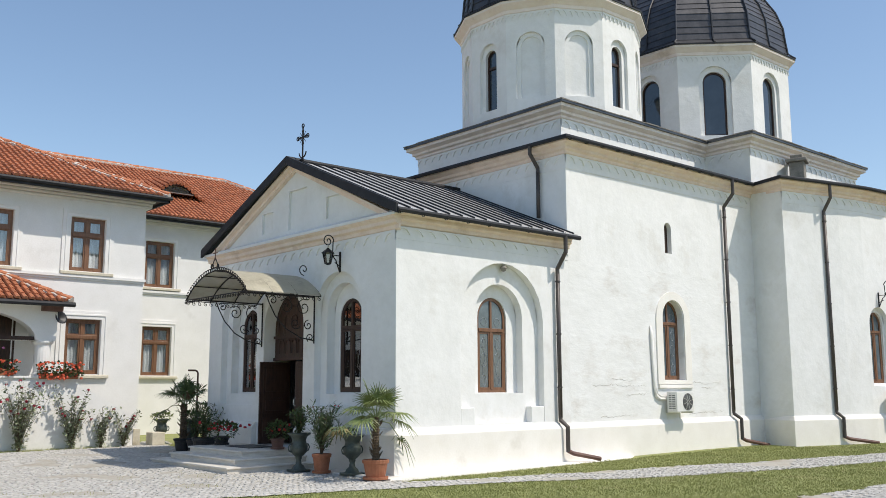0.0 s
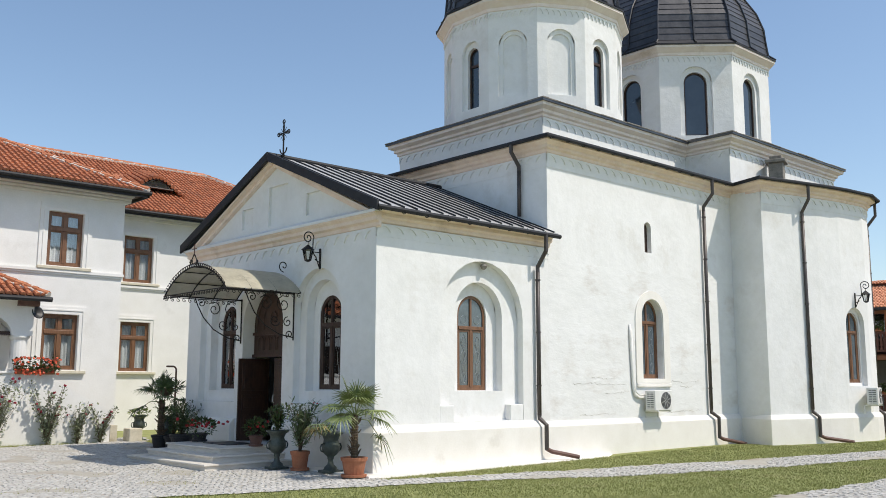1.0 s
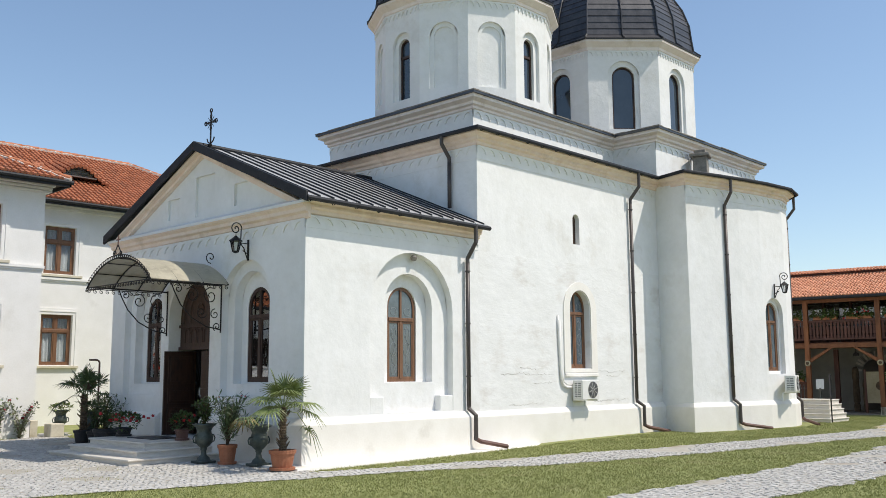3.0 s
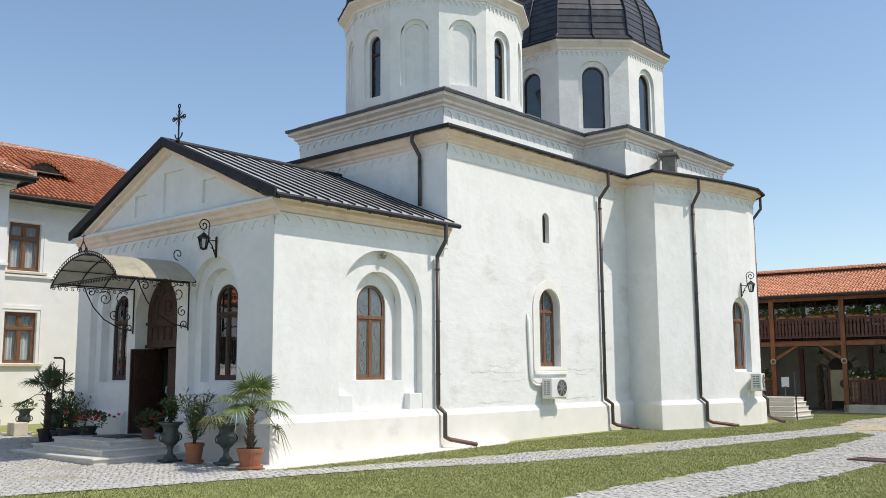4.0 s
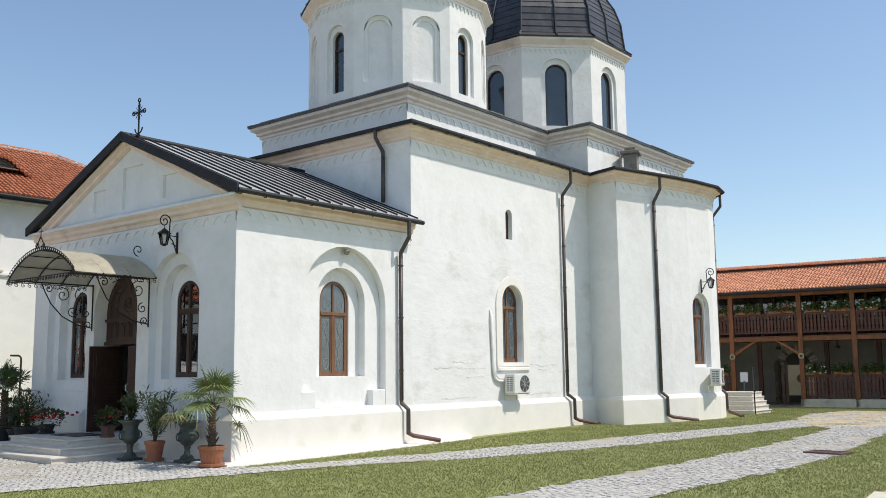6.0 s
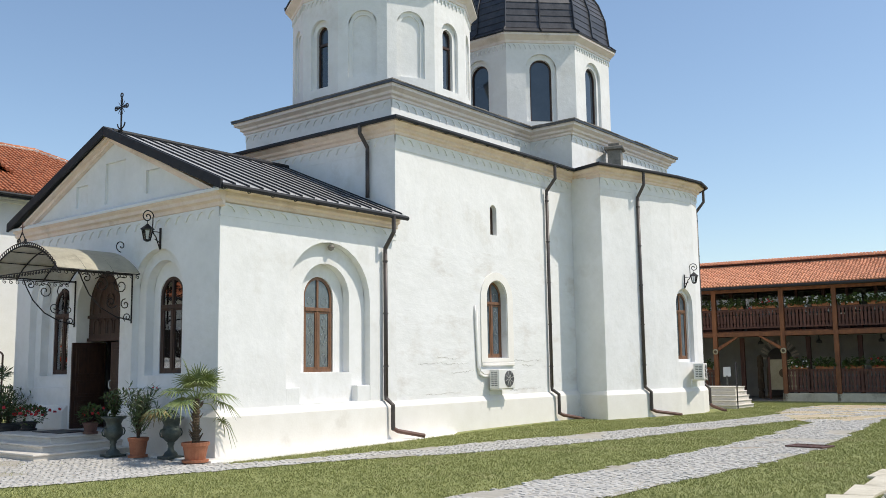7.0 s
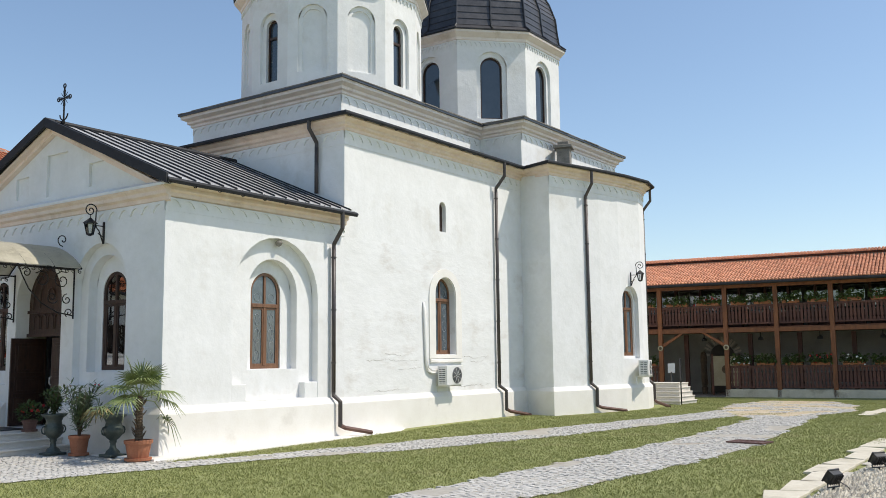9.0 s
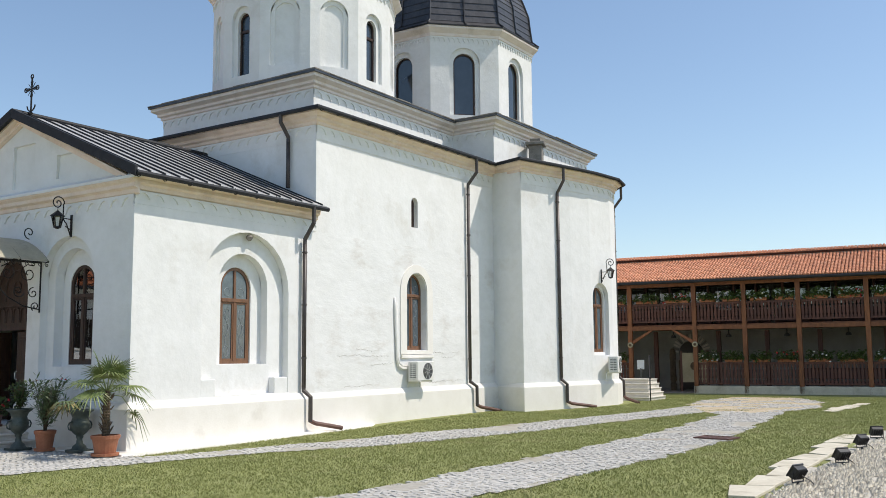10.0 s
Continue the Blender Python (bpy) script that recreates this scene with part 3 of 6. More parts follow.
def slab(pts, t=0.06):
    """A thin slab under a sloping polygon."""
    k = len(pts)
    v = [tuple(p) for p in pts] + [(p[0], p[1], p[2] - t) for p in pts]
    return v, [tuple(range(k)), tuple(range(2 * k - 1, k - 1, -1))] + [(i, (i + 1) % k, k + (i + 1) % k, k + i) for i in range(k)]


# porch roof: two slopes of standing-seam metal
RIDGE_Z, EAVE_Z, OVER = 7.78, 5.84, 0.36
roof_p = part("porch_roof", slab([(-0.26, -OVER, EAVE_Z), (PORCH_L + 0.02, -OVER, EAVE_Z), (PORCH_L + 0.02, AXIS, RIDGE_Z), (-0.26, AXIS, RIDGE_Z)]), PAN_METAL, church,
              "dark standing-seam metal roof")
part("porch_roof_north", slab([(-0.26, AXIS, RIDGE_Z), (PORCH_L + 0.02, AXIS, RIDGE_Z), (PORCH_L + 0.02, PORCH_W + 0.10, EAVE_Z), (-0.26, PORCH_W + 0.10, EAVE_Z)]), ROOF_METAL, church)
# Seams in near-black trim metal, which paints their shaded sides.
seam = mesh("seam", ([(dx, y, z) for dx, h in ((-0.020, 0), (-0.016, 0.038), (0.016, 0.038), (0.020, 0)) for y, z in ((-OVER - 0.01, EAVE_Z + h), (AXIS, RIDGE_Z + h))],
                     [(0, 1, 3, 2), (2, 3, 5, 4), (4, 5, 7, 6), (0, 2, 4, 6), (1, 3, 5, 7)]), EDGE_METAL)
for k in range(15):
    ob = part("seam", seam, None, roof_p)
    ob.location = (0.1 + 0.39 * k, 0, 0)
part("porch_ridge", tube([(-0.30, AXIS, RIDGE_Z + 0.02), (PORCH_L, AXIS, RIDGE_Z + 0.02)], 0.07, 8), EDGE_METAL, church)
for a in (1, -1):
    y0, y1 = (AXIS - a * (AXIS + (OVER if a > 0 else PORCH_W - 2 * AXIS + 0.10) + 0.04), AXIS)
    v = [(x, y, z + dz) for x in (-0.32, -0.25) for y, z in ((y0, EAVE_Z + 0.0), (y1, RIDGE_Z + 0.0)) for dz in (-0.15, 0.085)]
    part("verge_board", (v, [(0, 1, 3, 2), (4, 5, 7, 6), (0, 1, 5, 4), (2, 3, 7, 6), (1, 3, 7, 5), (0, 2, 6, 4)]), EDGE_METAL, church, "dark metal verge board", bevel=0.012)
part("porch_gutter", tube([(-0.28, -OVER - 0.03, EAVE_Z - 0.06), (PORCH_L + 0.05, -OVER - 0.03, EAVE_Z - 0.09)], 0.06, 8), EDGE_METAL, church, "dark half-round gutter")
for k in range(9):
    part("gutter_hook", tube([(-0.2 + 0.68 * k, -OVER - 0.02 + 0.075 * math.sin(a), EAVE_Z - 0.07 + 0.075 * math.cos(a)) for a in (0.2, 1.0, 1.9, 2.7, 3.5, 4.3)][::-1], 0.012, 4),
         EDGE_METAL, church)

# nave, apse and upper roofs
roof_line = offset_line(NAVE_LINE, 0.36)
TIER = [(7.16, 1.40), (15.0, 1.40), (15.0, 7.95), (7.16, 7.95)]
BOX2 = [(14.5, -0.30), (21.95, -0.30), (21.95, 9.5), (14.5, 9.5)]
part("nave_roof", slab([(*roof_line[1], 8.50), (*roof_line[2], 8.50), (15.2, 1.5, 9.0), (7.1, 1.5, 9.0)]), ROOF_METAL, church, "dark sheet-metal roof skirt")
part("nave_roof_west", slab([(*roof_line[0], 8.50), (*roof_line[1], 8.50), (7.2, 1.5, 9.0), (7.2, 8.4, 9.0)]), ROOF_METAL, church, "dark sheet-metal roof skirt")
av = [(*p, 8.50) for p in roof_line[2:]]
ac = (18.2, 1.2, 9.15)
part("apse_roof", ([*av, ac, *[(x, y, z - 0.06) for x, y, z in av]],
                   [(i, i + 1, len(av)) for i in range(len(av) - 1)] + [(i, i + 1, len(av) + 2 + i, len(av) + 1 + i) for i in range(len(av) - 1)]), ROOF_METAL, church,
     "dark sheet-metal apse roof")
part("chancel_roof", merge(prism(offset_line(CHANCEL, 0.42, True), 7.72, 7.80), ([(*p, 7.8) for p in offset_line(CHANCEL, 0.42, True)] + [(23.2, 4.6, 9.2)],
     [(i, (i + 1) % 6, 6) for i in range(6)])), ROOF_METAL, church)
cwall("chancel_cornice", sweep(CHANCEL, [(d, z - 0.75) for d, z in nave_cornice]), CREAM)
part("nave_gutter", tube([(x, y, 8.43) for x, y in offset_line(NAVE_LINE, 0.40)], 0.06, 8), EDGE_METAL, church, "dark half-round gutter")
part("chancel_gutter", tube([(x, y, 7.72) for x, y in offset_line(CHANCEL, 0.45)], 0.06, 8), EDGE_METAL, church)
gl = offset_line(NAVE_LINE, 0.40)
for k in range(15):
    part("gutter_hook", tube([(5.5 + 0.66 * k, gl[1][1] + 0.01 + 0.075 * math.sin(a), 8.43 + 0.075 * math.cos(a)) for a in (0.2, 1.0, 1.9, 2.7, 3.5, 4.3)], 0.012, 4), EDGE_METAL, church)


def tier(name, plan, z0, z1):
    cwall(name + "_wall", prism(plan, z0, z1), label="white plaster base block under a drum")
    prof = [(0.0, z1 - 0.30), (0.07, z1 - 0.26), (0.07, z1 - 0.19), (0.15, z1 - 0.15), (0.15, z1 - 0.07), (0.30, z1), (0.30, z1 + 0.10), (0.0, z1 + 0.10)]
    cwall(name + "_cornice", sweep(plan, prof, True), PALE, "pale stepped cornice")
    for p, q in zip(plan, plan[1:] + plan[:1]):
        m, length = wall_frame(p, q)
        cwall(name + "_frieze", moved(scallops(length, z1 - 0.52, z1 - 0.28, TEETH), m), PLASTER, "scalloped plaster frieze")
    rim = offset_line(plan, 0.36, True)
    cx, cy = sum(p[0] for p in plan) / 4, sum(p[1] for p in plan) / 4
    part(name + "_roof", merge(prism(rim, z1 + 0.10, z1 + 0.17), ([(*p, z1 + 0.17) for p in rim] + [(cx, cy, z1 + 0.75)], [(i, (i + 1) % 4, 4) for i in range(4)])),
         ROOF_METAL, church, "dark metal roof edge")
    for p, q in zip(rim, rim[1:] + rim[:1]):
        m, length = wall_frame(p, q)
        k = int(length / 0.62)
        for i in range(k):
            a = length * i / k
            part("roof_slate", moved(box(a + 0.004, a + length / k * 1.02, random.uniform(-0.035, -0.005), 0.25, z1 + 0.165, z1 + 0.185 + random.uniform(-0.004, 0.02)), m), SLATE, church)


tier("tier", TIER, 8.4, 9.94)
tier("crossing", BOX2, 8.4, 9.96)


def drum(name, cx, cy, r, sides, z0, z1, windows, wz0, wz1, bz0, ww, turn, blind):
    """A polygonal drum with a window or a blind niche in each face."""
    ring = [(cx + r * math.cos(turn + 2 * math.pi * k / sides), cy + r * math.sin(turn + 2 * math.pi * k / sides)) for k in range(sides)]
    for k in range(sides):
        p, q = ring[k], ring[(k + 1) % sides]
        m, length = wall_frame(p, q)
        c = length / 2
        if k in windows:
            nn = [(opening(c, ww + 0.34, wz0 - 0.02, wz1 + 0.20), 0.10), (opening(c, ww, wz0, wz1), 0.5)]
        else:
            nn = [(opening(c, ww + 0.42, bz0, wz1 + 0.28), 0.07), (opening(c, ww + 0.16, bz0 + 0.04, wz1 + 0.14), 0.12)]
        cwall(name + "_face", moved(niche_wall(0, length, z0, z1, [nn], 0.5), m))
        if k in windows:
            o, i_ = opening(c, ww, wz0, wz1), opening(c, ww - 0.12, wz0 + 0.06, wz1 - 0.06)
            nn_ = len(o)
            v = [(u, 0.2, z) for u, z in o] + [(u, 0.2, z) for u, z in i_] + [(u, 0.26, z) for u, z in i_]
            f = []
            for a in range(nn_):
                b = (a + 1) % nn_
                f += [(a, b, nn_ + b, nn_ + a), (nn_ + a, nn_ + b, 2 * nn_ + b, 2 * nn_ + a)]
            w = part("drum_window", moved((v, f), m), DOORWOOD, church, "narrow round-arched drum window")
            part("pane", moved(pane_solid(i_, 0.236, 0.242), m), DRUMGLASS, w)
            if blind:
                part("crossbar", moved(box(c - ww / 2, c + ww / 2, 0.19, 0.25, wz1 - 0.62, wz1 - 0.54), m), DOORWOOD, w)
        cwall(name + "_frieze", moved(scallops(length, z1 - 0.42, z1 - 0.2, 0.2), m), PLASTER, "small toothed plaster frieze")
    # Dark inner body added to stop the view through and imitate gloom.
    part(name + "_dark_blocker", moved(lathe([(r - 0.75, z0), (r - 0.75, z1)], sides), pose(cx, cy, 0)), INSIDE, church)
    prof = [(0.0, z1 - 0.22), (0.06, z1 - 0.18), (0.06, z1 - 0.08), (0.16, z1), (0.26, z1 + 0.08), (0.26, z1 + 0.16), (0.0, z1 + 0.16)]
    cwall(name + "_cornice", sweep(ring, prof, True), PALE, "pale moulded drum cornice")
    rim = offset_line(ring, 0.29, True)
    edge = part(name + "_eave", prism(rim, z1 + 0.16, z1 + 0.22), EDGE_METAL, church, "dark metal eave")
    return ring


R1 = drum("front_drum", 10.3, DRUM_Y, 3.05, 12, 10.0, 13.85, (2, 5, 8, 11), 10.68, 12.72, 10.84, 0.50, radians(15), True)
R2 = drum("crossing_drum", 19.1, DRUM_Y, 3.53, 8, 10.0, 14.35, range(8), 11.1, 13.55, 10.84, 0.86, radians(22.5), False)


def dome(name, cx, cy, r, sides, z0, turn, h):
    """A ribbed sheet-metal dome of lapped courses."""
    prof = [(r + 0.29, 0.0), (r + 0.02, 0.22), (r * 0.985, 0.75), (r * 0.97, 1.3), (r * 0.90, 2.0), (r * 0.76, 2.8), (r * 0.52, 3.5), (r * 0.22, 4.0), (0.06, 4.3)]
    prof = [(a, b * h) for a, b in prof]
    fine = []
    for (a, b), (c, d) in zip(prof[:-1], prof[1:]):
        k = max(1, round((d - b) / 0.27))
        for i in range(k):
            t0, t1 = i / k, (i + 1) / k
            fine += [(a + (c - a) * t0 + 0.02, b + (d - b) * t0), (a + (c - a) * t1, b + (d - b) * t1 - 0.004)]
    fine.append(prof[-1])
    body = part(name, moved(lathe(fine, sides, turn), pose(cx, cy, z0)), DOME_METAL, church, "dark lapped sheet-metal dome")
    for k in range(sides):
        for half in (0, 0.5):
            a = turn + 2 * math.pi * (k + half) / sides
            rr = math.cos(math.pi / sides) if half else 1.0
            part("rib", tube([(cx + (x * rr + 0.035) * math.cos(a), cy + (x * rr + 0.035) * math.sin(a), z0 + z + 0.02) for x, z in prof], 0.035, 5), DOME_METAL, body)
    return body


dome("front_dome", 10.3, DRUM_Y, 3.02, 12, 14.06, radians(15), 0.95)
dome("crossing_dome", 19.1, DRUM_Y, 3.53, 8, 14.56, radians(22.5), 1.0)

# windows and door
arched_window(church, SOUTH, 3.33, 0.98, 1.78, 4.10, 0.46, 3.30, "round-arched brown timber window with leaded glass in a deep white niche", STAINED, came=True)
arched_window(church, SOUTH, 10.27, 1.02, 2.10, 4.40, 0.20, 3.74, "brown timber arched window with a worn stone surround", STAINED, came=True)
arched_window(church, M_APSE, 0.70, 0.86, 2.0, 4.36, 0.22, 3.70, "brown timber arched window in the curved apse wall", STAINED)
for uc in (2.25, 7.06):
    arched_window(church, WEST, uc, 0.92, 1.80, 4.05, 0.42, 3.35, "dark brown arched window on the shaded front, glass mirroring the yard", FRONT_GLASS, DOORWOOD)

top = opening(4.72, 1.92, 2.62, 4.41)
door = part("church_door", moved(merge(at_depth(fill_outline(top), 0.34), reveal(top, 0.34, 0.42)), WEST), DOORWOOD, church, "dark carved wooden double door, one leaf standing open")
ins = opening(4.72, 1.60, 3.30, 4.26)
carv = [tube([(0.33, u, z) for u, z in ins], 0.03, 6), tube([(0.33, u, z) for u, z in opening(4.72, 0.95, 3.32, 4.06)], 0.025, 6)]
for k in range(5):
    carv.append(tube([(0.33, u, z) for u, z in opening(4.12 + 0.30 * k, 0.24, 2.80, 3.16)], 0.02, 6))
carv += [box(0.28, 0.34, 3.77, 5.67, 2.62, 2.70), box(0.28, 0.34, 3.77, 5.67, 3.20, 3.27)]
for k in range(5):
    a = k * 1.256
    carv.append(tube([(0.33, 4.72 + 0.14 * math.cos(a + t), 3.66 + 0.14 * math.sin(a + t)) for t in (0, 0.5, 1.0)], 0.02, 5))
part("carving", merge(*carv), DOORWOOD, door, "carved arches and mouldings")


def leaf(w, h):
    s = [box(0, w, -0.025, 0.025, 0, h)]
    for z0, z1 in ((0.12, 0.68), (0.78, 1.18), (1.28, h - 0.12)):
        s += [box(0.1, w - 0.1, -0.045, 0.045, z0, z1), box(0.16, w - 0.16, -0.06, 0.06, z0 + 0.07, z1 - 0.07)]
    return merge(*s)


part("door_leaf_open", moved(leaf(0.92, 2.12), pose(0.79, 5.64, 0.47, 0, 0, 180)), DOORWOOD, door, "open panelled leaf", bevel=0.008)
part("door_leaf_shut", moved(leaf(0.94, 2.12), pose(0.40, 3.77, 0.47, 0, 0, 90)), DOORWOOD, door, "panelled leaf slightly ajar", bevel=0.008)
part("door_lining", merge(box(0.46, 0.82, 3.755, 3.78, 0.44, 2.62)), DOORWOOD, door)
part("handle", tube([(0.34, 4.62, 1.45), (0.29, 4.62, 1.48), (0.29, 4.62, 1.62), (0.34, 4.62, 1.65)], 0.012, 6), WHITEM, door, "metal door handle")


# ---- ground ----
def ground_z(x, y):
    d = math.hypot(x + 11.5, y + 15.4)
    t = max(0.0, min(1.0, (d - 18) / 10))
    return 0.10 * t * t * (3 - 2 * t)


def inside(x, y, poly):
    c, j = False, len(poly) - 1
    for i in range(len(poly)):
        (xi, yi), (xj, yj) = poly[i], poly[j]
        if (yi > y) != (yj > y) and x < (xj - xi) * (y - yi) / (yj - yi) + xi:
            c = not c
        j = i
    return c


def frayed(p, k):
    """A plan outline broken into short pieces with an uneven edge."""
    out = []
    for a, b in zip(p, p[1:] + p[:1]):
        a, b = Vector(a), Vector(b)
        n = max(1, int((b - a).length / 0.45))
        for i in range(n):
            q = a + (b - a) * (i / n)
            out.append((q.x + k * noise.noise((q.x * 1.3, q.y * 1.3, 1.0)), q.y + k * noise.noise((q.x * 1.3, q.y * 1.3, 7.0))))
    return out


gv, gf = [], []
xs = [-900, -300, -100, -40] + [-25 + 1.0 * i for i in range(75)] + [80, 200, 500, 900]
ys = [-900, -300, -100, -40] + [-22 + 1.0 * i for i in range(60)] + [70, 200, 500, 900]
for y in ys:
    for x in xs:
        gv.append((x, y, ground_z(x, y) - 0.02))
for j in range(len(ys) - 1):
    for i in range(len(xs) - 1):
        a = j * len(xs) + i
        gf.append((a, a + 1, a + 1 + len(xs), a + len(xs)))
ground = structure("ground", (gv, gf), SOIL, "short mown lawn ground with drier patches", "ground", smooth=True)

PLAZA = frayed([(-16, 4.0), (-9, 0.6), (-4.9, -0.65), (-2.7, -1.3), (-1.25, -1.7), (-0.4, -1.0), (-0.16, 0.2), (-0.16, 9.0), (0.4, 12.2), (1.6, 14.8), (1.3, 15.6), (-0.7, 13.0), (-4.7, 12.5), (-16, 12.2)], 0.25)
PATH_A = frayed([(-1.25, -1.7), (1.0, -2.3), (3.5, -3.45), (6.5, -4.5), (10.4, -5.5), (12.7, -6.0), (16.6, -6.6), (19.4, -5.2), (14.4, -4.7), (9.3, -3.6), (5.8, -2.6), (2.0, -1.6), (-0.4, -1.0)], 0.2)
PATH_B = frayed([(-12, -7.2), (-2.2, -7.5), (4.1, -7.65), (9.8, -7.8), (15.7, -7.5), (17.8, -8.7), (11.6, -9.5), (8.4, -9.75), (5.5, -9.8), (0.8, -9.45), (-1.3, -9.2), (-12, -8.8)], 0.25)
JUNCTION = frayed([(15.7, -7.5), (16.6, -6.5), (19.3, -5.2), (22.5, -4.3), (26.5, -4.6), (27.2, -7.0), (24.0, -8.6), (20.5, -9.3), (17.8, -8.7)], 0.4)
GRAVEL_BED = frayed([(0.3, -12.7), (1.6, -12.55), (11.4, -12.35), (14.0, -13.2), (14.0, -19), (-2, -19)], 0.2)
SLABS = [(0.2, -12.75), (0.9, -12.25), (3.0, -12.1), (6.0, -12.0), (10.8, -11.85), (11.4, -12.35), (1.6, -12.55)]
PATCH = frayed([(18.2, -10.2), (18.6, -9.7), (21.0, -9.7), (23.6, -9.8), (23.8, -10.3), (21.0, -10.3)], 0.2)
BIRD = [PLAZA, PATH_A, PATH_B, JUNCTION]


def plate(poly, lift):
    """A thin bed following the ground, cut from a fine grid by its outline."""
    x0, x1 = min(p[0] for p in poly), max(p[0] for p in poly)
    y0, y1 = min(p[1] for p in poly), max(p[1] for p in poly)
    st = 0.14
    nx, ny = int((x1 - x0) / st) + 2, int((y1 - y0) / st) + 2
    keep = {}
    v, f = [], []

    def vid(i, j):
        if (i, j) not in keep:
            x, y = x0 + st * i, y0 + st * j
            keep[(i, j)] = len(v)
            v.append((x, y, ground_z(x, y) + lift))
        return keep[(i, j)]
    for j in range(ny):
        for i in range(nx):
            if inside(x0 + st * (i + 0.5), y0 + st * (j + 0.5), poly):
                f.append((vid(i, j), vid(i + 1, j), vid(i + 1, j + 1), vid(i, j + 1)))
    return v, f


plaza = structure("pavement_court", plate(PLAZA, 0.0), BED, "court paved with small grey stone setts, grass in the joints", "pavement")
path_a = structure("path_narrow", plate(PATH_A, 0.0), BED, "narrow worn path of small grey setts", "path")
path_b = structure("path_wide", plate(PATH_B, 0.0), BED, "wide path of small grey setts between lawns", "path")
junction = structure("path_junction", plate(JUNCTION, -0.002), DRYBED, "worn sett paving with dry grass where the paths meet", "path")
structure("gravel_bed", plate(GRAVEL_BED, 0.003), GRAVEL, "bed of pale gravel beside the lawn", "gravel")
structure("dry_path", plate(PATCH, 0.002), SLAB, "short strip of pale dry stone across the lawn", "path")
for k in range(9):
    a, b = 0.3 + 1.2 * k, 0.3 + 1.2 * (k + 1) - 0.06
    yo = -12.32 + 0.045 * k
    slab_s = prism([(a + random.uniform(-.16, .16), yo - 0.24), (b + random.uniform(-.16, .16), yo - 0.22), (b + random.uniform(-.16, .16), yo + 0.24 + random.uniform(-.14, .14)), (a + random.uniform(-.16, .16), yo + 0.22 + random.uniform(-.14, .14))], -0.02, 0.03)
    tagged(part("stone_slab", slab_s, SLAB, None, "uneven pale limestone edging slab beside the gravel", bevel=0.01), "uneven pale limestone edging slab beside the gravel", "stone slab", "edging slabs")

# church apron of pale concrete along the walls
structure("apron", sweep([(0, 2.0), (0, 0), (15.0, 0.0)] + APSE[1:-1], [(0.0, -0.02), (0.58, -0.02), (0.56, 0.045), (0.0, 0.06)]), PLINTH, "pale concrete strip along the foot of the church", "pavement")


def setts(poly, step, sy, seed, gap=0.36):
    rnd = random.Random(seed)
    x0, x1 = min(p[0] for p in poly), max(p[0] for p in poly)
    y0, y1 = min(p[1] for p in poly), max(p[1] for p in poly)
    out = []
    j, y = 0, y0
    while y < y1:
        x = x0 + (0.5 * step if j % 2 else 0)
        while x < x1:
            px, py = x + rnd.uniform(-.035, .035), y + rnd.uniform(-.025, .025)
            if inside(px, py, poly) and noise.noise((px * 0.9, py * 0.9, 3.3)) < gap:
                out.append((px, py, step * rnd.uniform(0.30, 0.50), sy * rnd.uniform(0.32, 0.50), rnd.uniform(-22, 22), rnd.uniform(0.004, 0.014)))
            x += step
        y += sy
        j += 1
    return out


def sett_mesh(rows):
    v, f = [], []
    for x, y, a, b, r, h in rows:
        c, s = math.cos(radians(r)), math.sin(radians(r))
        z = ground_z(x, y)
        o = len(v)
        for k, zz in ((1.0, z - 0.01), (0.86, z + h)):
            for dx, dy in ((-a, -b), (a, -b), (a, b), (-a, b)):
                dx, dy = dx * k, dy * k
                v.append((x + dx * c - dy * s, y + dx * s + dy * c, zz))
        f += [(o + 4, o + 5, o + 6, o + 7), (o, o + 1, o + 5, o + 4), (o + 1, o + 2, o + 6, o + 5), (o + 2, o + 3, o + 7, o + 6), (o + 3, o, o + 4, o + 7)]
    return v, f


# ---- rainwater pipes, lamps and fittings on the church ----
def arc(c, r, a0, a1, n, plane):
    """Points on an arc in the plane of two axes through c."""
    u, w = Vector(plane[0]), Vector(plane[1])
    return [tuple(Vector(c) + u * (r * math.cos(radians(a0 + (a1 - a0) * k / n))) + w * (r * math.sin(radians(a0 + (a1 - a0) * k / n)))) for k in range(n + 1)]


def spiral(c, r, a0, turns, plane, n=16, r1=0.15):
    u, w = Vector(plane[0]), Vector(plane[1])
    out = []
    for k in range(n + 1):
        t = k / n
        a = radians(a0) + turns * 2 * math.pi * t
        rr = r * (1 - (1 - r1) * t)
        out.append(tuple(Vector(c) + u * (rr * math.cos(a)) + w * (rr * math.sin(a))))
    return out


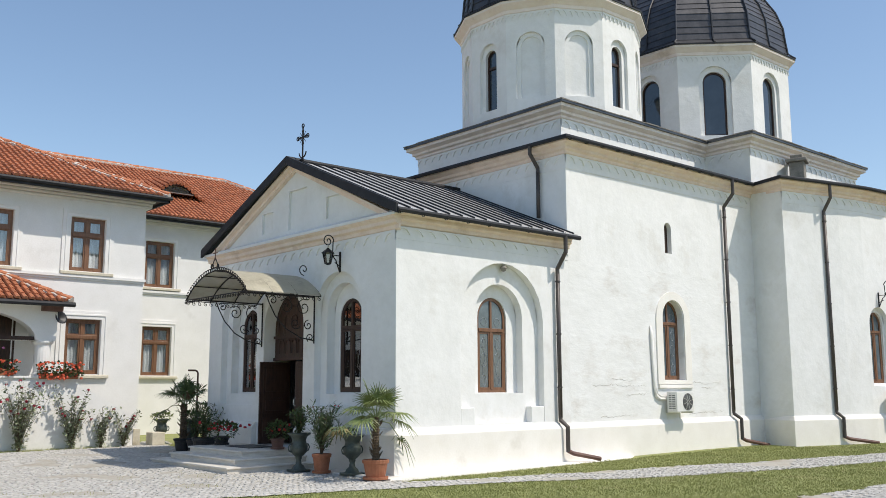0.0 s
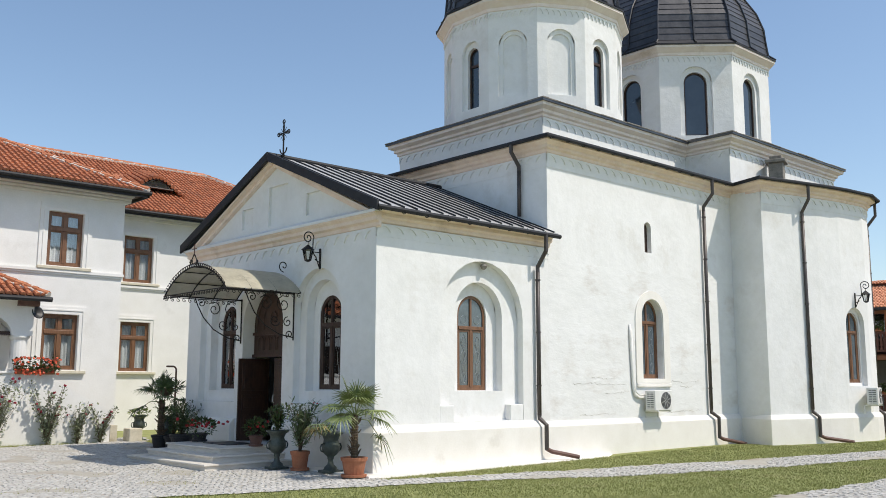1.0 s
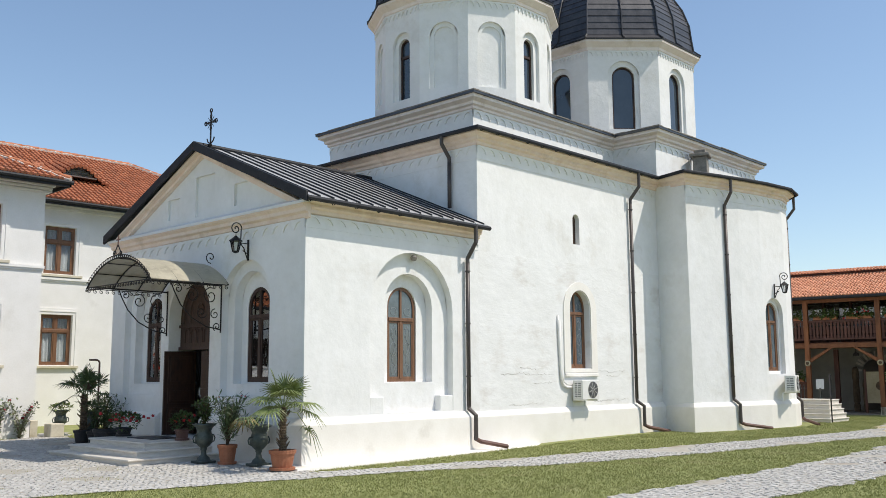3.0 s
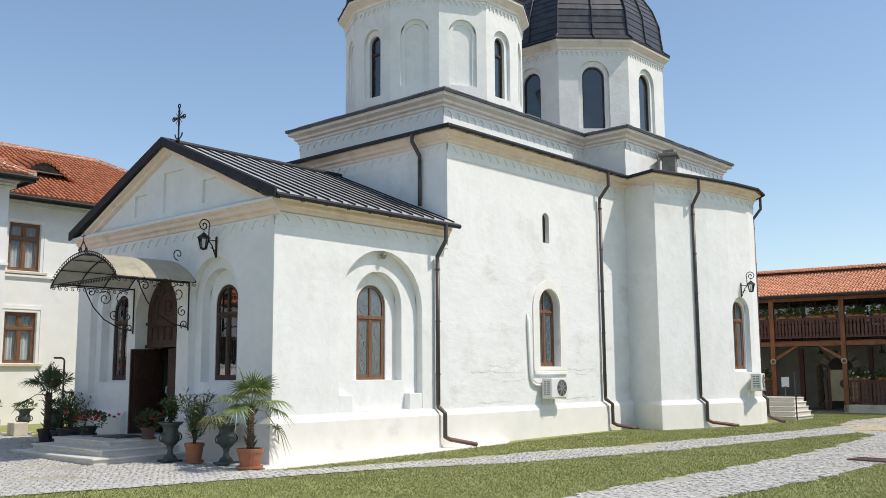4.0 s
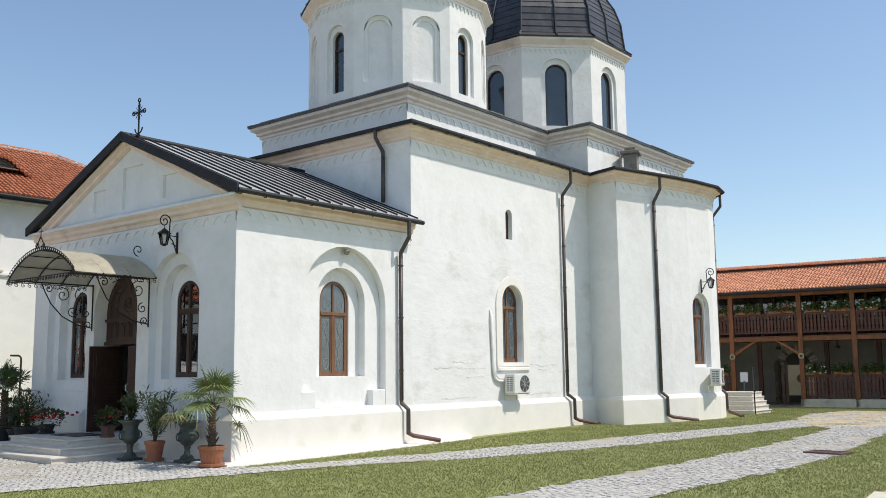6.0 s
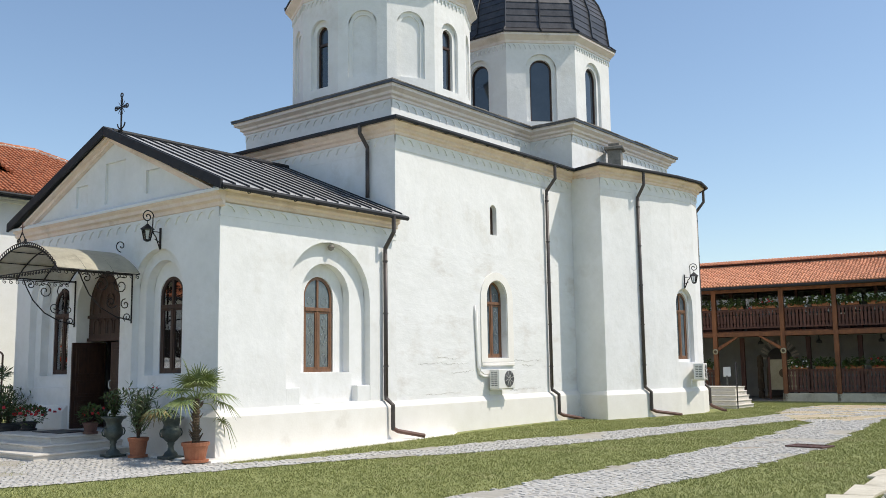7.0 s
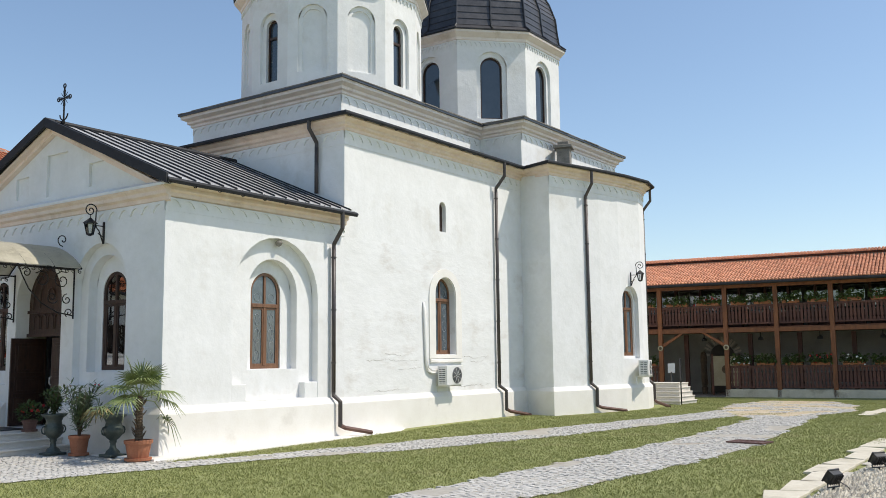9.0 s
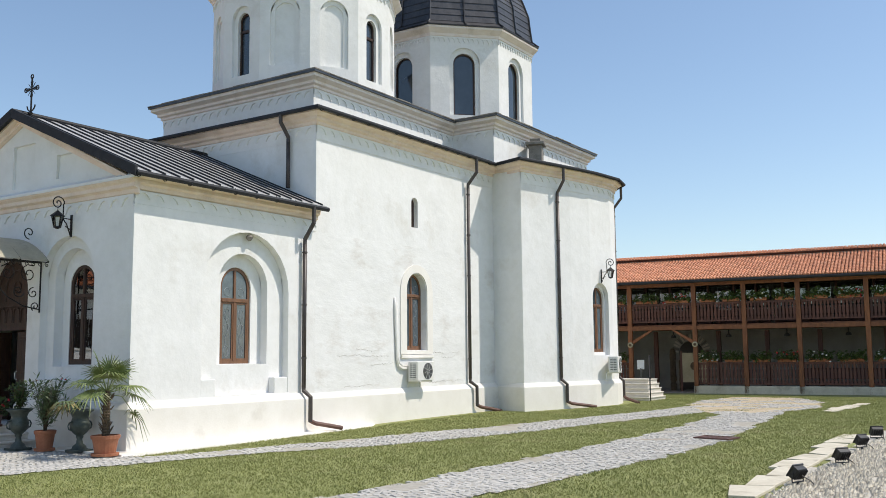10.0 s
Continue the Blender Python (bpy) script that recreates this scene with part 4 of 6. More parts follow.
def downpipe(top, foot, wall, out, shoe, label, knee=True):
    """wall: the pipe's plan place against the wall; out: its place over the plinth."""
    p = thing("downpipe", label, "downpipe", "downpipes")
    r = 0.055
    part("swan_neck", tube([top, (top[0], top[1], top[2] - 0.45), (wall[0], wall[1], top[2] - 0.85), (wall[0], wall[1], top[2] - 1.0)], r, 8), PIPE, p)
    part("pipe", tube([(wall[0], wall[1], top[2] - 0.98), (wall[0], wall[1], 1.16)], r, 8), PIPE, p, smooth=True)
    if knee:
        part("knee", tube([(wall[0], wall[1], 1.18), (wall[0], wall[1], 1.08), (out[0], out[1], 0.92), (out[0], out[1], 0.36), (out[0], out[1], 0.3)], r, 8), PIPE, p)
        part("shoe", tube([(out[0], out[1], 0.33), (out[0] + (shoe[0] - out[0]) * 0.15, out[1] + (shoe[1] - out[1]) * 0.15, 0.26), shoe], r, 8), RUST, p, "red-brown outlet shoe")
    z = top[2] - 1.2
    while z > 1.3:
        part("clip", tube([(wall[0], wall[1], z), (wall[0], wall[1], z + 0.035)], r + 0.014, 8), PIPE, p)
        z -= 1.35
    return p


downpipe((5.20, -0.40, 5.78), 0, (5.20, -0.10), (5.28, -0.26), (6.2, -0.52, 0.10), "dark brown downpipe at the porch corner")
downpipe((13.18, -0.41, 8.40), 0, (13.12, -0.10), (13.30, -0.24), (14.3, -0.55, 0.10), "dark brown downpipe on the nave wall")
downpipe((16.20, -2.09, 8.40), 0, (16.28, -1.80), (16.38, -1.96), (17.5, -2.5, 0.12), "dark brown downpipe on the apse wall")
downpipe((20.95, -2.22, 8.40), 0, (20.75, -1.98), (20.85, -2.14), (20.4, -2.9, 0.12), "dark brown downpipe at the end of the apse")
p = thing("downpipe", "dark downpipe ending on the porch roof", "downpipe", "downpipes")
part("swan_neck", tube([(5.32, 0.92, 8.40), (5.32, 0.92, 8.2), (5.62, 0.92, 7.85), (5.62, 0.92, 7.7)], 0.055, 8), PIPE, p)
part("pipe", tube([(5.62, 0.92, 7.72), (5.62, 0.92, 6.45)], 0.055, 8), PIPE, p, smooth=True)


def wall_lamp(at, turn, label):
    """A wrought-iron bracket with a hanging lantern; it reaches out along its own -y."""
    l = thing("wall_lantern", label, "lantern", "wall lanterns", at, turn)
    pl = ((0, -1, 0), (0, 0, 1))
    part("wall_plate", box(-0.03, 0.03, -0.03, 0.0, -0.28, 0.22), IRON, l, bevel=0.008)
    part("bracket", tube([(0, -0.03, -0.25)] + arc((0, -0.03, 0.18), 0.2, -90, -10, 5, pl)[2:] + [(0, -0.22, 0.45)] + arc((0, -0.34, 0.45), 0.14, 180, 0, 8, pl) + spiral((0, -0.36, 0.45), 0.12, 0, -1.1, pl, 12), 0.014, 6), IRON, l, "curled iron bracket")
    part("brace", tube([(0, -0.03, 0.12), (0, -0.2, 0.12)], 0.012, 6), IRON, l)
    part("brace", tube([(0, -0.03, -0.12), (0, -0.16, -0.05)], 0.012, 6), IRON, l)
    part("hook", tube([(0, -0.36, 0.36), (0, -0.36, 0.28)], 0.008, 5), IRON, l)
    part("cap", moved(lathe([(0.02, 0.28), (0.05, 0.25), (0.15, 0.17), (0.16, 0.15)], 6), pose(0, -0.36, 0)), IRON, l)
    gl = part("glass", moved(lathe([(0.12, 0.15), (0.07, -0.08)], 6), pose(0, -0.36, 0)), GLASS, l, "smoky lantern glass")
    part("base", moved(lathe([(0.08, -0.08), (0.085, -0.10), (0.03, -0.13)], 6), pose(0, -0.36, 0)), IRON, l)
    for k in range(6):
        a = 2 * math.pi * k / 6
        part("bar", tube([(0.125 * math.cos(a), -0.36 + 0.125 * math.sin(a), 0.15), (0.075 * math.cos(a), -0.36 + 0.075 * math.sin(a), -0.08)], 0.01, 4), IRON, l)
    return l


wall_lamp((0.0, 2.17, 4.92), -90, "black wrought-iron wall lantern above a front window")
wall_lamp((18.85, -2.22, 4.80), 8, "black wrought-iron wall lantern above the apse window")


def air_unit(at, turn, label):
    a = thing("air_conditioner", label, "air conditioner", "air conditioners", at, turn)
    part("casing", box(-0.42, 0.42, -0.34, 0.0, 0, 0.56), WHITEM, a, "white metal casing", bevel=0.015)
    for k in range(5):
        part("fan_ring", tube(arc((0.10, -0.352, 0.28), 0.05 + 0.045 * k, 0, 360, 20, ((1, 0, 0), (0, 0, 1))), 0.006, 4), GREYM, a)
    part("fan_disc", moved(lathe([(0.24, 0), (0.24, 0.004)], 20), pose(0.10, -0.343, 0.28, 90)), GREYM, a, "grey fan behind a round grille")
    for k in range(8):
        part("spoke", tube([(0.10 + 0.03 * math.cos(k * 0.785), -0.356, 0.28 + 0.03 * math.sin(k * 0.785)), (0.10 + 0.235 * math.cos(k * 0.785 + 0.3), -0.356, 0.28 + 0.235 * math.sin(k * 0.785 + 0.3))], 0.006, 4), WHITEM, a)
    part("coil", box(-0.425, -0.42, -0.30, -0.05, 0.05, 0.51), GREYM, a, "dark side coil")
    for k in range(8):
        part("slat", box(-0.432, -0.424, -0.31, -0.04, 0.055 + 0.06 * k, 0.085 + 0.06 * k), WHITEM, a)
    for k in (-0.30, -0.17, -0.06):
        part("slat", box(-0.434, -0.424, k - 0.008, k + 0.008, 0.05, 0.51), WHITEM, a)
    for x in (-0.3, 0.3):
        part("wall_bracket", merge(box(x - 0.02, x + 0.02, -0.36, 0.12, -0.04, 0.0), box(x - 0.02, x + 0.02, 0.08, 0.12, -0.3, 0.0)), WHITEM, a)
    return a


air_unit((10.12, -0.10, 1.20), 0, "white outdoor air-conditioning unit on the nave wall under a window")
air_unit((19.05, -2.40, 1.28), 14, "white outdoor air-conditioning unit on the apse wall")
hose = thing("pipe_duct", "white insulated pipe from the window edge to the air conditioner", "pipe")
part("duct", tube([(9.16, -0.02, 3.62), (9.14, -0.045, 3.4), (9.20, -0.045, 2.2), (9.22, -0.045, 1.85), (9.30, -0.045, 1.64), (9.46, -0.05, 1.56), (9.75, -0.08, 1.56)], 0.032, 8), WHITEM, hose, smooth=True)
part("duct", tube([(9.24, -0.02, 3.5), (9.24, -0.04, 2.2), (9.27, -0.04, 1.9), (9.36, -0.04, 1.72), (9.5, -0.05, 1.64), (9.72, -0.08, 1.62)], 0.022, 8), WHITEM, hose, smooth=True)
spot = thing("niche_lamp", "small dark lamp under the arch of the niche", "lamp", "", (3.42, 0.08, 4.82))
part("housing", lathe([(0.05, 0.06), (0.09, 0.0), (0.06, -0.07), (0.02, -0.09)], 10), SLATE, spot)
chim = thing("chimney", "small stone chimney with a flat slab cap on the apse roof", "chimney", "", (16.75, -0.75, 8.72), 20)
part("chimney_shaft", box(-0.24, 0.24, -0.24, 0.24, 0, 0.72), SLATE, chim, bevel=0.03)
part("cap", box(-0.34, 0.34, -0.34, 0.34, 0.72, 0.84), SLATE, chim, "worn stone cap", bevel=0.03)
part("top", box(-0.2, 0.2, -0.2, 0.2, 0.84, 0.98), SLATE, chim, bevel=0.03)

# cross on the porch ridge
cr = thing("roof_cross", "ornate wrought-iron cross with rays on the porch ridge", "cross", "", (0.12, 4.15, 7.76), 90)
P2 = ((1, 0, 0), (0, 0, 1))
part("shaft", tube([(0, 0, -0.05), (0, 0, 0.95)], 0.022, 6), IRON, cr)
part("arms", tube([(-0.22, 0, 0.66), (0.22, 0, 0.66)], 0.022, 6), IRON, cr)
for c in ((-0.24, 0.66), (0.24, 0.66), (0, 0.97)):
    part("finial", tube(arc((c[0], 0, c[1]), 0.05, 0, 360, 10, P2), 0.016, 5), IRON, cr)
for k in range(12):
    a = 30 * k + 15
    part("ray", tube([(0.06 * math.cos(radians(a)), 0, 0.66 + 0.06 * math.sin(radians(a))), (0.2 * math.cos(radians(a)), 0, 0.66 + 0.2 * math.sin(radians(a)))], 0.012, 5, 0.006), IRON, cr)
part("crescent", tube(arc((0, 0, 0.28), 0.17, 190, 350, 10, P2), 0.018, 5), IRON, cr)
part("collar", lathe([(0.03, 0.02), (0.05, 0.06), (0.03, 0.1)], 8), IRON, cr)

# ---- entrance steps and canopy ----
steps = thing("entrance_steps", "three pale stone steps before the church door", "steps")
for k, (z0, z1) in enumerate(((0.0, 0.16), (0.16, 0.31), (0.31, 0.46))):
    d = 0.36 * k
    part("step", box(-2.42 + d, -0.16, 2.95 + d * 0.9, 6.95 - d * 0.9, z0, z1 - 0.045), MARBLE, steps)
    part("tread", box(-2.46 + d, -0.155, 2.91 + d * 0.9, 6.99 - d * 0.9, z1 - 0.045, z1), MARBLE, steps, "stone tread slab with a rounded nosing", bevel=0.015)
mat_ = thing("door_mat", "dark doormat on the top step", "mat", "", (-0.75, 4.9, 0.46))
part("mat", box(-0.4, 0.4, -0.6, 0.6, 0.0, 0.018), DARKPOT, mat_, bevel=0.006)

canopy = thing("entrance_canopy", "wrought-iron canopy with a curved translucent roof over the door", "canopy")
CY, CW, CZ, RISE, REACH = 4.46, 1.56, 4.12, 0.62, 2.03
RAD = (CW * CW + RISE * RISE) / (2 * RISE)
half_a = math.asin(CW / RAD)


def canopy_curve(x, n=18, lift=0.0):
    return [(x, CY + RAD * math.sin(-half_a + 2 * half_a * k / n), CZ + RISE - RAD + lift + RAD * math.cos(-half_a + 2 * half_a * k / n)) for k in range(n + 1)]


for i in range(3):
    a, b = canopy_curve(-0.06 - REACH * i / 3, lift=0.015), canopy_curve(-0.06 - REACH * (i + 1) / 3 + 0.012, lift=0.015)
    n = len(a)
    v = a + b + [(x, y, z + 0.008) for x, y, z in a] + [(x, y, z + 0.008) for x, y, z in b]
    f = [(k, k + 1, n + k + 1, n + k) for k in range(n - 1)] + [(2 * n + k, 2 * n + k + 1, 3 * n + k + 1, 3 * n + k) for k in range(n - 1)]
    part("sheet", (v, f), POLY, canopy, "weathered translucent sheet", smooth=True)
for i in range(4):
    part("hoop", tube(canopy_curve(-0.06 - REACH * i / 3), 0.018, 6), IRON, canopy)
for k in (0, 3, 6, 9, 12, 15, 18):
    pnt = canopy_curve(0)[k]
    part("purlin", tube([(-0.06, pnt[1], pnt[2] - 0.01), (-0.06 - REACH, pnt[1], pnt[2] - 0.01)], 0.012, 5), IRON, canopy)
front = canopy_curve(-0.08 - REACH, 36, 0.03)
for k in range(1, 36):
    c = front[k]
    part("scroll", tube(arc(c, 0.05, 20, 300, 6, ((0, 1, 0), (0, 0, 1))), 0.011, 4), IRON, canopy)
for side in (CY - CW, CY + CW):
    for k in range(13):
        x = -0.1 - (REACH - 0.1) * k / 12
        part("scroll", tube(spiral((x, side, CZ - 0.07), 0.06, 90, 1.2, ((1, 0, 0), (0, 0, 1)), 8), 0.01, 4), IRON, canopy)
for k in range(26):
    y = CY - CW + 2 * CW * k / 25
    part("scroll", tube(spiral((-0.08 - REACH, y, CZ - 0.05), 0.05, 90, 1.2, ((0, 1, 0), (0, 0, 1)), 8), 0.01, 4), IRON, canopy)
part("tie", tube([(-0.08 - REACH, CY - CW, CZ), (-0.08 - REACH, CY + CW, CZ)], 0.014, 5), IRON, canopy)
for by in (3.20, 5.72):
    b = part("bracket", merge(tube([(-0.05, by, 4.15), (-0.05, by, 2.98)], 0.02, 6), tube([(-0.05, by, 4.12), (-0.05 - REACH, by, 4.12)], 0.02, 6)), IRON, canopy, "scrolled iron bracket")
    pl = ((-1, 0, 0), (0, 0, 1))
    part("curl", tube([(-0.05, by, 3.05), (-0.45, by, 3.12), (-0.85, by, 3.32), (-1.15, by, 3.62), (-1.32, by, 3.92), (-1.40, by, 4.1)], 0.016, 5), IRON, b)
    for c, r, a0, t in (((-0.16, by, 3.12), 0.11, -60, 1.3), ((-0.35, by, 3.85), 0.22, 120, -1.5), ((-0.85, by, 3.85), 0.2, 40, 1.5), ((-1.22, by, 3.98), 0.12, 30, 1.3), ((-0.22, by, 3.42), 0.13, 90, -1.3), ((-0.58, by, 3.45), 0.15, 200, 1.4)):
        part("curl", tube(spiral(c, r, a0, t, pl, 14), 0.013, 5), IRON, b)
crest = part("crest", tube([(-0.08 - REACH, CY - 0.25, CZ + RISE), (-0.08 - REACH, CY, CZ + RISE + 0.32), (-0.08 - REACH, CY + 0.25, CZ + RISE)], 0.014, 5), IRON, canopy, "small iron crest with a cross")
for sgn in (-1, 1):
    part("curl", tube(spiral((-0.08 - REACH, CY + sgn * 0.14, CZ + RISE + 0.1), 0.09, 0, sgn * 1.4, ((0, 1, 0), (0, 0, 1)), 12), 0.012, 5), IRON, crest)
part("cross", merge(tube([(-0.08 - REACH, CY, CZ + RISE + 0.25), (-0.08 - REACH, CY, CZ + RISE + 0.55)], 0.014, 5), tube([(-0.08 - REACH, CY - 0.1, CZ + RISE + 0.43), (-0.08 - REACH, CY + 0.1, CZ + RISE + 0.43)], 0.014, 5)), RUST, crest)
part("top_curl", tube(spiral((-0.3, CY - 1.15, CZ + RISE + 0.06), 0.15, -90, 1.2, ((-1, 0, 0), (0, 0, 1)), 14), 0.013, 5), IRON, canopy)

# side steps with a rail beyond the apse
ss = thing("side_steps", "pale stone steps with a thin iron handrail beside the apse", "steps")
for k in range(5):
    z = 0.17 * k + 0.06
    part("step", box(22.4 + 0.2 * k, 24.2, -2.52 + 0.085 * k, -0.4, z, z + 0.13), MARBLE, ss)
    part("tread", box(22.36 + 0.2 * k, 24.2, -2.55 + 0.085 * k, -0.4, z + 0.13, z + 0.17), MARBLE, ss, bevel=0.012)
part("handrail", tube([(22.3, -2.62, 0.05), (22.3, -2.62, 1.0), (23.3, -2.22, 1.85), (23.6, -2.15, 1.85), (23.6, -2.15, 0.9)], 0.024, 6), IRON, ss)
for k in range(5):
    part("baluster", tube([(22.45 + 0.2 * k, -2.56 + 0.08 * k, 0.2 + 0.17 * k), (22.45 + 0.2 * k, -2.56 + 0.08 * k, 1.10 + 0.17 * k)], 0.012, 5), IRON, ss)


# ---- tiled roofs ----
def tile_shape(length=0.42, r=0.080):
    v, f = [], []
    for t, k, lift in ((0, 1.0, 0.024), (length, 0.88, 0.0)):
        for i in range(5):
            a = math.pi * i / 4
            v.append((-r * k * math.cos(a), t, lift + r * k * 1.15 * math.sin(a)))
    f = [(i, i + 1, 6 + i, 5 + i) for i in range(4)] + [(0, 1, 2, 3, 4)]
    return v, f


TILE_MESH = mesh("tile", tile_shape(), TILE, fix=False)
NEW_TILE_MESH = mesh("tile", tile_shape(0.34, 0.066), NEWTILE, fix=False)


def tiled(parent, p0, u, up, outline, pick, pitch=0.205, step=0.34, fresh=False):
    """Rows of barrel tiles on a roof plane; p0 at the eave, u along it, up the slope; outline in (u, v); pick: the stretch of u whose tiles are pieces."""
    u, up = Vector(u).normalized(), Vector(up).normalized()
    nrm = u.cross(up)
    if nrm.z < 0:
        nrm = -nrm
    us, vs_ = [p[0] for p in outline], [p[1] for p in outline]
    single, rest = [], []
    a = min(us) + pitch / 2
    while a < max(us):
        b = min(vs_)
        while b < max(vs_):
            if inside(a, b + 0.12, outline):
                jit = random.uniform(-0.008, 0.008)
                m = Matrix((( u.x, up.x, nrm.x, 0), (u.y, up.y, nrm.y, 0), (u.z, up.z, nrm.z, 0), (0, 0, 0, 1)))
                m.translation = Vector(p0) + u * (a + jit) + up * (b - 0.04) + nrm * 0.02
                m = m @ pose(0, 0, 0, random.uniform(-1.5, 1.5), 0, random.uniform(-1.6, 1.6))
                (single if pick[0] <= a <= pick[1] and len(single) < 300 else rest).append(m)
            b += step
        a += pitch
    for m in single:
        ob = part("tile", NEW_TILE_MESH if fresh else TILE_MESH, None, parent)
        ob.matrix_world = m
    base = tile_shape(0.34, 0.066) if fresh else tile_shape()
    if rest:
        v = np.concatenate([np.array(base[0]) @ np.array(m.to_3x3()).T + np.array(m.translation) for m in rest])
        f = [tuple(i + 10 * k for i in q) for k in range(len(rest)) for q in base[1]]
        stuff("tiles", ([tuple(p) for p in v], f), NEWTILES if fresh else TILES, "weathered terracotta barrel tiles", "tiles", parent)


def ridge_caps(parent, a, b, mortar=True):
    a, b = Vector(a), Vector(b)
    n = max(1, int((b - a).length / 0.36))
    for i in range(n):
        p, q = a + (b - a) * (i / n), a + (b - a) * ((i + 1.12) / n)
        part("ridge_tile", tube([p, q], 0.125, 7, 0.10), TILE, parent)
    if mortar:
        v = [a + (b - a) * (i / (2 * n)) + Vector((0, 0, -0.05 + random.uniform(-0.03, 0.03))) for i in range(2 * n + 1)]
        part("ridge_mortar", tube(v, 0.135, 6), MORTAR, parent, "uneven pale mortar along the ridge")


# ---- the monastery house ----
house = thing("monastery_house", "white two-storey monastery house with terracotta roofs and brown windows", "house")
YA, YB = 14.5, 20.0


def frect(uc, w, z0, z1):
    return opening(uc, w, z0, z1, False)


def house_window(m, uc, w, z0, z1):
    t = 0.09
    d = 0.10
    o, i_ = frect(uc, w, z0, z1), frect(uc, w - 2 * t, z0 + t, z1 - t)
    v = [(u, d, z) for u, z in o] + [(u, d, z) for u, z in i_] + [(u, d + 0.08, z) for u, z in o] + [(u, d + 0.08, z) for u, z in i_]
    f = []
    for a in range(4):
        b = (a + 1) % 4
        f += [(a, b, 4 + b, 4 + a), (4 + a, 4 + b, 12 + b, 12 + a), (a, b, 8 + b, 8 + a)]
    tr = z0 + (z1 - z0) * 0.68
    root = part("window", moved((v, f), m), WOOD, house, "brown timber casement window with white curtains")
    part("transom", moved(box(uc - w / 2 + t, uc + w / 2 - t, d - 0.025, d + 0.07, tr - 0.06, tr + 0.06), m), WOOD, root, bevel=0.01)
    part("mullion", moved(box(uc - 0.055, uc + 0.055, d - 0.015, d + 0.07, z0 + t, z1 - t), m), WOOD, root, bevel=0.01)
    for s in (-1, 1):
        a, b = (uc - w / 2 + t, uc - 0.055) if s < 0 else (uc + 0.055, uc + w / 2 - t)
        for c, e in ((z0 + t, tr - 0.06), (tr + 0.06, z1 - t)):
            part("sash", moved(merge(box(a, a + 0.045, d + 0.01, d + 0.06, c, e), box(b - 0.045, b, d + 0.01, d + 0.06, c, e), box(a + 0.045, b - 0.045, d + 0.013, d + 0.058, c, c + 0.045), box(a + 0.045, b - 0.045, d + 0.013, d + 0.058, e - 0.045, e)), m), WOOD, root)
            g = part("pane", moved(box(a, b, d + 0.032, d + 0.038, c, e), m), GLASS, root)
            g.visible_shadow = False
    n = 40
    cv = []
    for zz in (z0 + 0.06, z1 - 0.06):
        for k in range(n + 1):
            uu = uc - w / 2 + 0.05 + (w - 0.1) * k / n
            gap = 0.10 if abs(k - n / 2) < 2.5 and zz < z1 - 1 else 0.0
            cv.append((uu, d + 0.16 + 0.03 * math.sin(k * 1.15 + uc * 3) + gap, zz))
    part("curtain", moved((cv, [(k, k + 1, n + 2 + k, n + 1 + k) for k in range(n)]), m), CURTAIN, root, "gathered sheer white curtain", smooth=True, fix=False)
    so_, si_ = frect(uc, w + 0.56, z0 - 0.04, z1 + 0.26), frect(uc, w + 0.02, z0 - 0.05, z1 + 0.01)
    v = [(u, -0.045, z) for u, z in so_] + [(u, -0.045, z) for u, z in si_] + [(u, 0.01, z) for u, z in so_] + [(u, 0.01, z) for u, z in si_]
    f = []
    for a in range(3):
        f += [(a, a + 1, 5 + a, 4 + a), (a, a + 1, 9 + a, 8 + a), (4 + a, 5 + a, 13 + a, 12 + a)]
    part("surround", moved((v, f), m), HOUSE, root, "plain raised plaster surround")
    rim = frect(uc, w + 0.30, z0 - 0.04, z1 + 0.14)
    for k, ((u0, a0), (u1, a1)) in enumerate(zip(rim[:-1], rim[1:])):
        e = 0.02 if k == 1 else -0.02
        part("bead", moved(box(min(u0, u1) - 0.02, max(u0, u1) + 0.02, -0.068, -0.03, min(a0, a1) - 0.02, max(a0, a1) + e), m), HOUSE, root)
    part("sill", moved(box(uc - w / 2 - 0.30, uc + w / 2 + 0.30, -0.12, 0.12, z0 - 0.13, z0 - 0.03), m), SLAB, root, "cream stone sill", bevel=0.015)


def house_front(p, q, z1, windows, name):
    m, length = wall_frame(p, q)
    low = [w for w in windows if w[2] < 4.5]
    high = [w for w in windows if w[2] >= 4.5]
    part(name, moved(niche_wall(0, length, 0, 4.9, [[(frect(*w), 0.5)] for w in low], 0.5), m), HOUSE, house, "white plaster wall")
    part(name + "_upper", moved(niche_wall(0, length, 4.9, z1, [[(frect(*w), 0.5)] for w in high], 0.5), m), HOUSE, house, "white plaster wall")
    # Dark sheet added behind the windows in place of dim rooms.
    part("room_dark_sheet", moved(box(0.3, length - 0.3, 1.5, 1.55, 0, z1), m), INSIDE, house)
    for w in windows:
        house_window(m, *w)
    return m, length


XA0 = -16.0
mA, lA = house_front((XA0, YA), (0.31, YA), 8.36, [(XA0 * -1 + c, 1.14, z0, z1) for c in (-1.64, -4.56, -7.5, -10.5) for z0, z1 in ((5.73, 7.51), (2.37, 4.15))], "wall_south")
mB, lB = house_front((0.31, YB), (14.0, YB), 8.80, [(-0.31 + c, 1.24, z0, z1) for c in (3.28, 6.7, 10.1) for z0, z1 in ((6.0, 7.88), (2.42, 4.38))], "wall_recessed")
part("wall_return", box(-0.19, 0.31, YA + 0.5, YB, 0, 8.36), HOUSE, house)
part("wall_back", box(-16, 14, 29.0, 29.4, 0, 8.6), HOUSE, house)
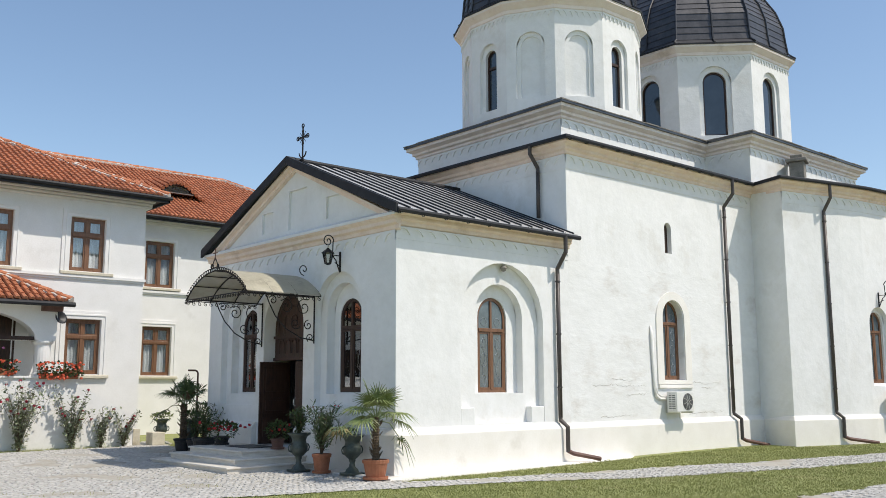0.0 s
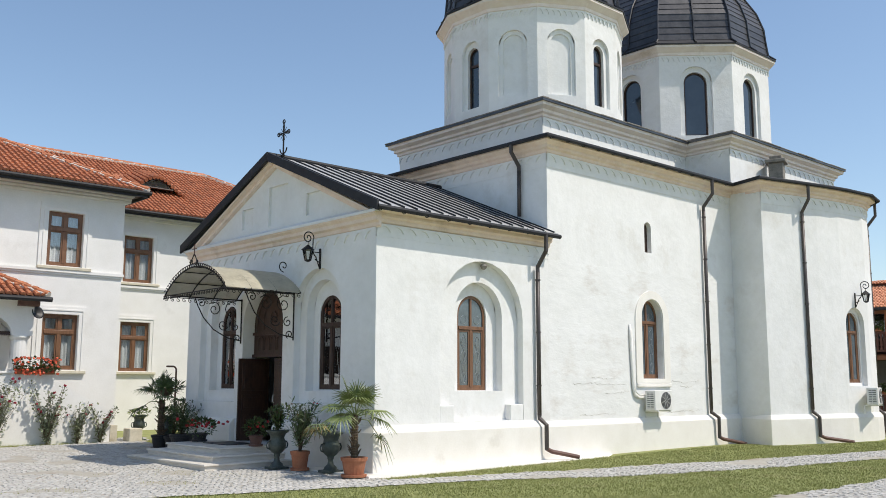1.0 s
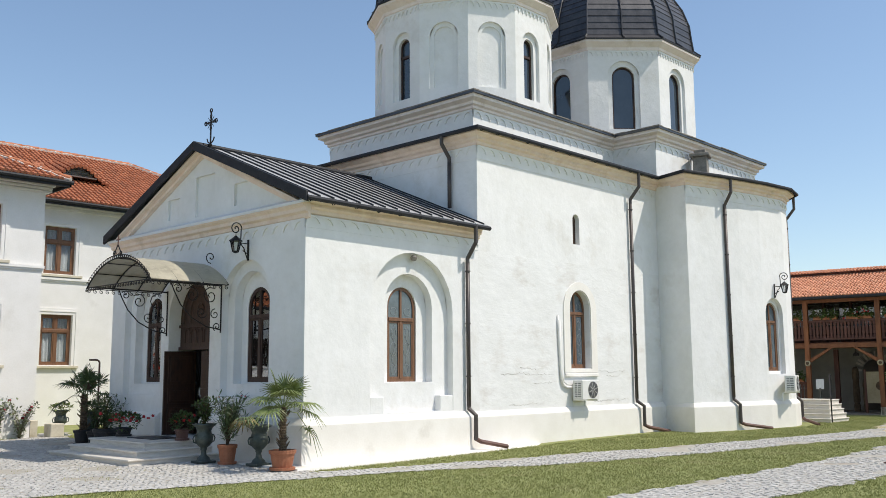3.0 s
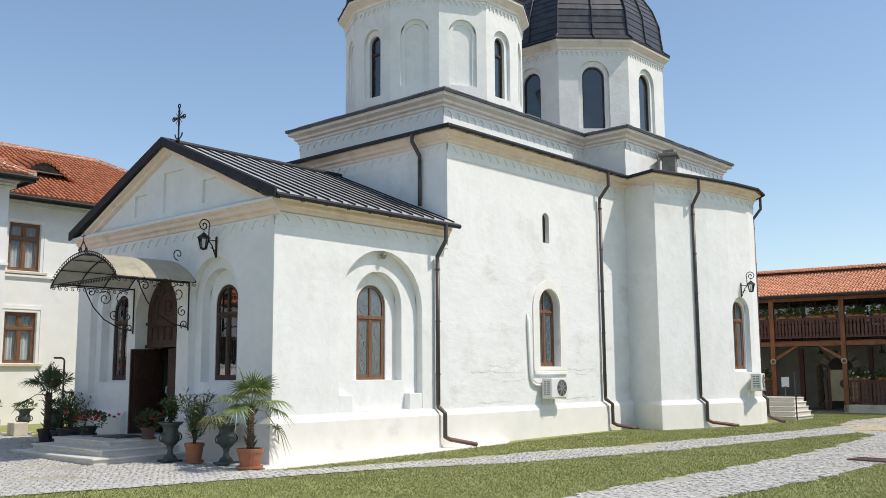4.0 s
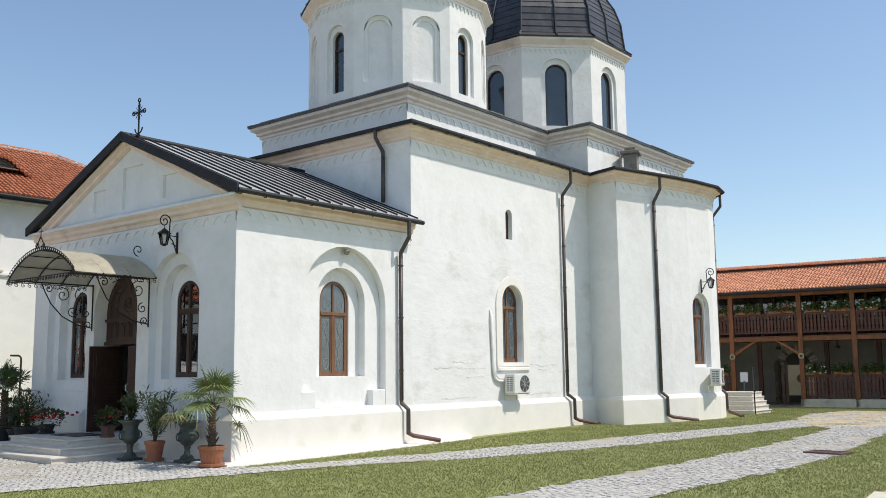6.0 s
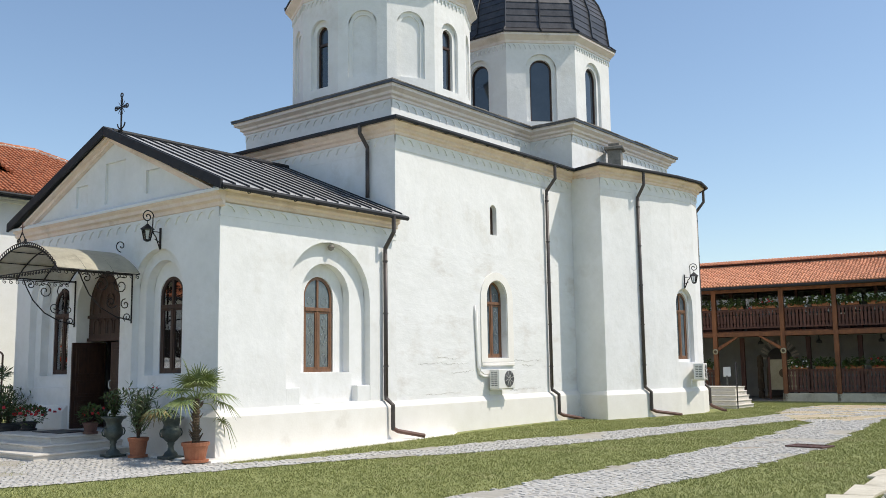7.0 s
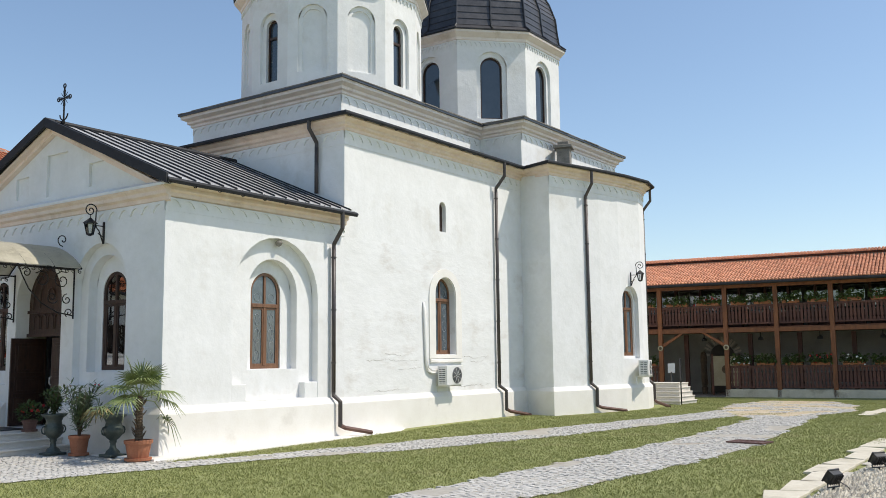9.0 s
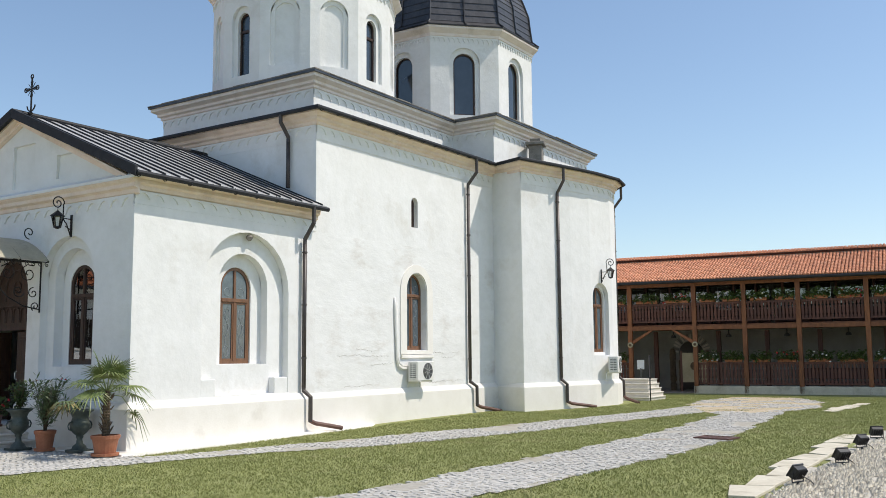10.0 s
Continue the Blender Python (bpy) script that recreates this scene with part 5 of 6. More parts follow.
part("wall_east", box(13.5, 14, YB + 0.5, 29.0, 0, 8.8), HOUSE, house)
for m, length, z in ((mA, lA, 5.56), (mB, lB, 5.80)):
    part("string_course", moved(merge(box(0, length + 0.05, -0.09, 0.0, z - 0.05, z + 0.04), box(0, length + 0.02, -0.05, 0.0, z - 0.12, z - 0.05)), m), HOUSE, house, "plaster string course")
part("eaves_cornice", merge(moved(merge(box(0, lA + 0.25, -0.22, 0.0, 8.26, 8.36), box(0, lA + 0.18, -0.14, 0.0, 8.16, 8.25), box(0, lA + 0.1, -0.07, 0.0, 8.06, 8.15)), mA), box(0.32, 0.54, YA, YB, 8.10, 8.36)), HOUSE, house, bevel=0.03)
part("eaves_cornice", moved(merge(box(0, lB, -0.22, 0.0, 8.68, 8.8), box(0, lB, -0.12, 0.0, 8.54, 8.67)), mB), HOUSE, house, bevel=0.02)
# roof of the fore block
EA, XE, TOPA = 8.42, 0.78, 11.45
ra = part("roof", merge(slab([(XA0, YA - 0.75, EA), (XE, YA - 0.75, EA), (-5.5, 20.1, TOPA), (XA0, 20.1, TOPA)], 0.10), slab([(XE, YA - 0.75, EA), (XE, 26.4, EA), (-5.5, 20.1, TOPA)], 0.10)), UNDERTILE, house, "terracotta barrel-tiled hip roof")
slope = Vector((0, 6.35, TOPA - EA))
L = slope.length
tiled(ra, (XE, YA - 0.75, EA), (-1, 0, 0), slope, [(0, 0), (16.4, 0), (16.4, L), (6.3, L)], (0, 4.2))
tiled(ra, (XE, YA - 0.75, EA), (0, 1, 0), Vector((-6.3, 0, TOPA - EA)), [(0, 0), (6.0, 0), (6.3, L)], (99, 99))
ridge_caps(ra, (XE, YA - 0.78, EA + 0.06), (-5.5, 20.1, TOPA + 0.1))
ridge_caps(ra, (-5.5, 20.1, TOPA + 0.1), (XA0, 20.1, TOPA + 0.1), False)
part("fascia", merge(box(XA0, XE + 0.03, YA - 0.80, YA - 0.74, EA - 0.20, EA + 0.0), box(XE - 0.02, XE + 0.04, YA - 0.8, YB - 0.6, EA - 0.2, EA)), EDGE_METAL, house, "dark metal gutter board")
part("soffit", merge(box(XA0, XE - 0.02, YA - 0.74, YA, EA - 0.10, EA - 0.04), box(0.31, XE - 0.02, YA, YB - 0.7, EA - 0.10, EA - 0.04)), DOORWOOD, house)
part("gutter", tube([(XA0, YA - 0.84, EA - 0.06), (XE + 0.08, YA - 0.84, EA - 0.06)], 0.07, 8), EDGE_METAL, house)
# roof of the set-back block
EB = 8.84
rb = part("roof", merge(slab([(-4, YB - 0.7, EB), (15.4, YB - 0.7, EB), (8.9, 25.6, 12.15), (-4, 25.6, 12.15)], 0.10), slab([(15.4, YB - 0.7, EB), (15.4, 31.5, EB), (8.9, 25.6, 12.15)], 0.1)), UNDERTILE, house, "terracotta barrel-tiled roof with an eyebrow dormer")
slope = Vector((0, 6.3, 12.15 - EB))
L = slope.length
tiled(rb, (-0.2, YB - 0.7, EB), (1, 0, 0), slope, [(0, 0), (15.6, 0), (9.1, L), (-3, L)], (2.0, 5.2))
ridge_caps(rb, (8.9, 25.6, 12.25), (-4, 25.6, 12.25))
ridge_caps(rb, (15.4, YB - 0.7, EB + 0.06), (8.9, 25.6, 12.25))
part("fascia", box(-0.2, 15.4, YB - 0.76, YB - 0.70, EB - 0.20, EB), EDGE_METAL, house, "dark metal gutter board")
part("gutter", tube([(0.4, YB - 0.80, EB - 0.06), (15.4, YB - 0.80, EB - 0.06)], 0.07, 8), EDGE_METAL, house)
part("soffit", box(-0.2, 14.6, YB - 0.70, YB, EB - 0.10, EB - 0.04), DOORWOOD, house)
# eyebrow dormer
dc = Vector((4.60, 21.6, 10.50))
dv, df = [], []
nd_ = 14
for j, (yy, k) in enumerate(((-0.15, 1.0), (1.0, 0.75), (2.0, 0.0))):
    for i in range(nd_ + 1):
        t = -1 + 2 * i / nd_
        dv.append((dc.x + 1.22 * t, dc.y + yy, dc.z - 0.28 + yy * 0.49 + k * 0.66 * math.cos(t * math.pi / 2) ** 1.4))
for j in range(2):
    for i in range(nd_):
        a = j * (nd_ + 1) + i
        df.append((a, a + 1, a + nd_ + 2, a + nd_ + 1))
dorm = part("dormer", (dv, df), TILES, rb, "eyebrow dormer with an arched window", smooth=True)
for i in range(nd_ + 1):
    for j in range(4):
        t = -1 + 2 * i / nd_
        base_ = dc.z - 0.25
        k0, k1 = 1.0 - 0.25 * j * 0.33, 1.0 - 0.25 * (j + 1) * 0.33
        y0, y1 = -0.2 + 0.36 * j, -0.2 + 0.36 * (j + 1.15)
        c = 0.66 * math.cos(t * math.pi / 2) ** 1.4
        part("tile", tube([(dc.x + 1.22 * t, dc.y + y0, base_ + y0 * 0.49 + k0 * c), (dc.x + 1.22 * t, dc.y + y1, base_ + y1 * 0.49 + k1 * c)], 0.09, 6, 0.075), TILE, rb)
half_moon = [(dc.x + 0.74 * math.cos(math.pi * k / 14), dc.z - 0.16 + 0.40 * math.sin(math.pi * k / 14)) for k in range(15)]
part("dormer_pane", ([(x, dc.y - 0.10, z) for x, z in half_moon], [tuple(range(15))]), GLASS, rb, fix=False)
# Dark sheet behind the pane imitates the unlit loft.
part("dormer_dark_sheet", ([(x, dc.y + 0.05, z) for x, z in half_moon], [tuple(range(15))]), INSIDE, rb, fix=False)
part("dormer_frame", tube([(x, dc.y - 0.12, z) for x, z in half_moon + half_moon[:1]], 0.045, 6), DOORWOOD, rb)
part("house_downpipe", tube([(0.95, YB - 0.8, EB + 0.0), (0.8, YB - 0.5, EB - 0.35), (0.45, YB - 0.1, EB - 0.6), (0.45, YB - 0.1, 0.2)], 0.055, 8), WHITEM, house)

# loggia with its parapet and stair wall
log = thing("loggia", "white arched loggia with a tiled lean-to roof and a stair parapet", "loggia")
YL = 13.2
def low_arch(uc, w, z0, rise, n=14):
    """A flattened arch from its springing."""
    return [(uc - w / 2 * math.cos(math.pi * k / n), z0 + rise * math.sin(math.pi * k / n)) for k in range(n + 1)]


arches = [[(low_arch(16 - 5.3 - 4.4 * k, 3.6, 3.36, 0.86), 0.45)] for k in range(2)]
part("arcade_wall", moved(niche_wall(0, 13.1, 3.36, 4.45, arches, 0.45), wall_frame((-16, YL), (-2.9, YL))[0]), HOUSE, log, "white arcade wall")
part("column", moved(lathe([(0.27, 2.26), (0.27, 2.36), (0.24, 2.4), (0.24, 3.22), (0.30, 3.3), (0.30, 3.36)], 18), pose(-3.22, YL + 0.22, 0)), HOUSE, log, "stout round column", smooth=False)
part("parapet", box(-16, -2.5, YL - 0.02, YL + 0.30, 0, 2.22), HOUSE, log, "white parapet wall")
part("parapet_cap", box(-16, -2.5, YL - 0.07, YL + 0.35, 2.22, 2.29), HOUSE, log, bevel=0.015)
v = [(x, y, z) for y in (YL - 0.02, YL + 0.30) for x, z in ((-2.5, 0), (-0.35, 0), (-0.35, 1.02), (-2.5, 2.25))]
part("stair_parapet", (v, [(0, 1, 2, 3), (7, 6, 5, 4), (0, 1, 5, 4), (1, 2, 6, 5), (2, 3, 7, 6), (3, 0, 4, 7)]), HOUSE, log, "sloping stair parapet")
part("end_post", box(-0.36, -0.12, YL - 0.04, YL + 0.34, 0, 0.62), SLAB, log, bevel=0.01)
part("side_wall", box(-3.35, -2.9, YL + 0.45, YA, 3.4, 4.45), HOUSE, log)
part("tie_beam", box(-8.0, -3.5, YL + 0.12, YL + 0.27, 3.36, 3.48), DOORWOOD, log, "dark timber tie beam")
# Wide dark sheet stands for the door and the shaded loggia inside.
part("back_door_shade", box(-8.6, -3.75, YA - 0.06, YA - 0.02, 1.6, 4.2), DOORWOOD, log, "dark sheet for the doorway and the shade inside the loggia")
lr = part("loggia_roof", merge(slab([(-16, YL - 0.55, 4.52), (-2.72, YL - 0.55, 4.52), (-4.4, YA, 5.42), (-16, YA, 5.42)], 0.08), slab([(-2.72, YL - 0.55, 4.52), (-2.72, YA, 4.52), (-4.4, YA, 5.42)], 0.08)), UNDERTILE, log, "terracotta barrel-tiled lean-to roof")
slope = Vector((0, 1.85, 0.9))
tiled(lr, (-2.72, YL - 0.55, 4.52), (-1, 0, 0), slope, [(0, 0), (13, 0), (13, slope.length), (1.7, slope.length)], (0, 6))
tiled(lr, (-2.72, YL - 0.55, 4.52), (0, 1, 0), Vector((-1.68, 0, 0.9)), [(0, 0), (1.85, 0), (1.85, 1.9)], (99, 99))
ridge_caps(lr, (-2.70, YL - 0.57, 4.58), (-4.4, YA, 5.5))
part("loggia_gutter", tube([(-16, YL - 0.62, 4.44), (-2.6, YL - 0.62, 4.44)], 0.075, 8), EDGE_METAL, log, "dark gutter")
part("loggia_soffit", box(-16, -2.8, YL - 0.55, YL + 0.0, 4.42, 4.47), HOUSE, log)
part("corner_bracket", box(-3.4, -2.8, YL - 0.2, YL + 0.3, 4.25, 4.42), RUST, log)
horn = thing("loudspeaker", "black round loudspeaker under the loggia eave", "loudspeaker", "", (-2.80, YL + 0.1, 4.06))
part("horn", moved(lathe([(0.05, -0.14), (0.12, -0.05), (0.20, 0.06), (0.21, 0.08), (0.16, 0.07), (0.05, 0.0)], 16), pose(0, 0, 0, 70, 0, 20)), DARKPOT, horn, smooth=True)

# ---- the timber gallery ----
gal = thing("timber_gallery", "two-storey red-brown timber gallery with a terracotta roof", "gallery")
GP, GQ = (28.98, 5.73), (32.64, -24.05)
mG, lG = wall_frame(GP, GQ)
part("kerb", moved(box(7.6, lG, -0.12, 0.35, 0.0, 0.44), mG), SLAB, gal, "pale concrete kerb", bevel=0.02)
part("floor", moved(box(0, lG, 0.0, 4.6, 0.0, 0.12), mG), SLATE, gal)
part("back_wall", moved(box(0, lG, 4.6, 4.9, 0, 5.4), mG), GALWALL, gal, "white plaster back wall with its shade put into a grey colour")
part("upper_floor", moved(box(0, lG, 0.06, 4.6, 3.10, 3.26), mG), TIMBER, gal)
part("beam", moved(box(0, lG, -0.10, 0.12, 3.02, 3.20), mG), TIMBER, gal, "long timber beam")
part("eaves_beam", moved(box(0, lG, -0.10, 0.12, 5.06, 5.26), mG), TIMBER, gal, "long timber eaves beam")
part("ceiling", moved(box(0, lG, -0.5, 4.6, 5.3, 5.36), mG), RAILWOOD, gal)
posts = [-1.1, 1.7, 4.67, 7.72, 9.96, 12.29, 15.07, 17.7, 20.4, 23.1, 25.8]
for i, u in enumerate(posts):
    part("post", moved(box(u - 0.10, u + 0.10, -0.12, 0.10, 0.1, 5.2), mG), TIMBER, gal, bevel=0.012)
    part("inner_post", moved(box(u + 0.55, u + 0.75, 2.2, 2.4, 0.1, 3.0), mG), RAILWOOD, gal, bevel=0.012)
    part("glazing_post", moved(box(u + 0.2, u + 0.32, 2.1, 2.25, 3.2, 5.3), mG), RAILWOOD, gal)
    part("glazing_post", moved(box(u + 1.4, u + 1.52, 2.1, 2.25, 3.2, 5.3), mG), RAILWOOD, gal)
def baluster_board(z0, z1):
    """A flat sawn board with a waisted outline."""
    h = z1 - z0
    prof = [(0.055, 0.0), (0.055, 0.16), (0.030, 0.20), (0.030, 0.24), (0.060, 0.30), (0.050, 0.50), (0.060, 0.70), (0.030, 0.76), (0.030, 0.80), (0.055, 0.84), (0.055, 1.0)]
    return pane_solid([(w, z0 + h * t) for w, t in prof] + [(-w, z0 + h * t) for w, t in prof[::-1]], -0.012, 0.012)


slat_lo = mesh("slat", moved(baluster_board(0.55, 1.41), mG.to_3x3().to_4x4()), RAILWOOD)
slat_hi = mesh("slat", moved(baluster_board(3.43, 4.18), mG.to_3x3().to_4x4()), RAILWOOD)
for i, (a, b) in enumerate(zip(posts[:-1], posts[1:])):
    for lo in (True, False):
        if lo and i in (2,):
            continue
        z0, z1 = (0.50, 1.45) if lo else (3.38, 4.22)
        rail = part("railing", moved(merge(box(a + 0.1, b - 0.1, -0.05, 0.05, z1 - 0.05, z1 + 0.05), box(a + 0.1, b - 0.1, -0.04, 0.04, z0, z0 + 0.07)), mG), RAILWOOD, gal, "red-brown balustrade with sawn boards")
        k = int((b - a - 0.2) / 0.15)
        for j in range(k):
            uu = a + 0.1 + (b - a - 0.2) * (j + 0.5) / k
            s = part("slat", slat_lo if lo else slat_hi, None, rail)
            s.location = mG @ Vector((uu, 0, 0))
# Flat dark sheets on the wall paint the shade inside the arched doorway.
arch = part("doorway", moved(box(5.95, 7.15, 4.56, 4.62, 0.12, 1.95), mG), INSIDE, gal, "dark sheet for the shaded doorway under a brick arch")
part("doorway_head_shade", moved(pane_solid([(6.55 - 0.6 * math.cos(math.pi * k / 12), 1.95 + 0.6 * math.sin(math.pi * k / 12)) for k in range(13)], 4.56, 4.62), mG), INSIDE, arch)
for k in range(17):
    a = math.pi * (k + 0.5) / 17
    part("brick", moved(box(-0.045, 0.045, -0.04, 0.03, 0.64, 0.98), mG @ pose(6.55, 4.58, 1.95) @ pose(0, 0, 0, 0, 90 - math.degrees(a), 0)), MORTAR if k % 3 else SLATE, arch)
for a, b, s in ((4.67, 5.65, 1), (7.72, 6.75, -1)):
    v = [(a + s * 0.1, -0.06, 2.36), (a + s * 0.1, -0.06, 2.54), (b, -0.06, 3.04), (b + s * 0.15, -0.06, 3.04)]
    part("brace", moved((v + [(x, 0.06, z) for x, _, z in v], [(0, 1, 2, 3), (7, 6, 5, 4), (0, 1, 5, 4), (1, 2, 6, 5), (2, 3, 7, 6), (3, 0, 4, 7)]), mG), TIMBER, gal, "diagonal brace")
    part("roundel", moved(lathe([(0.13, 0), (0.13, 0.03), (0.09, 0.045)], 16), mG @ pose(a, -0.12, 2.34, 90)), PAPER, gal, "pale round emblem on the post")
    part("roundel_centre", moved(lathe([(0.07, 0.0), (0.07, 0.055)], 12), mG @ pose(a, -0.12, 2.34, 90)), BARK, gal)
for k in range(11):
    a = 0.2 + 2.7 * k
    w = part("glazing", moved(box(a, a + 2.5, 2.30, 2.32, 4.0, 5.2), mG), GLASS, gal, "large gallery panes")
    part("glazing_sill", moved(box(a, a + 2.5, 2.25, 2.40, 3.2, 4.0), mG), RAILWOOD, gal)
    # Pale sheets set behind some panes in place of their whitish sky reflection.
    if k < 5:
        part("sky_reflection_sheet", moved(box(a + 0.1, a + 1.3, 2.45, 2.47, 4.0, 4.6), mG), CURTAIN, gal)
OV = 0.62
gr = part("gallery_roof", moved(slab([(0, -OV, 5.28), (lG, -OV, 5.28), (lG, 3.0, 6.52), (0, 3.0, 6.52)], 0.08), mG), UNDERTILE, gal, "terracotta barrel-tiled roof")
slope = mG.to_3x3() @ Vector((0, 3.62, 1.24))
tiled(gr, mG @ Vector((0, -OV, 5.28)), mG.to_3x3() @ Vector((1, 0, 0)), slope, [(0, 0), (21, 0), (21, slope.length), (0, slope.length)], (4.0, 7.4), 0.15, 0.28, True)
part("gallery_gutter", tube([tuple(mG @ Vector((0, -OV - 0.06, 5.24))), tuple(mG @ Vector((lG, -OV - 0.06, 5.20)))], 0.07, 8), EDGE_METAL, gal, "dark gutter")
part("upper_fascia", moved(box(0, lG, 3.05, 3.2, 6.42, 6.68), mG), MORTAR, gal)
gr2 = part("back_roof", moved(slab([(0, 3.0, 6.68), (lG, 3.0, 6.68), (lG, 4.0, 6.92), (0, 4.0, 6.92)], 0.06), mG), UNDERTILE, gal)
slope = mG.to_3x3() @ Vector((0, 1.0, 0.24))
tiled(gr2, mG @ Vector((0, 2.95, 6.68)), mG.to_3x3() @ Vector((1, 0, 0)), slope, [(0, 0), (21, 0), (21, 0.8), (0, 0.8)], (99, 99), 0.15, 0.28, True)
for k in range(9):
    lampg = thing("gallery_lamp", "small dark lamp hanging under the gallery floor", "lamp", "gallery lamps")
    part("shade", moved(lathe([(0.03, 0.30), (0.03, 0.12), (0.12, 0.05), (0.13, -0.05)], 10), mG @ pose(6.4 + 2.6 * k if k else 6.4, 1.4, 2.72)), DARKPOT, lampg)
board = thing("notice_board", "cream painted board with a round emblem on dark posts", "board")
part("panel", moved(box(6.75, 7.95, 1.4, 1.44, 0.55, 1.95), mG), PAPER, board, "cream panel")
part("emblem", moved(lathe([(0.20, 0), (0.20, 0.01)], 18), mG @ pose(7.35, 1.40, 1.32, 90)), BARK, board)
for u in (6.72, 7.98):
    part("post", moved(box(u - 0.05, u + 0.05, 1.38, 1.46, 0.1, 2.05), mG), RAILWOOD, board)
for u, h, w in ((6.05, 2.05, 0.16), (6.42, 1.5, 0.09)):
    tot = thing("carved_post", "tall dark carved wooden post leaning by the wall", "carved post", "carved posts")
    part("shaft", moved(lathe([(w * 0.8, 0), (w, 0.3), (w * 0.7, 0.35), (w, 0.5), (w * 0.85, h * 0.7), (w * 1.05, h * 0.75), (w * 0.9, h - 0.1), (w * 0.4, h)], 10), mG @ pose(u, 2.6, 0.12)), BARK, tot)
sign = thing("info_stand", "slanted white information stand by the steps", "sign", "", tuple(mG @ Vector((5.35, -0.9, 0.05))))
part("plate", moved(box(-0.16, 0.16, -0.02, 0.02, 0.0, 0.45), pose(0, 0, 1.15, -18, 0, -70)), WHITEM, sign, "white plate")
part("leg", box(-0.03, 0.03, -0.03, 0.03, 0, 1.2), GREYM, sign)
bench = thing("gallery_bench", "dark wooden bench along the gallery wall", "bench")
part("seat", moved(box(12, 20, 2.4, 2.8, 0.5, 0.56), mG), RAILWOOD, bench)
part("backrest", moved(box(12, 20, 2.8, 2.85, 0.7, 1.2), mG), RAILWOOD, bench)
for k in range(5):
    part("leg", moved(box(12.2 + 1.9 * k, 12.3 + 1.9 * k, 2.4, 2.8, 0.12, 0.5), mG), RAILWOOD, bench)

# unseen plain walls added behind the camera to close the yard, bright for reflections
structure("wall_west", box(-34.4, -34, -40, 40, 0, 7), HOUSE, "unseen white wall added to close the yard for reflections", "wall")
structure("wall_south", box(-34, 40, -44.4, -44, 0, 6), HOUSE, "unseen white wall added to close the yard for reflections", "wall")


# ---- plants ----
def leaf_cloud(n, place, size, rnd, narrow=0.35, droop=0.0, up=0.3):
    """n diamond leaves, each folded along its midrib; place(k) gives a leaf's foot and its outward way."""
    v, f = [], []
    for k in range(n):
        p, way = place(k)
        d = (Vector(way) + Vector((rnd.gauss(0, 0.45), rnd.gauss(0, 0.45), rnd.gauss(up, 0.45)))).normalized()
        side = d.cross(Vector((rnd.gauss(0, 0.3), rnd.gauss(0, 0.3), 1))).normalized()
        nr = side.cross(d)
        ln = size * rnd.uniform(0.65, 1.25)
        w = ln * narrow
        p = Vector(p)
        tip = p + d * ln - Vector((0, 0, droop * ln))
        mid = p + d * (ln * 0.5) + Vector((0, 0, 0))
        o = len(v)
        v += [tuple(p), tuple(mid + side * w * 0.5 + nr * w * 0.15), tuple(tip), tuple(mid - side * w * 0.5 + nr * w * 0.15)]
        f += [(o, o + 1, o + 2), (o, o + 2, o + 3)]
    return v, f


def blooms(points, size, rnd, petals=6):
    v, f = [], []
    for p in points:
        for k in range(petals):
            a = rnd.uniform(0, 6.28)
            d = Vector((math.cos(a), math.sin(a), rnd.uniform(-0.3, 1))).normalized()
            s = d.orthogonal().normalized()
            c = Vector(p) + d * size * rnd.uniform(0.2, 0.8)
            o = len(v)
            r = size * rnd.uniform(0.4, 0.7)
            t = d.cross(s)
            v += [tuple(c + s * r), tuple(c + t * r), tuple(c - s * r), tuple(c - t * r)]
            f.append((o, o + 1, o + 2, o + 3))
    return v, f


def mound(parent, c, rx, ry, rz, n, leafsize, mat, rnd, narrow=0.7):
    def place(k):
        while True:
            d = Vector((rnd.gauss(0, 1), rnd.gauss(0, 1), rnd.gauss(0.25, 0.8))).normalized()
            r = rnd.uniform(0.55, 1.0) ** 0.6
            return (c[0] + d.x * rx * r, c[1] + d.y * ry * r, c[2] + d.z * rz * r), d
    return part("foliage", leaf_cloud(n, place, leafsize, rnd, narrow), mat, parent, fix=False)


def bush(parent, c, spread, height, stems, leaves, leafsize, mat, rnd, narrow=0.3, bare=0.15):
    """Upright bent stems with leaves set along them."""
    lines = []
    for k in range(stems):
        a, lean = rnd.uniform(0, 6.28), rnd.uniform(0.1, 1.0) * spread
        h = height * rnd.uniform(0.6, 1.0)
        lines.append([(c[0] + math.cos(a) * lean * t ** 1.4 + rnd.gauss(0, 0.015), c[1] + math.sin(a) * lean * t ** 1.4 + rnd.gauss(0, 0.015), c[2] + h * t) for t in (0, 0.25, 0.5, 0.75, 1.0)])
    stuff("stems", merge(*[tube(l, 0.010, 4, 0.004) for l in lines]), BARK, "thin bent woody stems", "stems", parent)

    def place(k):
        l = rnd.choice(lines)
        t = bare + (1 - bare) * rnd.random() ** 0.8
        i = min(3, int(t * 4))
        p = Vector(l[i]).lerp(Vector(l[i + 1]), t * 4 - i)
        a = rnd.uniform(0, 6.28)
        p += Vector((rnd.gauss(0, 0.05), rnd.gauss(0, 0.05), rnd.gauss(0, 0.04)))
        return p, (math.cos(a), math.sin(a), 0.2)
    part("foliage", leaf_cloud(leaves, place, leafsize, rnd, narrow), mat, parent, fix=False)
    return lines


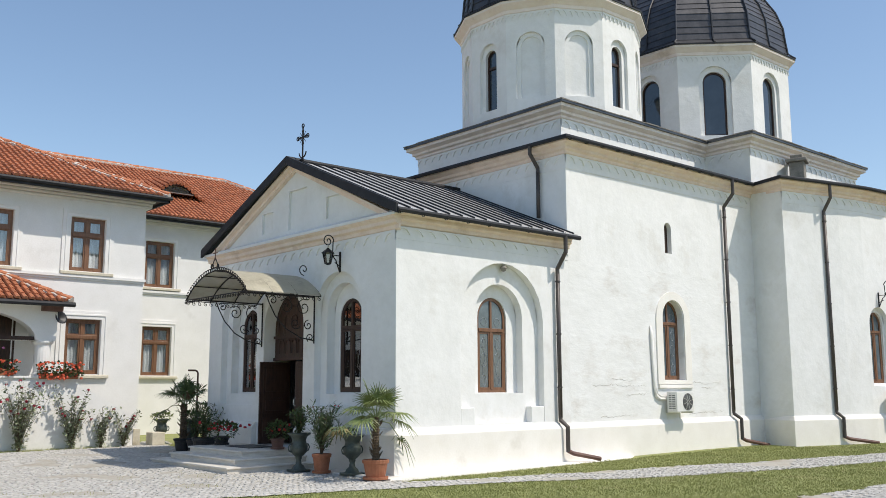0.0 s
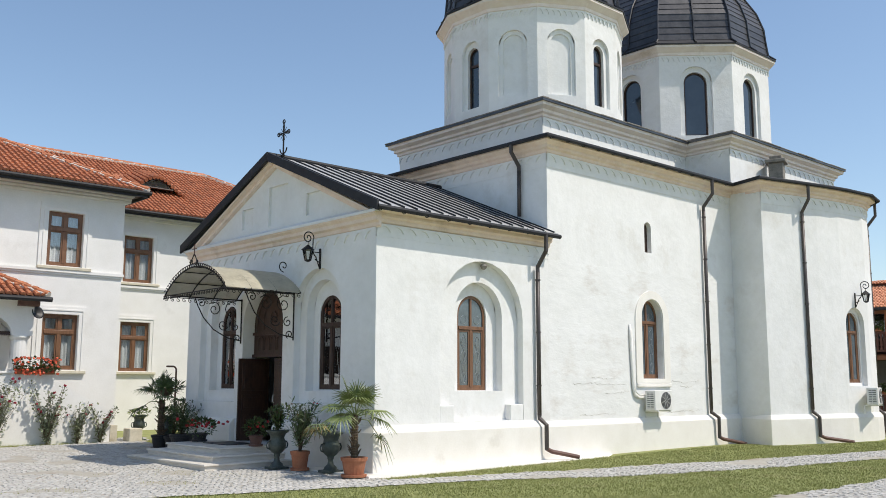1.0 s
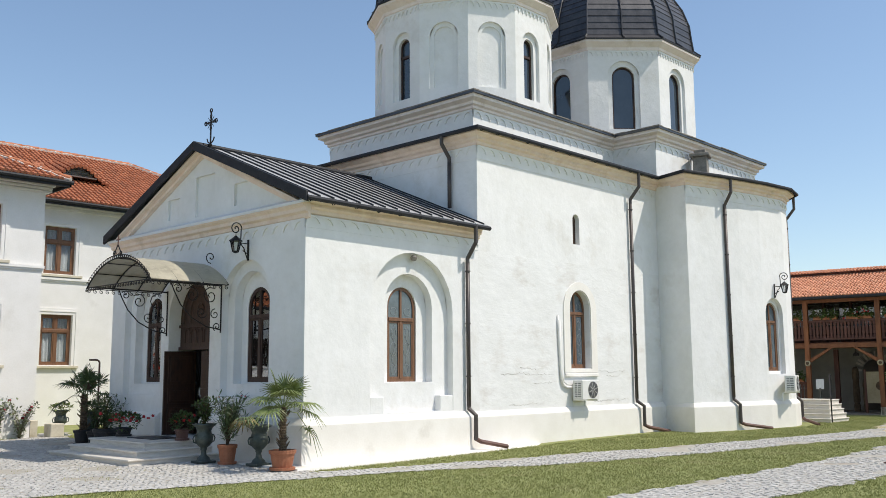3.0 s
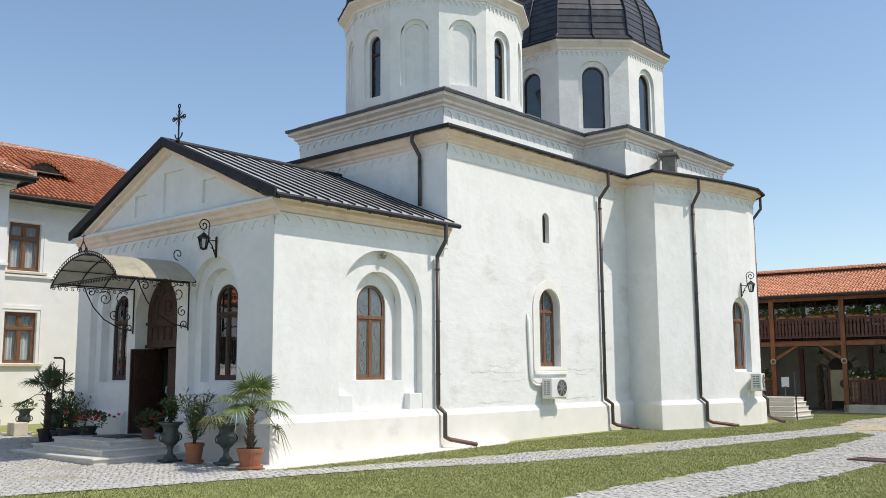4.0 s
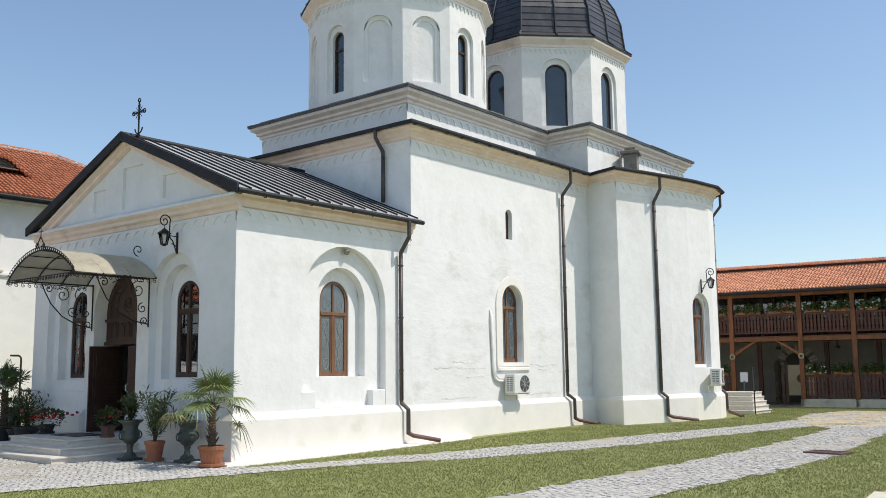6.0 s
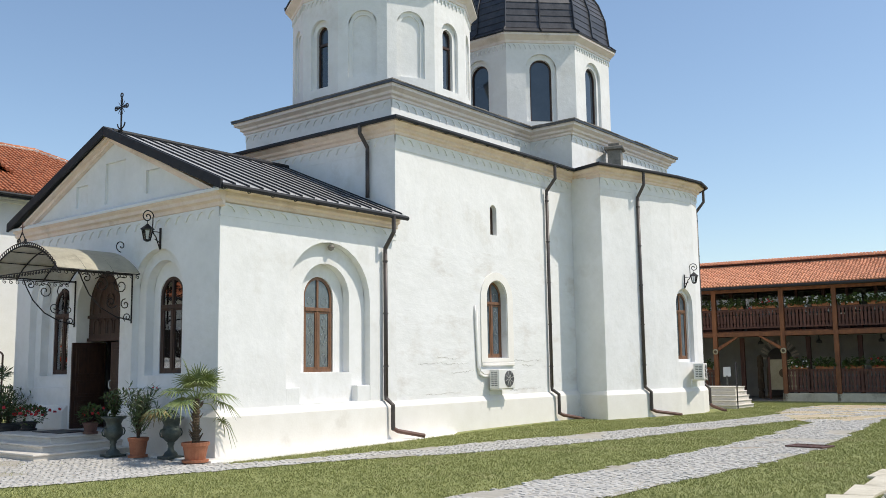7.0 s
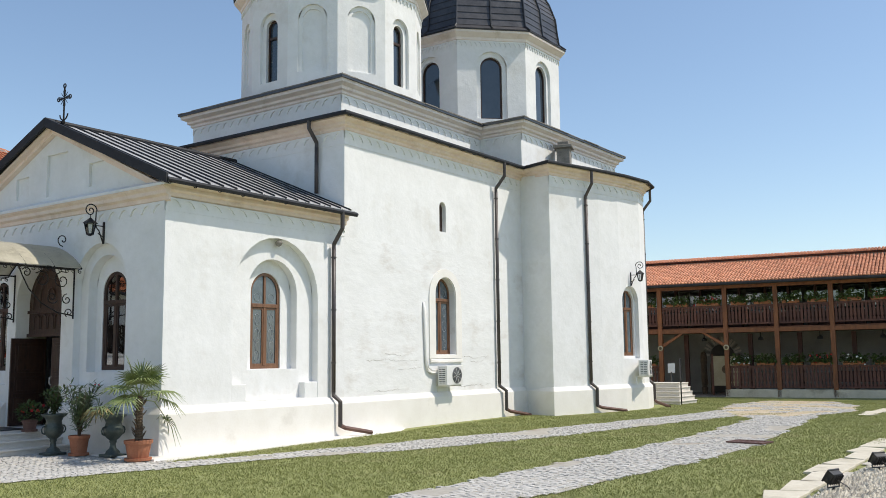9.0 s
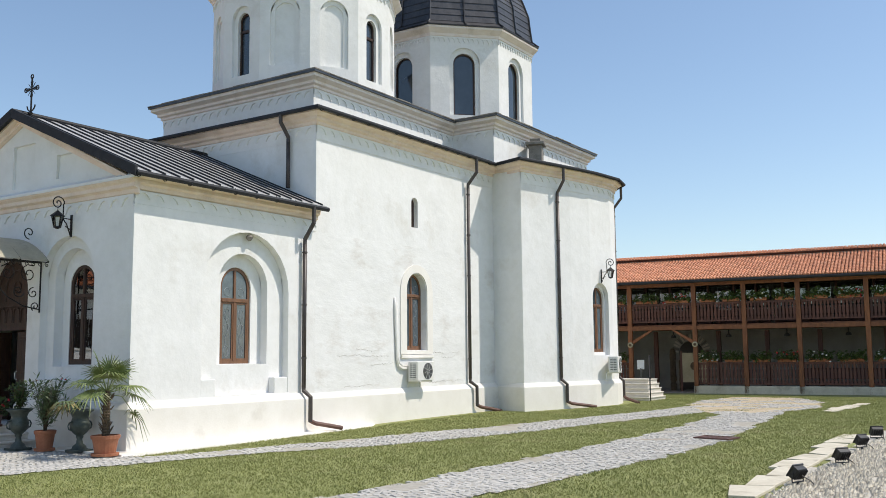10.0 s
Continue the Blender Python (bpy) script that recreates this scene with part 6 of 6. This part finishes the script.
def pot(parent, r, h, mat, saucer=True):
    part("pot", lathe([(r * 0.72, 0.02), (r * 0.93, h * 0.8), (r * 1.02, h * 0.82), (r * 1.06, h * 0.98), (r * 1.0, h), (r * 0.9, h), (r * 0.88, h * 0.9)], 20), mat, parent, smooth=False, bevel=0.0)
    part("soil", lathe([(r * 0.86, h * 0.86), (r * 0.86, h * 0.9)], 14), SOIL, parent)
    if saucer:
        part("saucer", lathe([(r * 0.85, 0), (r * 0.98, 0.0), (r * 1.0, 0.05), (r * 0.95, 0.05)], 20), mat, parent)


URN_PROFILE = [(0.19, 0.0), (0.19, 0.05), (0.15, 0.07), (0.13, 0.12), (0.07, 0.17), (0.055, 0.26), (0.075, 0.30), (0.07, 0.33), (0.13, 0.38), (0.195, 0.46), (0.205, 0.56), (0.17, 0.64), (0.155, 0.70), (0.19, 0.78), (0.26, 0.83), (0.27, 0.86), (0.22, 0.86), (0.18, 0.80)]


def urn(parent, s=1.0):
    part("urn", [(lathe([(r * s, z * s) for r, z in URN_PROFILE], 20))][0], URN, parent, "green-black cast-iron garden urn", smooth=True)
    part("foot", box(-0.2 * s, 0.2 * s, -0.2 * s, 0.2 * s, 0, 0.05 * s), URN, parent, bevel=0.01)
    for a in (0, math.pi):
        part("handle", tube([(math.cos(a) * r * s, math.sin(a) * r * s, z * s) for r, z in ((0.19, 0.44), (0.26, 0.47), (0.28, 0.54), (0.25, 0.60), (0.17, 0.62))], 0.016, 6), URN, parent)


def fan_frond(parent, base, way, length, fan, n, mat, rnd, droop):
    base, way = Vector(base), Vector(way).normalized()
    mid = base + way * length * 0.55 + Vector((0, 0, 0.03))
    hub = base + way * length - Vector((0, 0, droop * 0.25 * length))
    stem = tube([base, mid, hub], 0.013, 5, 0.008)
    d = (hub - mid).normalized()
    side = d.cross(Vector((0, 0, 1))).normalized()
    up = side.cross(d)
    v, f = [], []
    for k in range(n):
        a = radians(-125 + 250 * k / (n - 1))
        e = (d * math.cos(a) + side * math.sin(a) + up * 0.12).normalized()
        ln = fan * (0.72 + 0.28 * math.cos(a * 0.7)) * rnd.uniform(0.9, 1.08)
        w = 0.017
        s2 = e.cross(up).normalized()
        pts = [hub + e * 0.02, hub + e * ln * 0.55 - Vector((0, 0, 0.02)), hub + e * ln - Vector((0, 0, ln * (0.10 + 0.35 * droop) * rnd.uniform(0.7, 1.3)))]
        o = len(v)
        for p, ww in zip(pts, (0.012, w, 0.003)):
            v += [tuple(p - s2 * ww), tuple(p + up * ww * 0.5), tuple(p + s2 * ww)]
        for j in range(2):
            q = o + 3 * j
            f += [(q, q + 1, q + 4, q + 3), (q + 1, q + 2, q + 5, q + 4)]
    return part("frond", merge(stem, (v, f)), mat, parent, fix=False)


def palm(at, trunk_h, fronds, length, fan, mat, label, pot_r, pot_h, pot_mat, seed, r0=0.085, hang=2):
    rnd = random.Random(seed)
    p = thing("potted_palm", label, "palm", "potted palms", at)
    pot(p, pot_r, pot_h, pot_mat)
    prof = []
    z = pot_h * 0.85
    while z < trunk_h:
        rr = r0 * (1.05 - 0.25 * (z / trunk_h))
        prof += [(rr, z), (rr * 1.18, z + 0.03), (rr * 0.95, z + 0.05)]
        z += 0.055
    part("trunk", lathe(prof, 9), BARK, p, "shaggy fibrous trunk")
    stubs = [tube([(r0 * math.cos(a), r0 * math.sin(a), h), (r0 * 1.9 * math.cos(a), r0 * 1.9 * math.sin(a), h + 0.09)], 0.016, 5, 0.006) for a, h in
             [(rnd.uniform(0, 6.28), pot_h + (trunk_h - pot_h) * rnd.random()) for _ in range(34)]]
    part("leaf_stubs", merge(*stubs), BARK, p)
    for k in range(fronds):
        a = 2.4 * k + rnd.uniform(-0.3, 0.3)
        t = k / fronds
        el = radians(82 - 85 * t + rnd.uniform(-10, 10))
        way = (math.cos(a) * math.cos(el), math.sin(a) * math.cos(el), math.sin(el))
        fan_frond(p, (0, 0, trunk_h - 0.03), way, length * rnd.uniform(0.8, 1.1), fan * rnd.uniform(0.85, 1.1), 22, mat, rnd, 0.3 + 0.7 * t)
    return p


palm((-0.72, -0.26, 0.03), 1.25, 14, 0.52, 0.50, PALMLEAF, "green fan palm with a shaggy trunk in a terracotta pot", 0.27, 0.40, CLAY, 4, 0.075)
pr = [o for o in scene.objects if o.name.startswith("potted_palm")][0]
fan_frond(pr, (0, 0, 1.2), (0.95, -0.1, -0.25), 0.62, 0.42, 12, PALMLEAF, random.Random(3), 1.6)
palm((-0.50, 9.25, 0.09), 1.35, 10, 0.60, 0.46, LEAF, "dark fan palm in a dark pot in the shade", 0.26, 0.40, DARKPOT, 9, 0.1)

rnd = random.Random(21)
u1 = thing("garden_urn", "green-black cast-iron urn with a drooping dry palm", "urn", "garden urns", (-0.52, 0.86, 0.03))
urn(u1, 1.0)
for k in range(9):
    a = 1.9 + rnd.uniform(-1.0, 1.4)
    fan_frond(u1, (0, 0, 0.82), (math.cos(a) * 0.8, math.sin(a) * 0.8, rnd.uniform(0.3, 1.0)), rnd.uniform(0.3, 0.5), 0.34, 12, DRYLEAF if k % 2 else OLEANDER, rnd, 1.2)
o1 = thing("potted_oleander", "pale green oleander in a terracotta pot with a few pink buds", "shrub", "potted shrubs", (-0.74, 1.73, 0.03))
pot(o1, 0.21, 0.42, CLAY)
ln = bush(o1, (0, 0, 0.35), 0.50, 1.15, 20, 1000, 0.17, OLEANDER, rnd, 0.2, 0.2)
part("buds", blooms([l[-1] for l in ln[:6]], 0.03, rnd), RED, o1, "small pink buds", fix=False)
u2 = thing("garden_urn", "green-black cast-iron urn planted with leafy shrubs", "urn", "garden urns", (-0.95, 2.35, 0.03))
urn(u2, 1.0)
bush(u2, (0, 0, 0.82), 0.28, 0.62, 12, 420, 0.11, LEAF, rnd, 0.4, 0.05)
g1 = thing("potted_geranium", "red geranium in a terracotta pot on the top step", "flower", "potted geraniums", (-0.75, 3.62, 0.46))
pot(g1, 0.17, 0.26, RUST)
mound(g1, (0, 0, 0.42), 0.27, 0.27, 0.24, 260, 0.09, LEAF, rnd)
part("flowers", blooms([(rnd.gauss(0, 0.16), rnd.gauss(0, 0.16), 0.5 + rnd.uniform(-.1, .12)) for _ in range(7)], 0.05, rnd, 9), RED, g1, "red flower heads", fix=False)
g2 = thing("potted_geranium", "full red geranium in a dark pot on the top step", "flower", "potted geraniums", (-0.9, 6.15, 0.46))
pot(g2, 0.2, 0.22, DARKPOT)
mound(g2, (0, 0, 0.36), 0.40, 0.40, 0.24, 300, 0.10, LEAF, rnd)
part("flowers", blooms([(rnd.gauss(0, 0.24), rnd.gauss(0, 0.24), 0.42 + rnd.uniform(-.1, .18)) for _ in range(30)], 0.055, rnd, 9), RED, g2, "dense red flower heads", fix=False)
o2 = thing("potted_oleander", "dark leafy oleander in a dark round planter by the front wall", "shrub", "potted shrubs", (-0.6, 7.75, 0.08))
pot(o2, 0.32, 0.50, DARKPOT, False)
bush(o2, (0, 0, 0.4), 0.7, 0.95, 22, 700, 0.15, LEAF, rnd, 0.25, 0.15)
o3 = thing("potted_oleander", "dark leafy oleander behind the stone steps", "shrub", "potted shrubs", (-0.45, 8.55, 0.08))
pot(o3, 0.26, 0.4, DARKPOT, False)
bush(o3, (0, 0, 0.35), 0.6, 1.05, 18, 520, 0.16, LEAF, rnd, 0.22, 0.15)
u3 = thing("garden_urn", "dark iron urn in the shade with a low plant", "urn", "garden urns", (0.05, 9.95, 0.09))
urn(u3, 1.05)
mound(u3, (0, 0, 0.98), 0.28, 0.28, 0.14, 160, 0.10, LEAF, rnd)
lp = thing("plant_hanger", "dark iron pole with a hooked arm carrying a hanging plant basket", "plant stand", "", (0.55, 10.6, 0.09))
part("pole", tube([(0, 0, 0), (0, 0, 2.28), (-0.03, 0, 2.33), (-0.08, 0, 2.36), (-0.34, -0.05, 2.36)], 0.028, 6), RUST, lp)
part("base", lathe([(0.2, 0), (0.2, 0.03), (0.05, 0.05)], 12), RUST, lp)
hb = thing("hanging_basket", "hanging pot with drooping palm leaves", "hanging plant", "", (0.21, 10.55, 1.55))
part("basket", lathe([(0.08, 0.0), (0.2, 0.1), (0.26, 0.24), (0.25, 0.26), (0.1, 0.22)], 14), BARK, hb)
for k in range(3):
    part("chain", tube([(0.24 * math.cos(k * 2.1), 0.24 * math.sin(k * 2.1), 0.25), (0, 0, 0.80)], 0.006, 4), IRON, hb)
mound(hb, (0, 0, 0.22), 0.46, 0.46, 0.22, 240, 0.2, LEAF, rnd, 0.25)
u4 = thing("garden_urn", "weathered stone urn with a low green plant in the sun", "urn", "garden urns", (0.72, 13.45, 0.09))
urn(u4, 0.95)
mound(u4, (0, 0, 0.88), 0.34, 0.34, 0.12, 160, 0.1, PALMLEAF, rnd)
sb = thing("stone_block", "low pale stone block beside the stair parapet", "stone block", "", (0.35, 13.05, 0.09))
part("block", box(-0.22, 0.22, -0.25, 0.25, 0, 0.42), SLAB, sb, bevel=0.03)


def rose(at, h, spread, stems, leaves, flowers, label, seed):
    r = random.Random(seed)
    b = thing("rose_bush", label, "rose bush", "rose bushes", at)
    ls = bush(b, (0, 0, 0), spread, h, stems, int(leaves * 0.62), 0.11, ROSELEAF, r, 0.62, 0.06)
    part("flowers", blooms([Vector(l[-1 if k % 2 else -2]) + Vector((r.gauss(0, .05), r.gauss(0, .05), 0.02)) for k, l in enumerate((ls * 2)[:flowers])], 0.065, r, 9), DARKRED, b, "crimson roses", fix=False)
    return b


rose((-3.95, 12.72, 0.05), 2.15, 0.8, 26, 1700, 16, "tall crimson rose bush against the white parapet", 1)
rose((-5.0, 12.7, 0.05), 2.1, 0.7, 20, 1300, 10, "tall leafy rose bush with a few flowers", 5)
rose((-2.40, 12.9, 0.05), 1.95, 0.62, 22, 1400, 11, "crimson rose bush with pale leaves against the parapet", 2)
rose((-1.45, 12.98, 0.05), 1.35, 0.45, 14, 650, 4, "low rose bush with pale green leaves", 3)
rose((-0.72, 13.05, 0.05), 1.35, 0.52, 14, 620, 7, "small open rose bush with dark red flowers", 6)


def flower_box(m, u0, u1, z, d, petal, n, leaves, label, rnd, trough=True, over=0.32, size=0.10):
    """A trough of trailing flowers; m is a wall frame."""
    b = thing("flower_box", label, "flower box", "flower boxes")
    if trough:
        part("trough", moved(box(u0, u1, d - 0.12, d + 0.08, z, z + 0.18), m), CLAY, b, "terracotta trough", bevel=0.015)

    def place(k):
        u = rnd.uniform(u0 - 0.1, u1 + 0.1)
        a = rnd.uniform(-0.4, 3.5)
        return m @ Vector((u, d - 0.05 - abs(math.cos(a)) * 0.24 * rnd.random(), z + 0.12 + over * rnd.random() * math.sin(a))), m.to_3x3() @ Vector((rnd.gauss(0, 0.5), -1, 0.4))
    part("foliage", leaf_cloud(leaves, place, size, rnd, 0.85), LEAF, b, fix=False)
    part("flowers", blooms([m @ Vector((rnd.uniform(u0 - 0.1, u1 + 0.1), d - 0.12 - 0.22 * rnd.random(), z + 0.1 + over * rnd.uniform(-0.3, 1.0))) for _ in range(n)], 0.055, rnd, 8), petal, b, "clustered flower heads", fix=False)
    return b


rnd = random.Random(77)
mL = wall_frame((-16, YL), (-3.4, YL))[0]
flower_box(mL, 16 - 6.4, 16 - 4.1, 2.30, 0.05, ORANGE, 90, 420, "trough of orange-red geraniums on the loggia parapet", rnd, over=0.4)
flower_box(mL, 16 - 3.35, 16 - 2.2, 2.20, 0.0, ORANGE, 80, 330, "orange-red geraniums spilling over the stair parapet", rnd, over=0.4)
hp = thing("hanging_basket", "white hanging pot of purple flowers under the loggia arch", "hanging plant", "", (-4.9, YL + 0.2, 2.75))
part("basket", lathe([(0.10, 0.0), (0.15, 0.2), (0.16, 0.22)], 12), WHITEM, hp)
mound(hp, (0, 0, 0.32), 0.36, 0.3, 0.2, 180, 0.1, LEAF, rnd)
part("flowers", blooms([(rnd.gauss(0, 0.22), rnd.gauss(0, 0.2), 0.35 + rnd.uniform(-.12, .15)) for _ in range(40)], 0.05, rnd, 7), PURPLE, hp, "purple petunias", fix=False)
part("chain", tube([(0, 0, 0.3), (0, 0, 0.9)], 0.006, 4), IRON, hp)
kinds = [WHITEP, LEAF, WHITEP, LEAF, LEAF, RED]
names = {0: "white", 1: "no", 2: "white", 3: "no", 4: "no", 5: "red"}
k = 0
for a, b in zip(posts[1:-3], posts[2:-2]):
    for lo in (True, False):
        if lo and a == 4.67:
            continue
        for f0, f1 in ((0.08, 0.46), (0.54, 0.94)):
            z = 1.51 if lo else 4.28
            flower_box(mG, a + (b - a) * f0 + 0.1, a + (b - a) * f1 - 0.05, z, 0.02, kinds[k % 6], 8, 230, "terracotta trough of leafy geraniums, %s flowers, on the gallery rail" % names[k % 6], rnd, over=0.36, size=0.13)
            k += 1

# floodlights in the gravel
for (x, y), yaw in zip(((1.9, -12.77), (4.74, -12.85), (7.67, -12.67), (9.99, -12.59)), (-20, -35, -30, -60)):
    fl = thing("floodlight", "black garden floodlight tilted up at the church, on the gravel", "floodlight", "floodlights", (x, y, 0.02), yaw)
    head = pose(0, 0, 0.18, 35)
    part("head", moved(merge(box(-0.12, 0.12, -0.05, 0.05, -0.09, 0.09), box(-0.135, 0.135, 0.035, 0.062, -0.105, 0.105)), head), DARKPOT, fl, bevel=0.01)
    part("lens", moved(box(-0.105, 0.105, 0.063, 0.067, -0.08, 0.08), head), GLASS, fl)
    for k in range(5):
        part("fin", moved(box(-0.10 + 0.05 * k, -0.092 + 0.05 * k, -0.08, -0.045, -0.08, 0.08), head), DARKPOT, fl)
    part("yoke", tube([(-0.14, 0, 0.18), (-0.14, 0, 0.04), (0.14, 0, 0.04), (0.14, 0, 0.18)], 0.011, 6), DARKPOT, fl)
    part("stake", tube([(0, 0, 0.04), (0, 0, -0.06)], 0.02, 6), DARKPOT, fl)
    part("cable", tube([(0, -0.07, 0.14), (0.04, -0.18, 0.07), (0.09, -0.22, 0.0)], 0.008, 5), DARKPOT, fl)
dr = thing("drain_cover", "dark iron drain grate set in the path", "drain", "", (8.55, -9.5, 0.03), -8)
part("frame", merge(box(-0.3, 0.3, -0.42, -0.36, 0, 0.03), box(-0.3, 0.3, 0.36, 0.42, 0, 0.03), box(-0.3, -0.25, -0.36, 0.36, 0, 0.03), box(0.25, 0.3, -0.36, 0.36, 0, 0.03)), RUST, dr)
for k in range(7):
    part("bar", box(-0.25, 0.25, -0.32 + 0.1 * k, -0.28 + 0.1 * k, 0.0, 0.022), RUST, dr)


# ---- setts, pebbles and grass ----
def lay(parent, poly, step, sy, seed, stretch, label, gap=0.36):
    rows = setts(poly, step, sy, seed, gap)
    near = [r for r in rows if stretch[0] <= r[0] <= stretch[1] and stretch[2] <= r[1] <= stretch[3]][:300]
    taken = set(near)
    base = mesh("sett", ([(x * k, y * k, z) for k, z in ((1.0, -0.01), (0.86, 1.0)) for x, y in ((-1, -1), (1, -1), (1, 1), (-1, 1))],
                         [(4, 5, 6, 7), (0, 1, 5, 4), (1, 2, 6, 5), (2, 3, 7, 6), (3, 0, 4, 7)]), SETT, fix=False)
    for x, y, a, b, r, h in near:
        ob = part("sett", base, None, parent)
        ob.location, ob.scale, ob.rotation_euler = (x, y, ground_z(x, y)), (a, b, h), (0, 0, radians(r))
    stuff("setts", sett_mesh([r for r in rows if r not in taken]), SETTS, label, "setts", parent)


lay(plaza, PLAZA, 0.125, 0.10, 1, (-5.5, -0.8, -1.6, -0.3), "small worn grey stone setts")
lay(path_a, PATH_A, 0.125, 0.10, 2, (-1.5, 2.2, -3, -1), "small worn grey stone setts")
lay(path_b, PATH_B, 0.13, 0.105, 3, (-1.2, 1.4, -10, -7), "small worn grey stone setts")
lay(junction, JUNCTION, 0.16, 0.13, 4, (99, 99, 0, 0), "worn grey stone setts half buried", -0.12)

rng = np.random.default_rng(5)
pv, pf = [], []
for _ in range(5200):
    x, y = rng.uniform(0.4, 13.5), -12.6 - abs(rng.normal(0, 1.1))
    if not inside(x, y, GRAVEL_BED):
        continue
    r = rng.uniform(0.02, 0.05)
    o = len(pv)
    pv += [(x - r, y, 0.01), (x, y - r * 0.8, 0.01), (x + r * 1.1, y, 0.01), (x, y + r * 0.8, 0.01), (x - r * 0.3, y - r * 0.2, 0.01 + r), (x + r * 0.4, y + r * 0.1, 0.01 + r * 0.9)]
    pf += [(o, o + 1, o + 4), (o + 1, o + 2, o + 5), (o + 1, o + 5, o + 4), (o + 2, o + 3, o + 5), (o + 3, o, o + 4), (o + 3, o + 4, o + 5)]
stuff("pebbles", (pv, pf), PEBBLE, "loose pale pebbles beside the lawn", "gravel")

CHURCH_PLAN = [(-0.5, -0.58), (14.2, -0.58), (14.2, -1.7), (17, -2.4), (19.5, -2.8), (21.6, -2.5), (23.5, -1.0), (24, 9.5), (-0.4, 9.5)]
NO_GRASS = [PLAZA, PATH_A, PATH_B, GRAVEL_BED, SLABS, CHURCH_PLAN, PATCH]
n_try = 230000
gx = rng.uniform(-8, 28.4, n_try)
gy = rng.uniform(-13.6, 0.6, n_try)
grass_v, grass_f = [], []


def blade(x, y, z, h):
    o = len(grass_v)
    a = rng.uniform(0, 6.283)
    w = rng.uniform(0.005, 0.010)
    lx, ly = rng.normal(0, 0.7 * h), rng.normal(0, 0.7 * h)
    grass_v.extend([(x - w * math.cos(a), y - w * math.sin(a), z), (x + w * math.cos(a), y + w * math.sin(a), z), (x + lx, y + ly, z + h)])
    grass_f.append((o, o + 1, o + 2))


for x, y, ox, oy in zip(gx.tolist(), gy.tolist(), rng.normal(0, 0.09, n_try).tolist(), rng.normal(0, 0.09, n_try).tolist()):
    if any(inside(x + ox, y + oy, p) for p in NO_GRASS):
        continue
    if inside(x, y, JUNCTION) and noise.noise((x * 0.9, y * 0.9, 3.3)) < 0.42 and rng.random() < 0.93:
        continue
    z = ground_z(x, y) - 0.022
    for _ in range(3):
        blade(x + rng.normal(0, 0.03), y + rng.normal(0, 0.03), z, rng.uniform(0.018, 0.048))
for _ in range(7000):
    x, y = rng.uniform(-9, 1.5), rng.uniform(12.2, 13.2)
    if not inside(x, y, PLAZA):
        for _ in range(3):
            blade(x + rng.normal(0, 0.03), y + rng.normal(0, 0.03), 0.03, rng.uniform(0.04, 0.14))
for _ in range(2500):
    x, y = rng.uniform(-9, -0.4), rng.uniform(-1.6, 4.0)
    if inside(x, y, PLAZA) and noise.noise((x * 0.9, y * 0.9, 3.3)) > 0.25:
        blade(x, y, 0.0, rng.uniform(0.02, 0.06))
stuff("grass", (grass_v, grass_f), GRASS, "short mown lawn grass with dry patches", "grass")
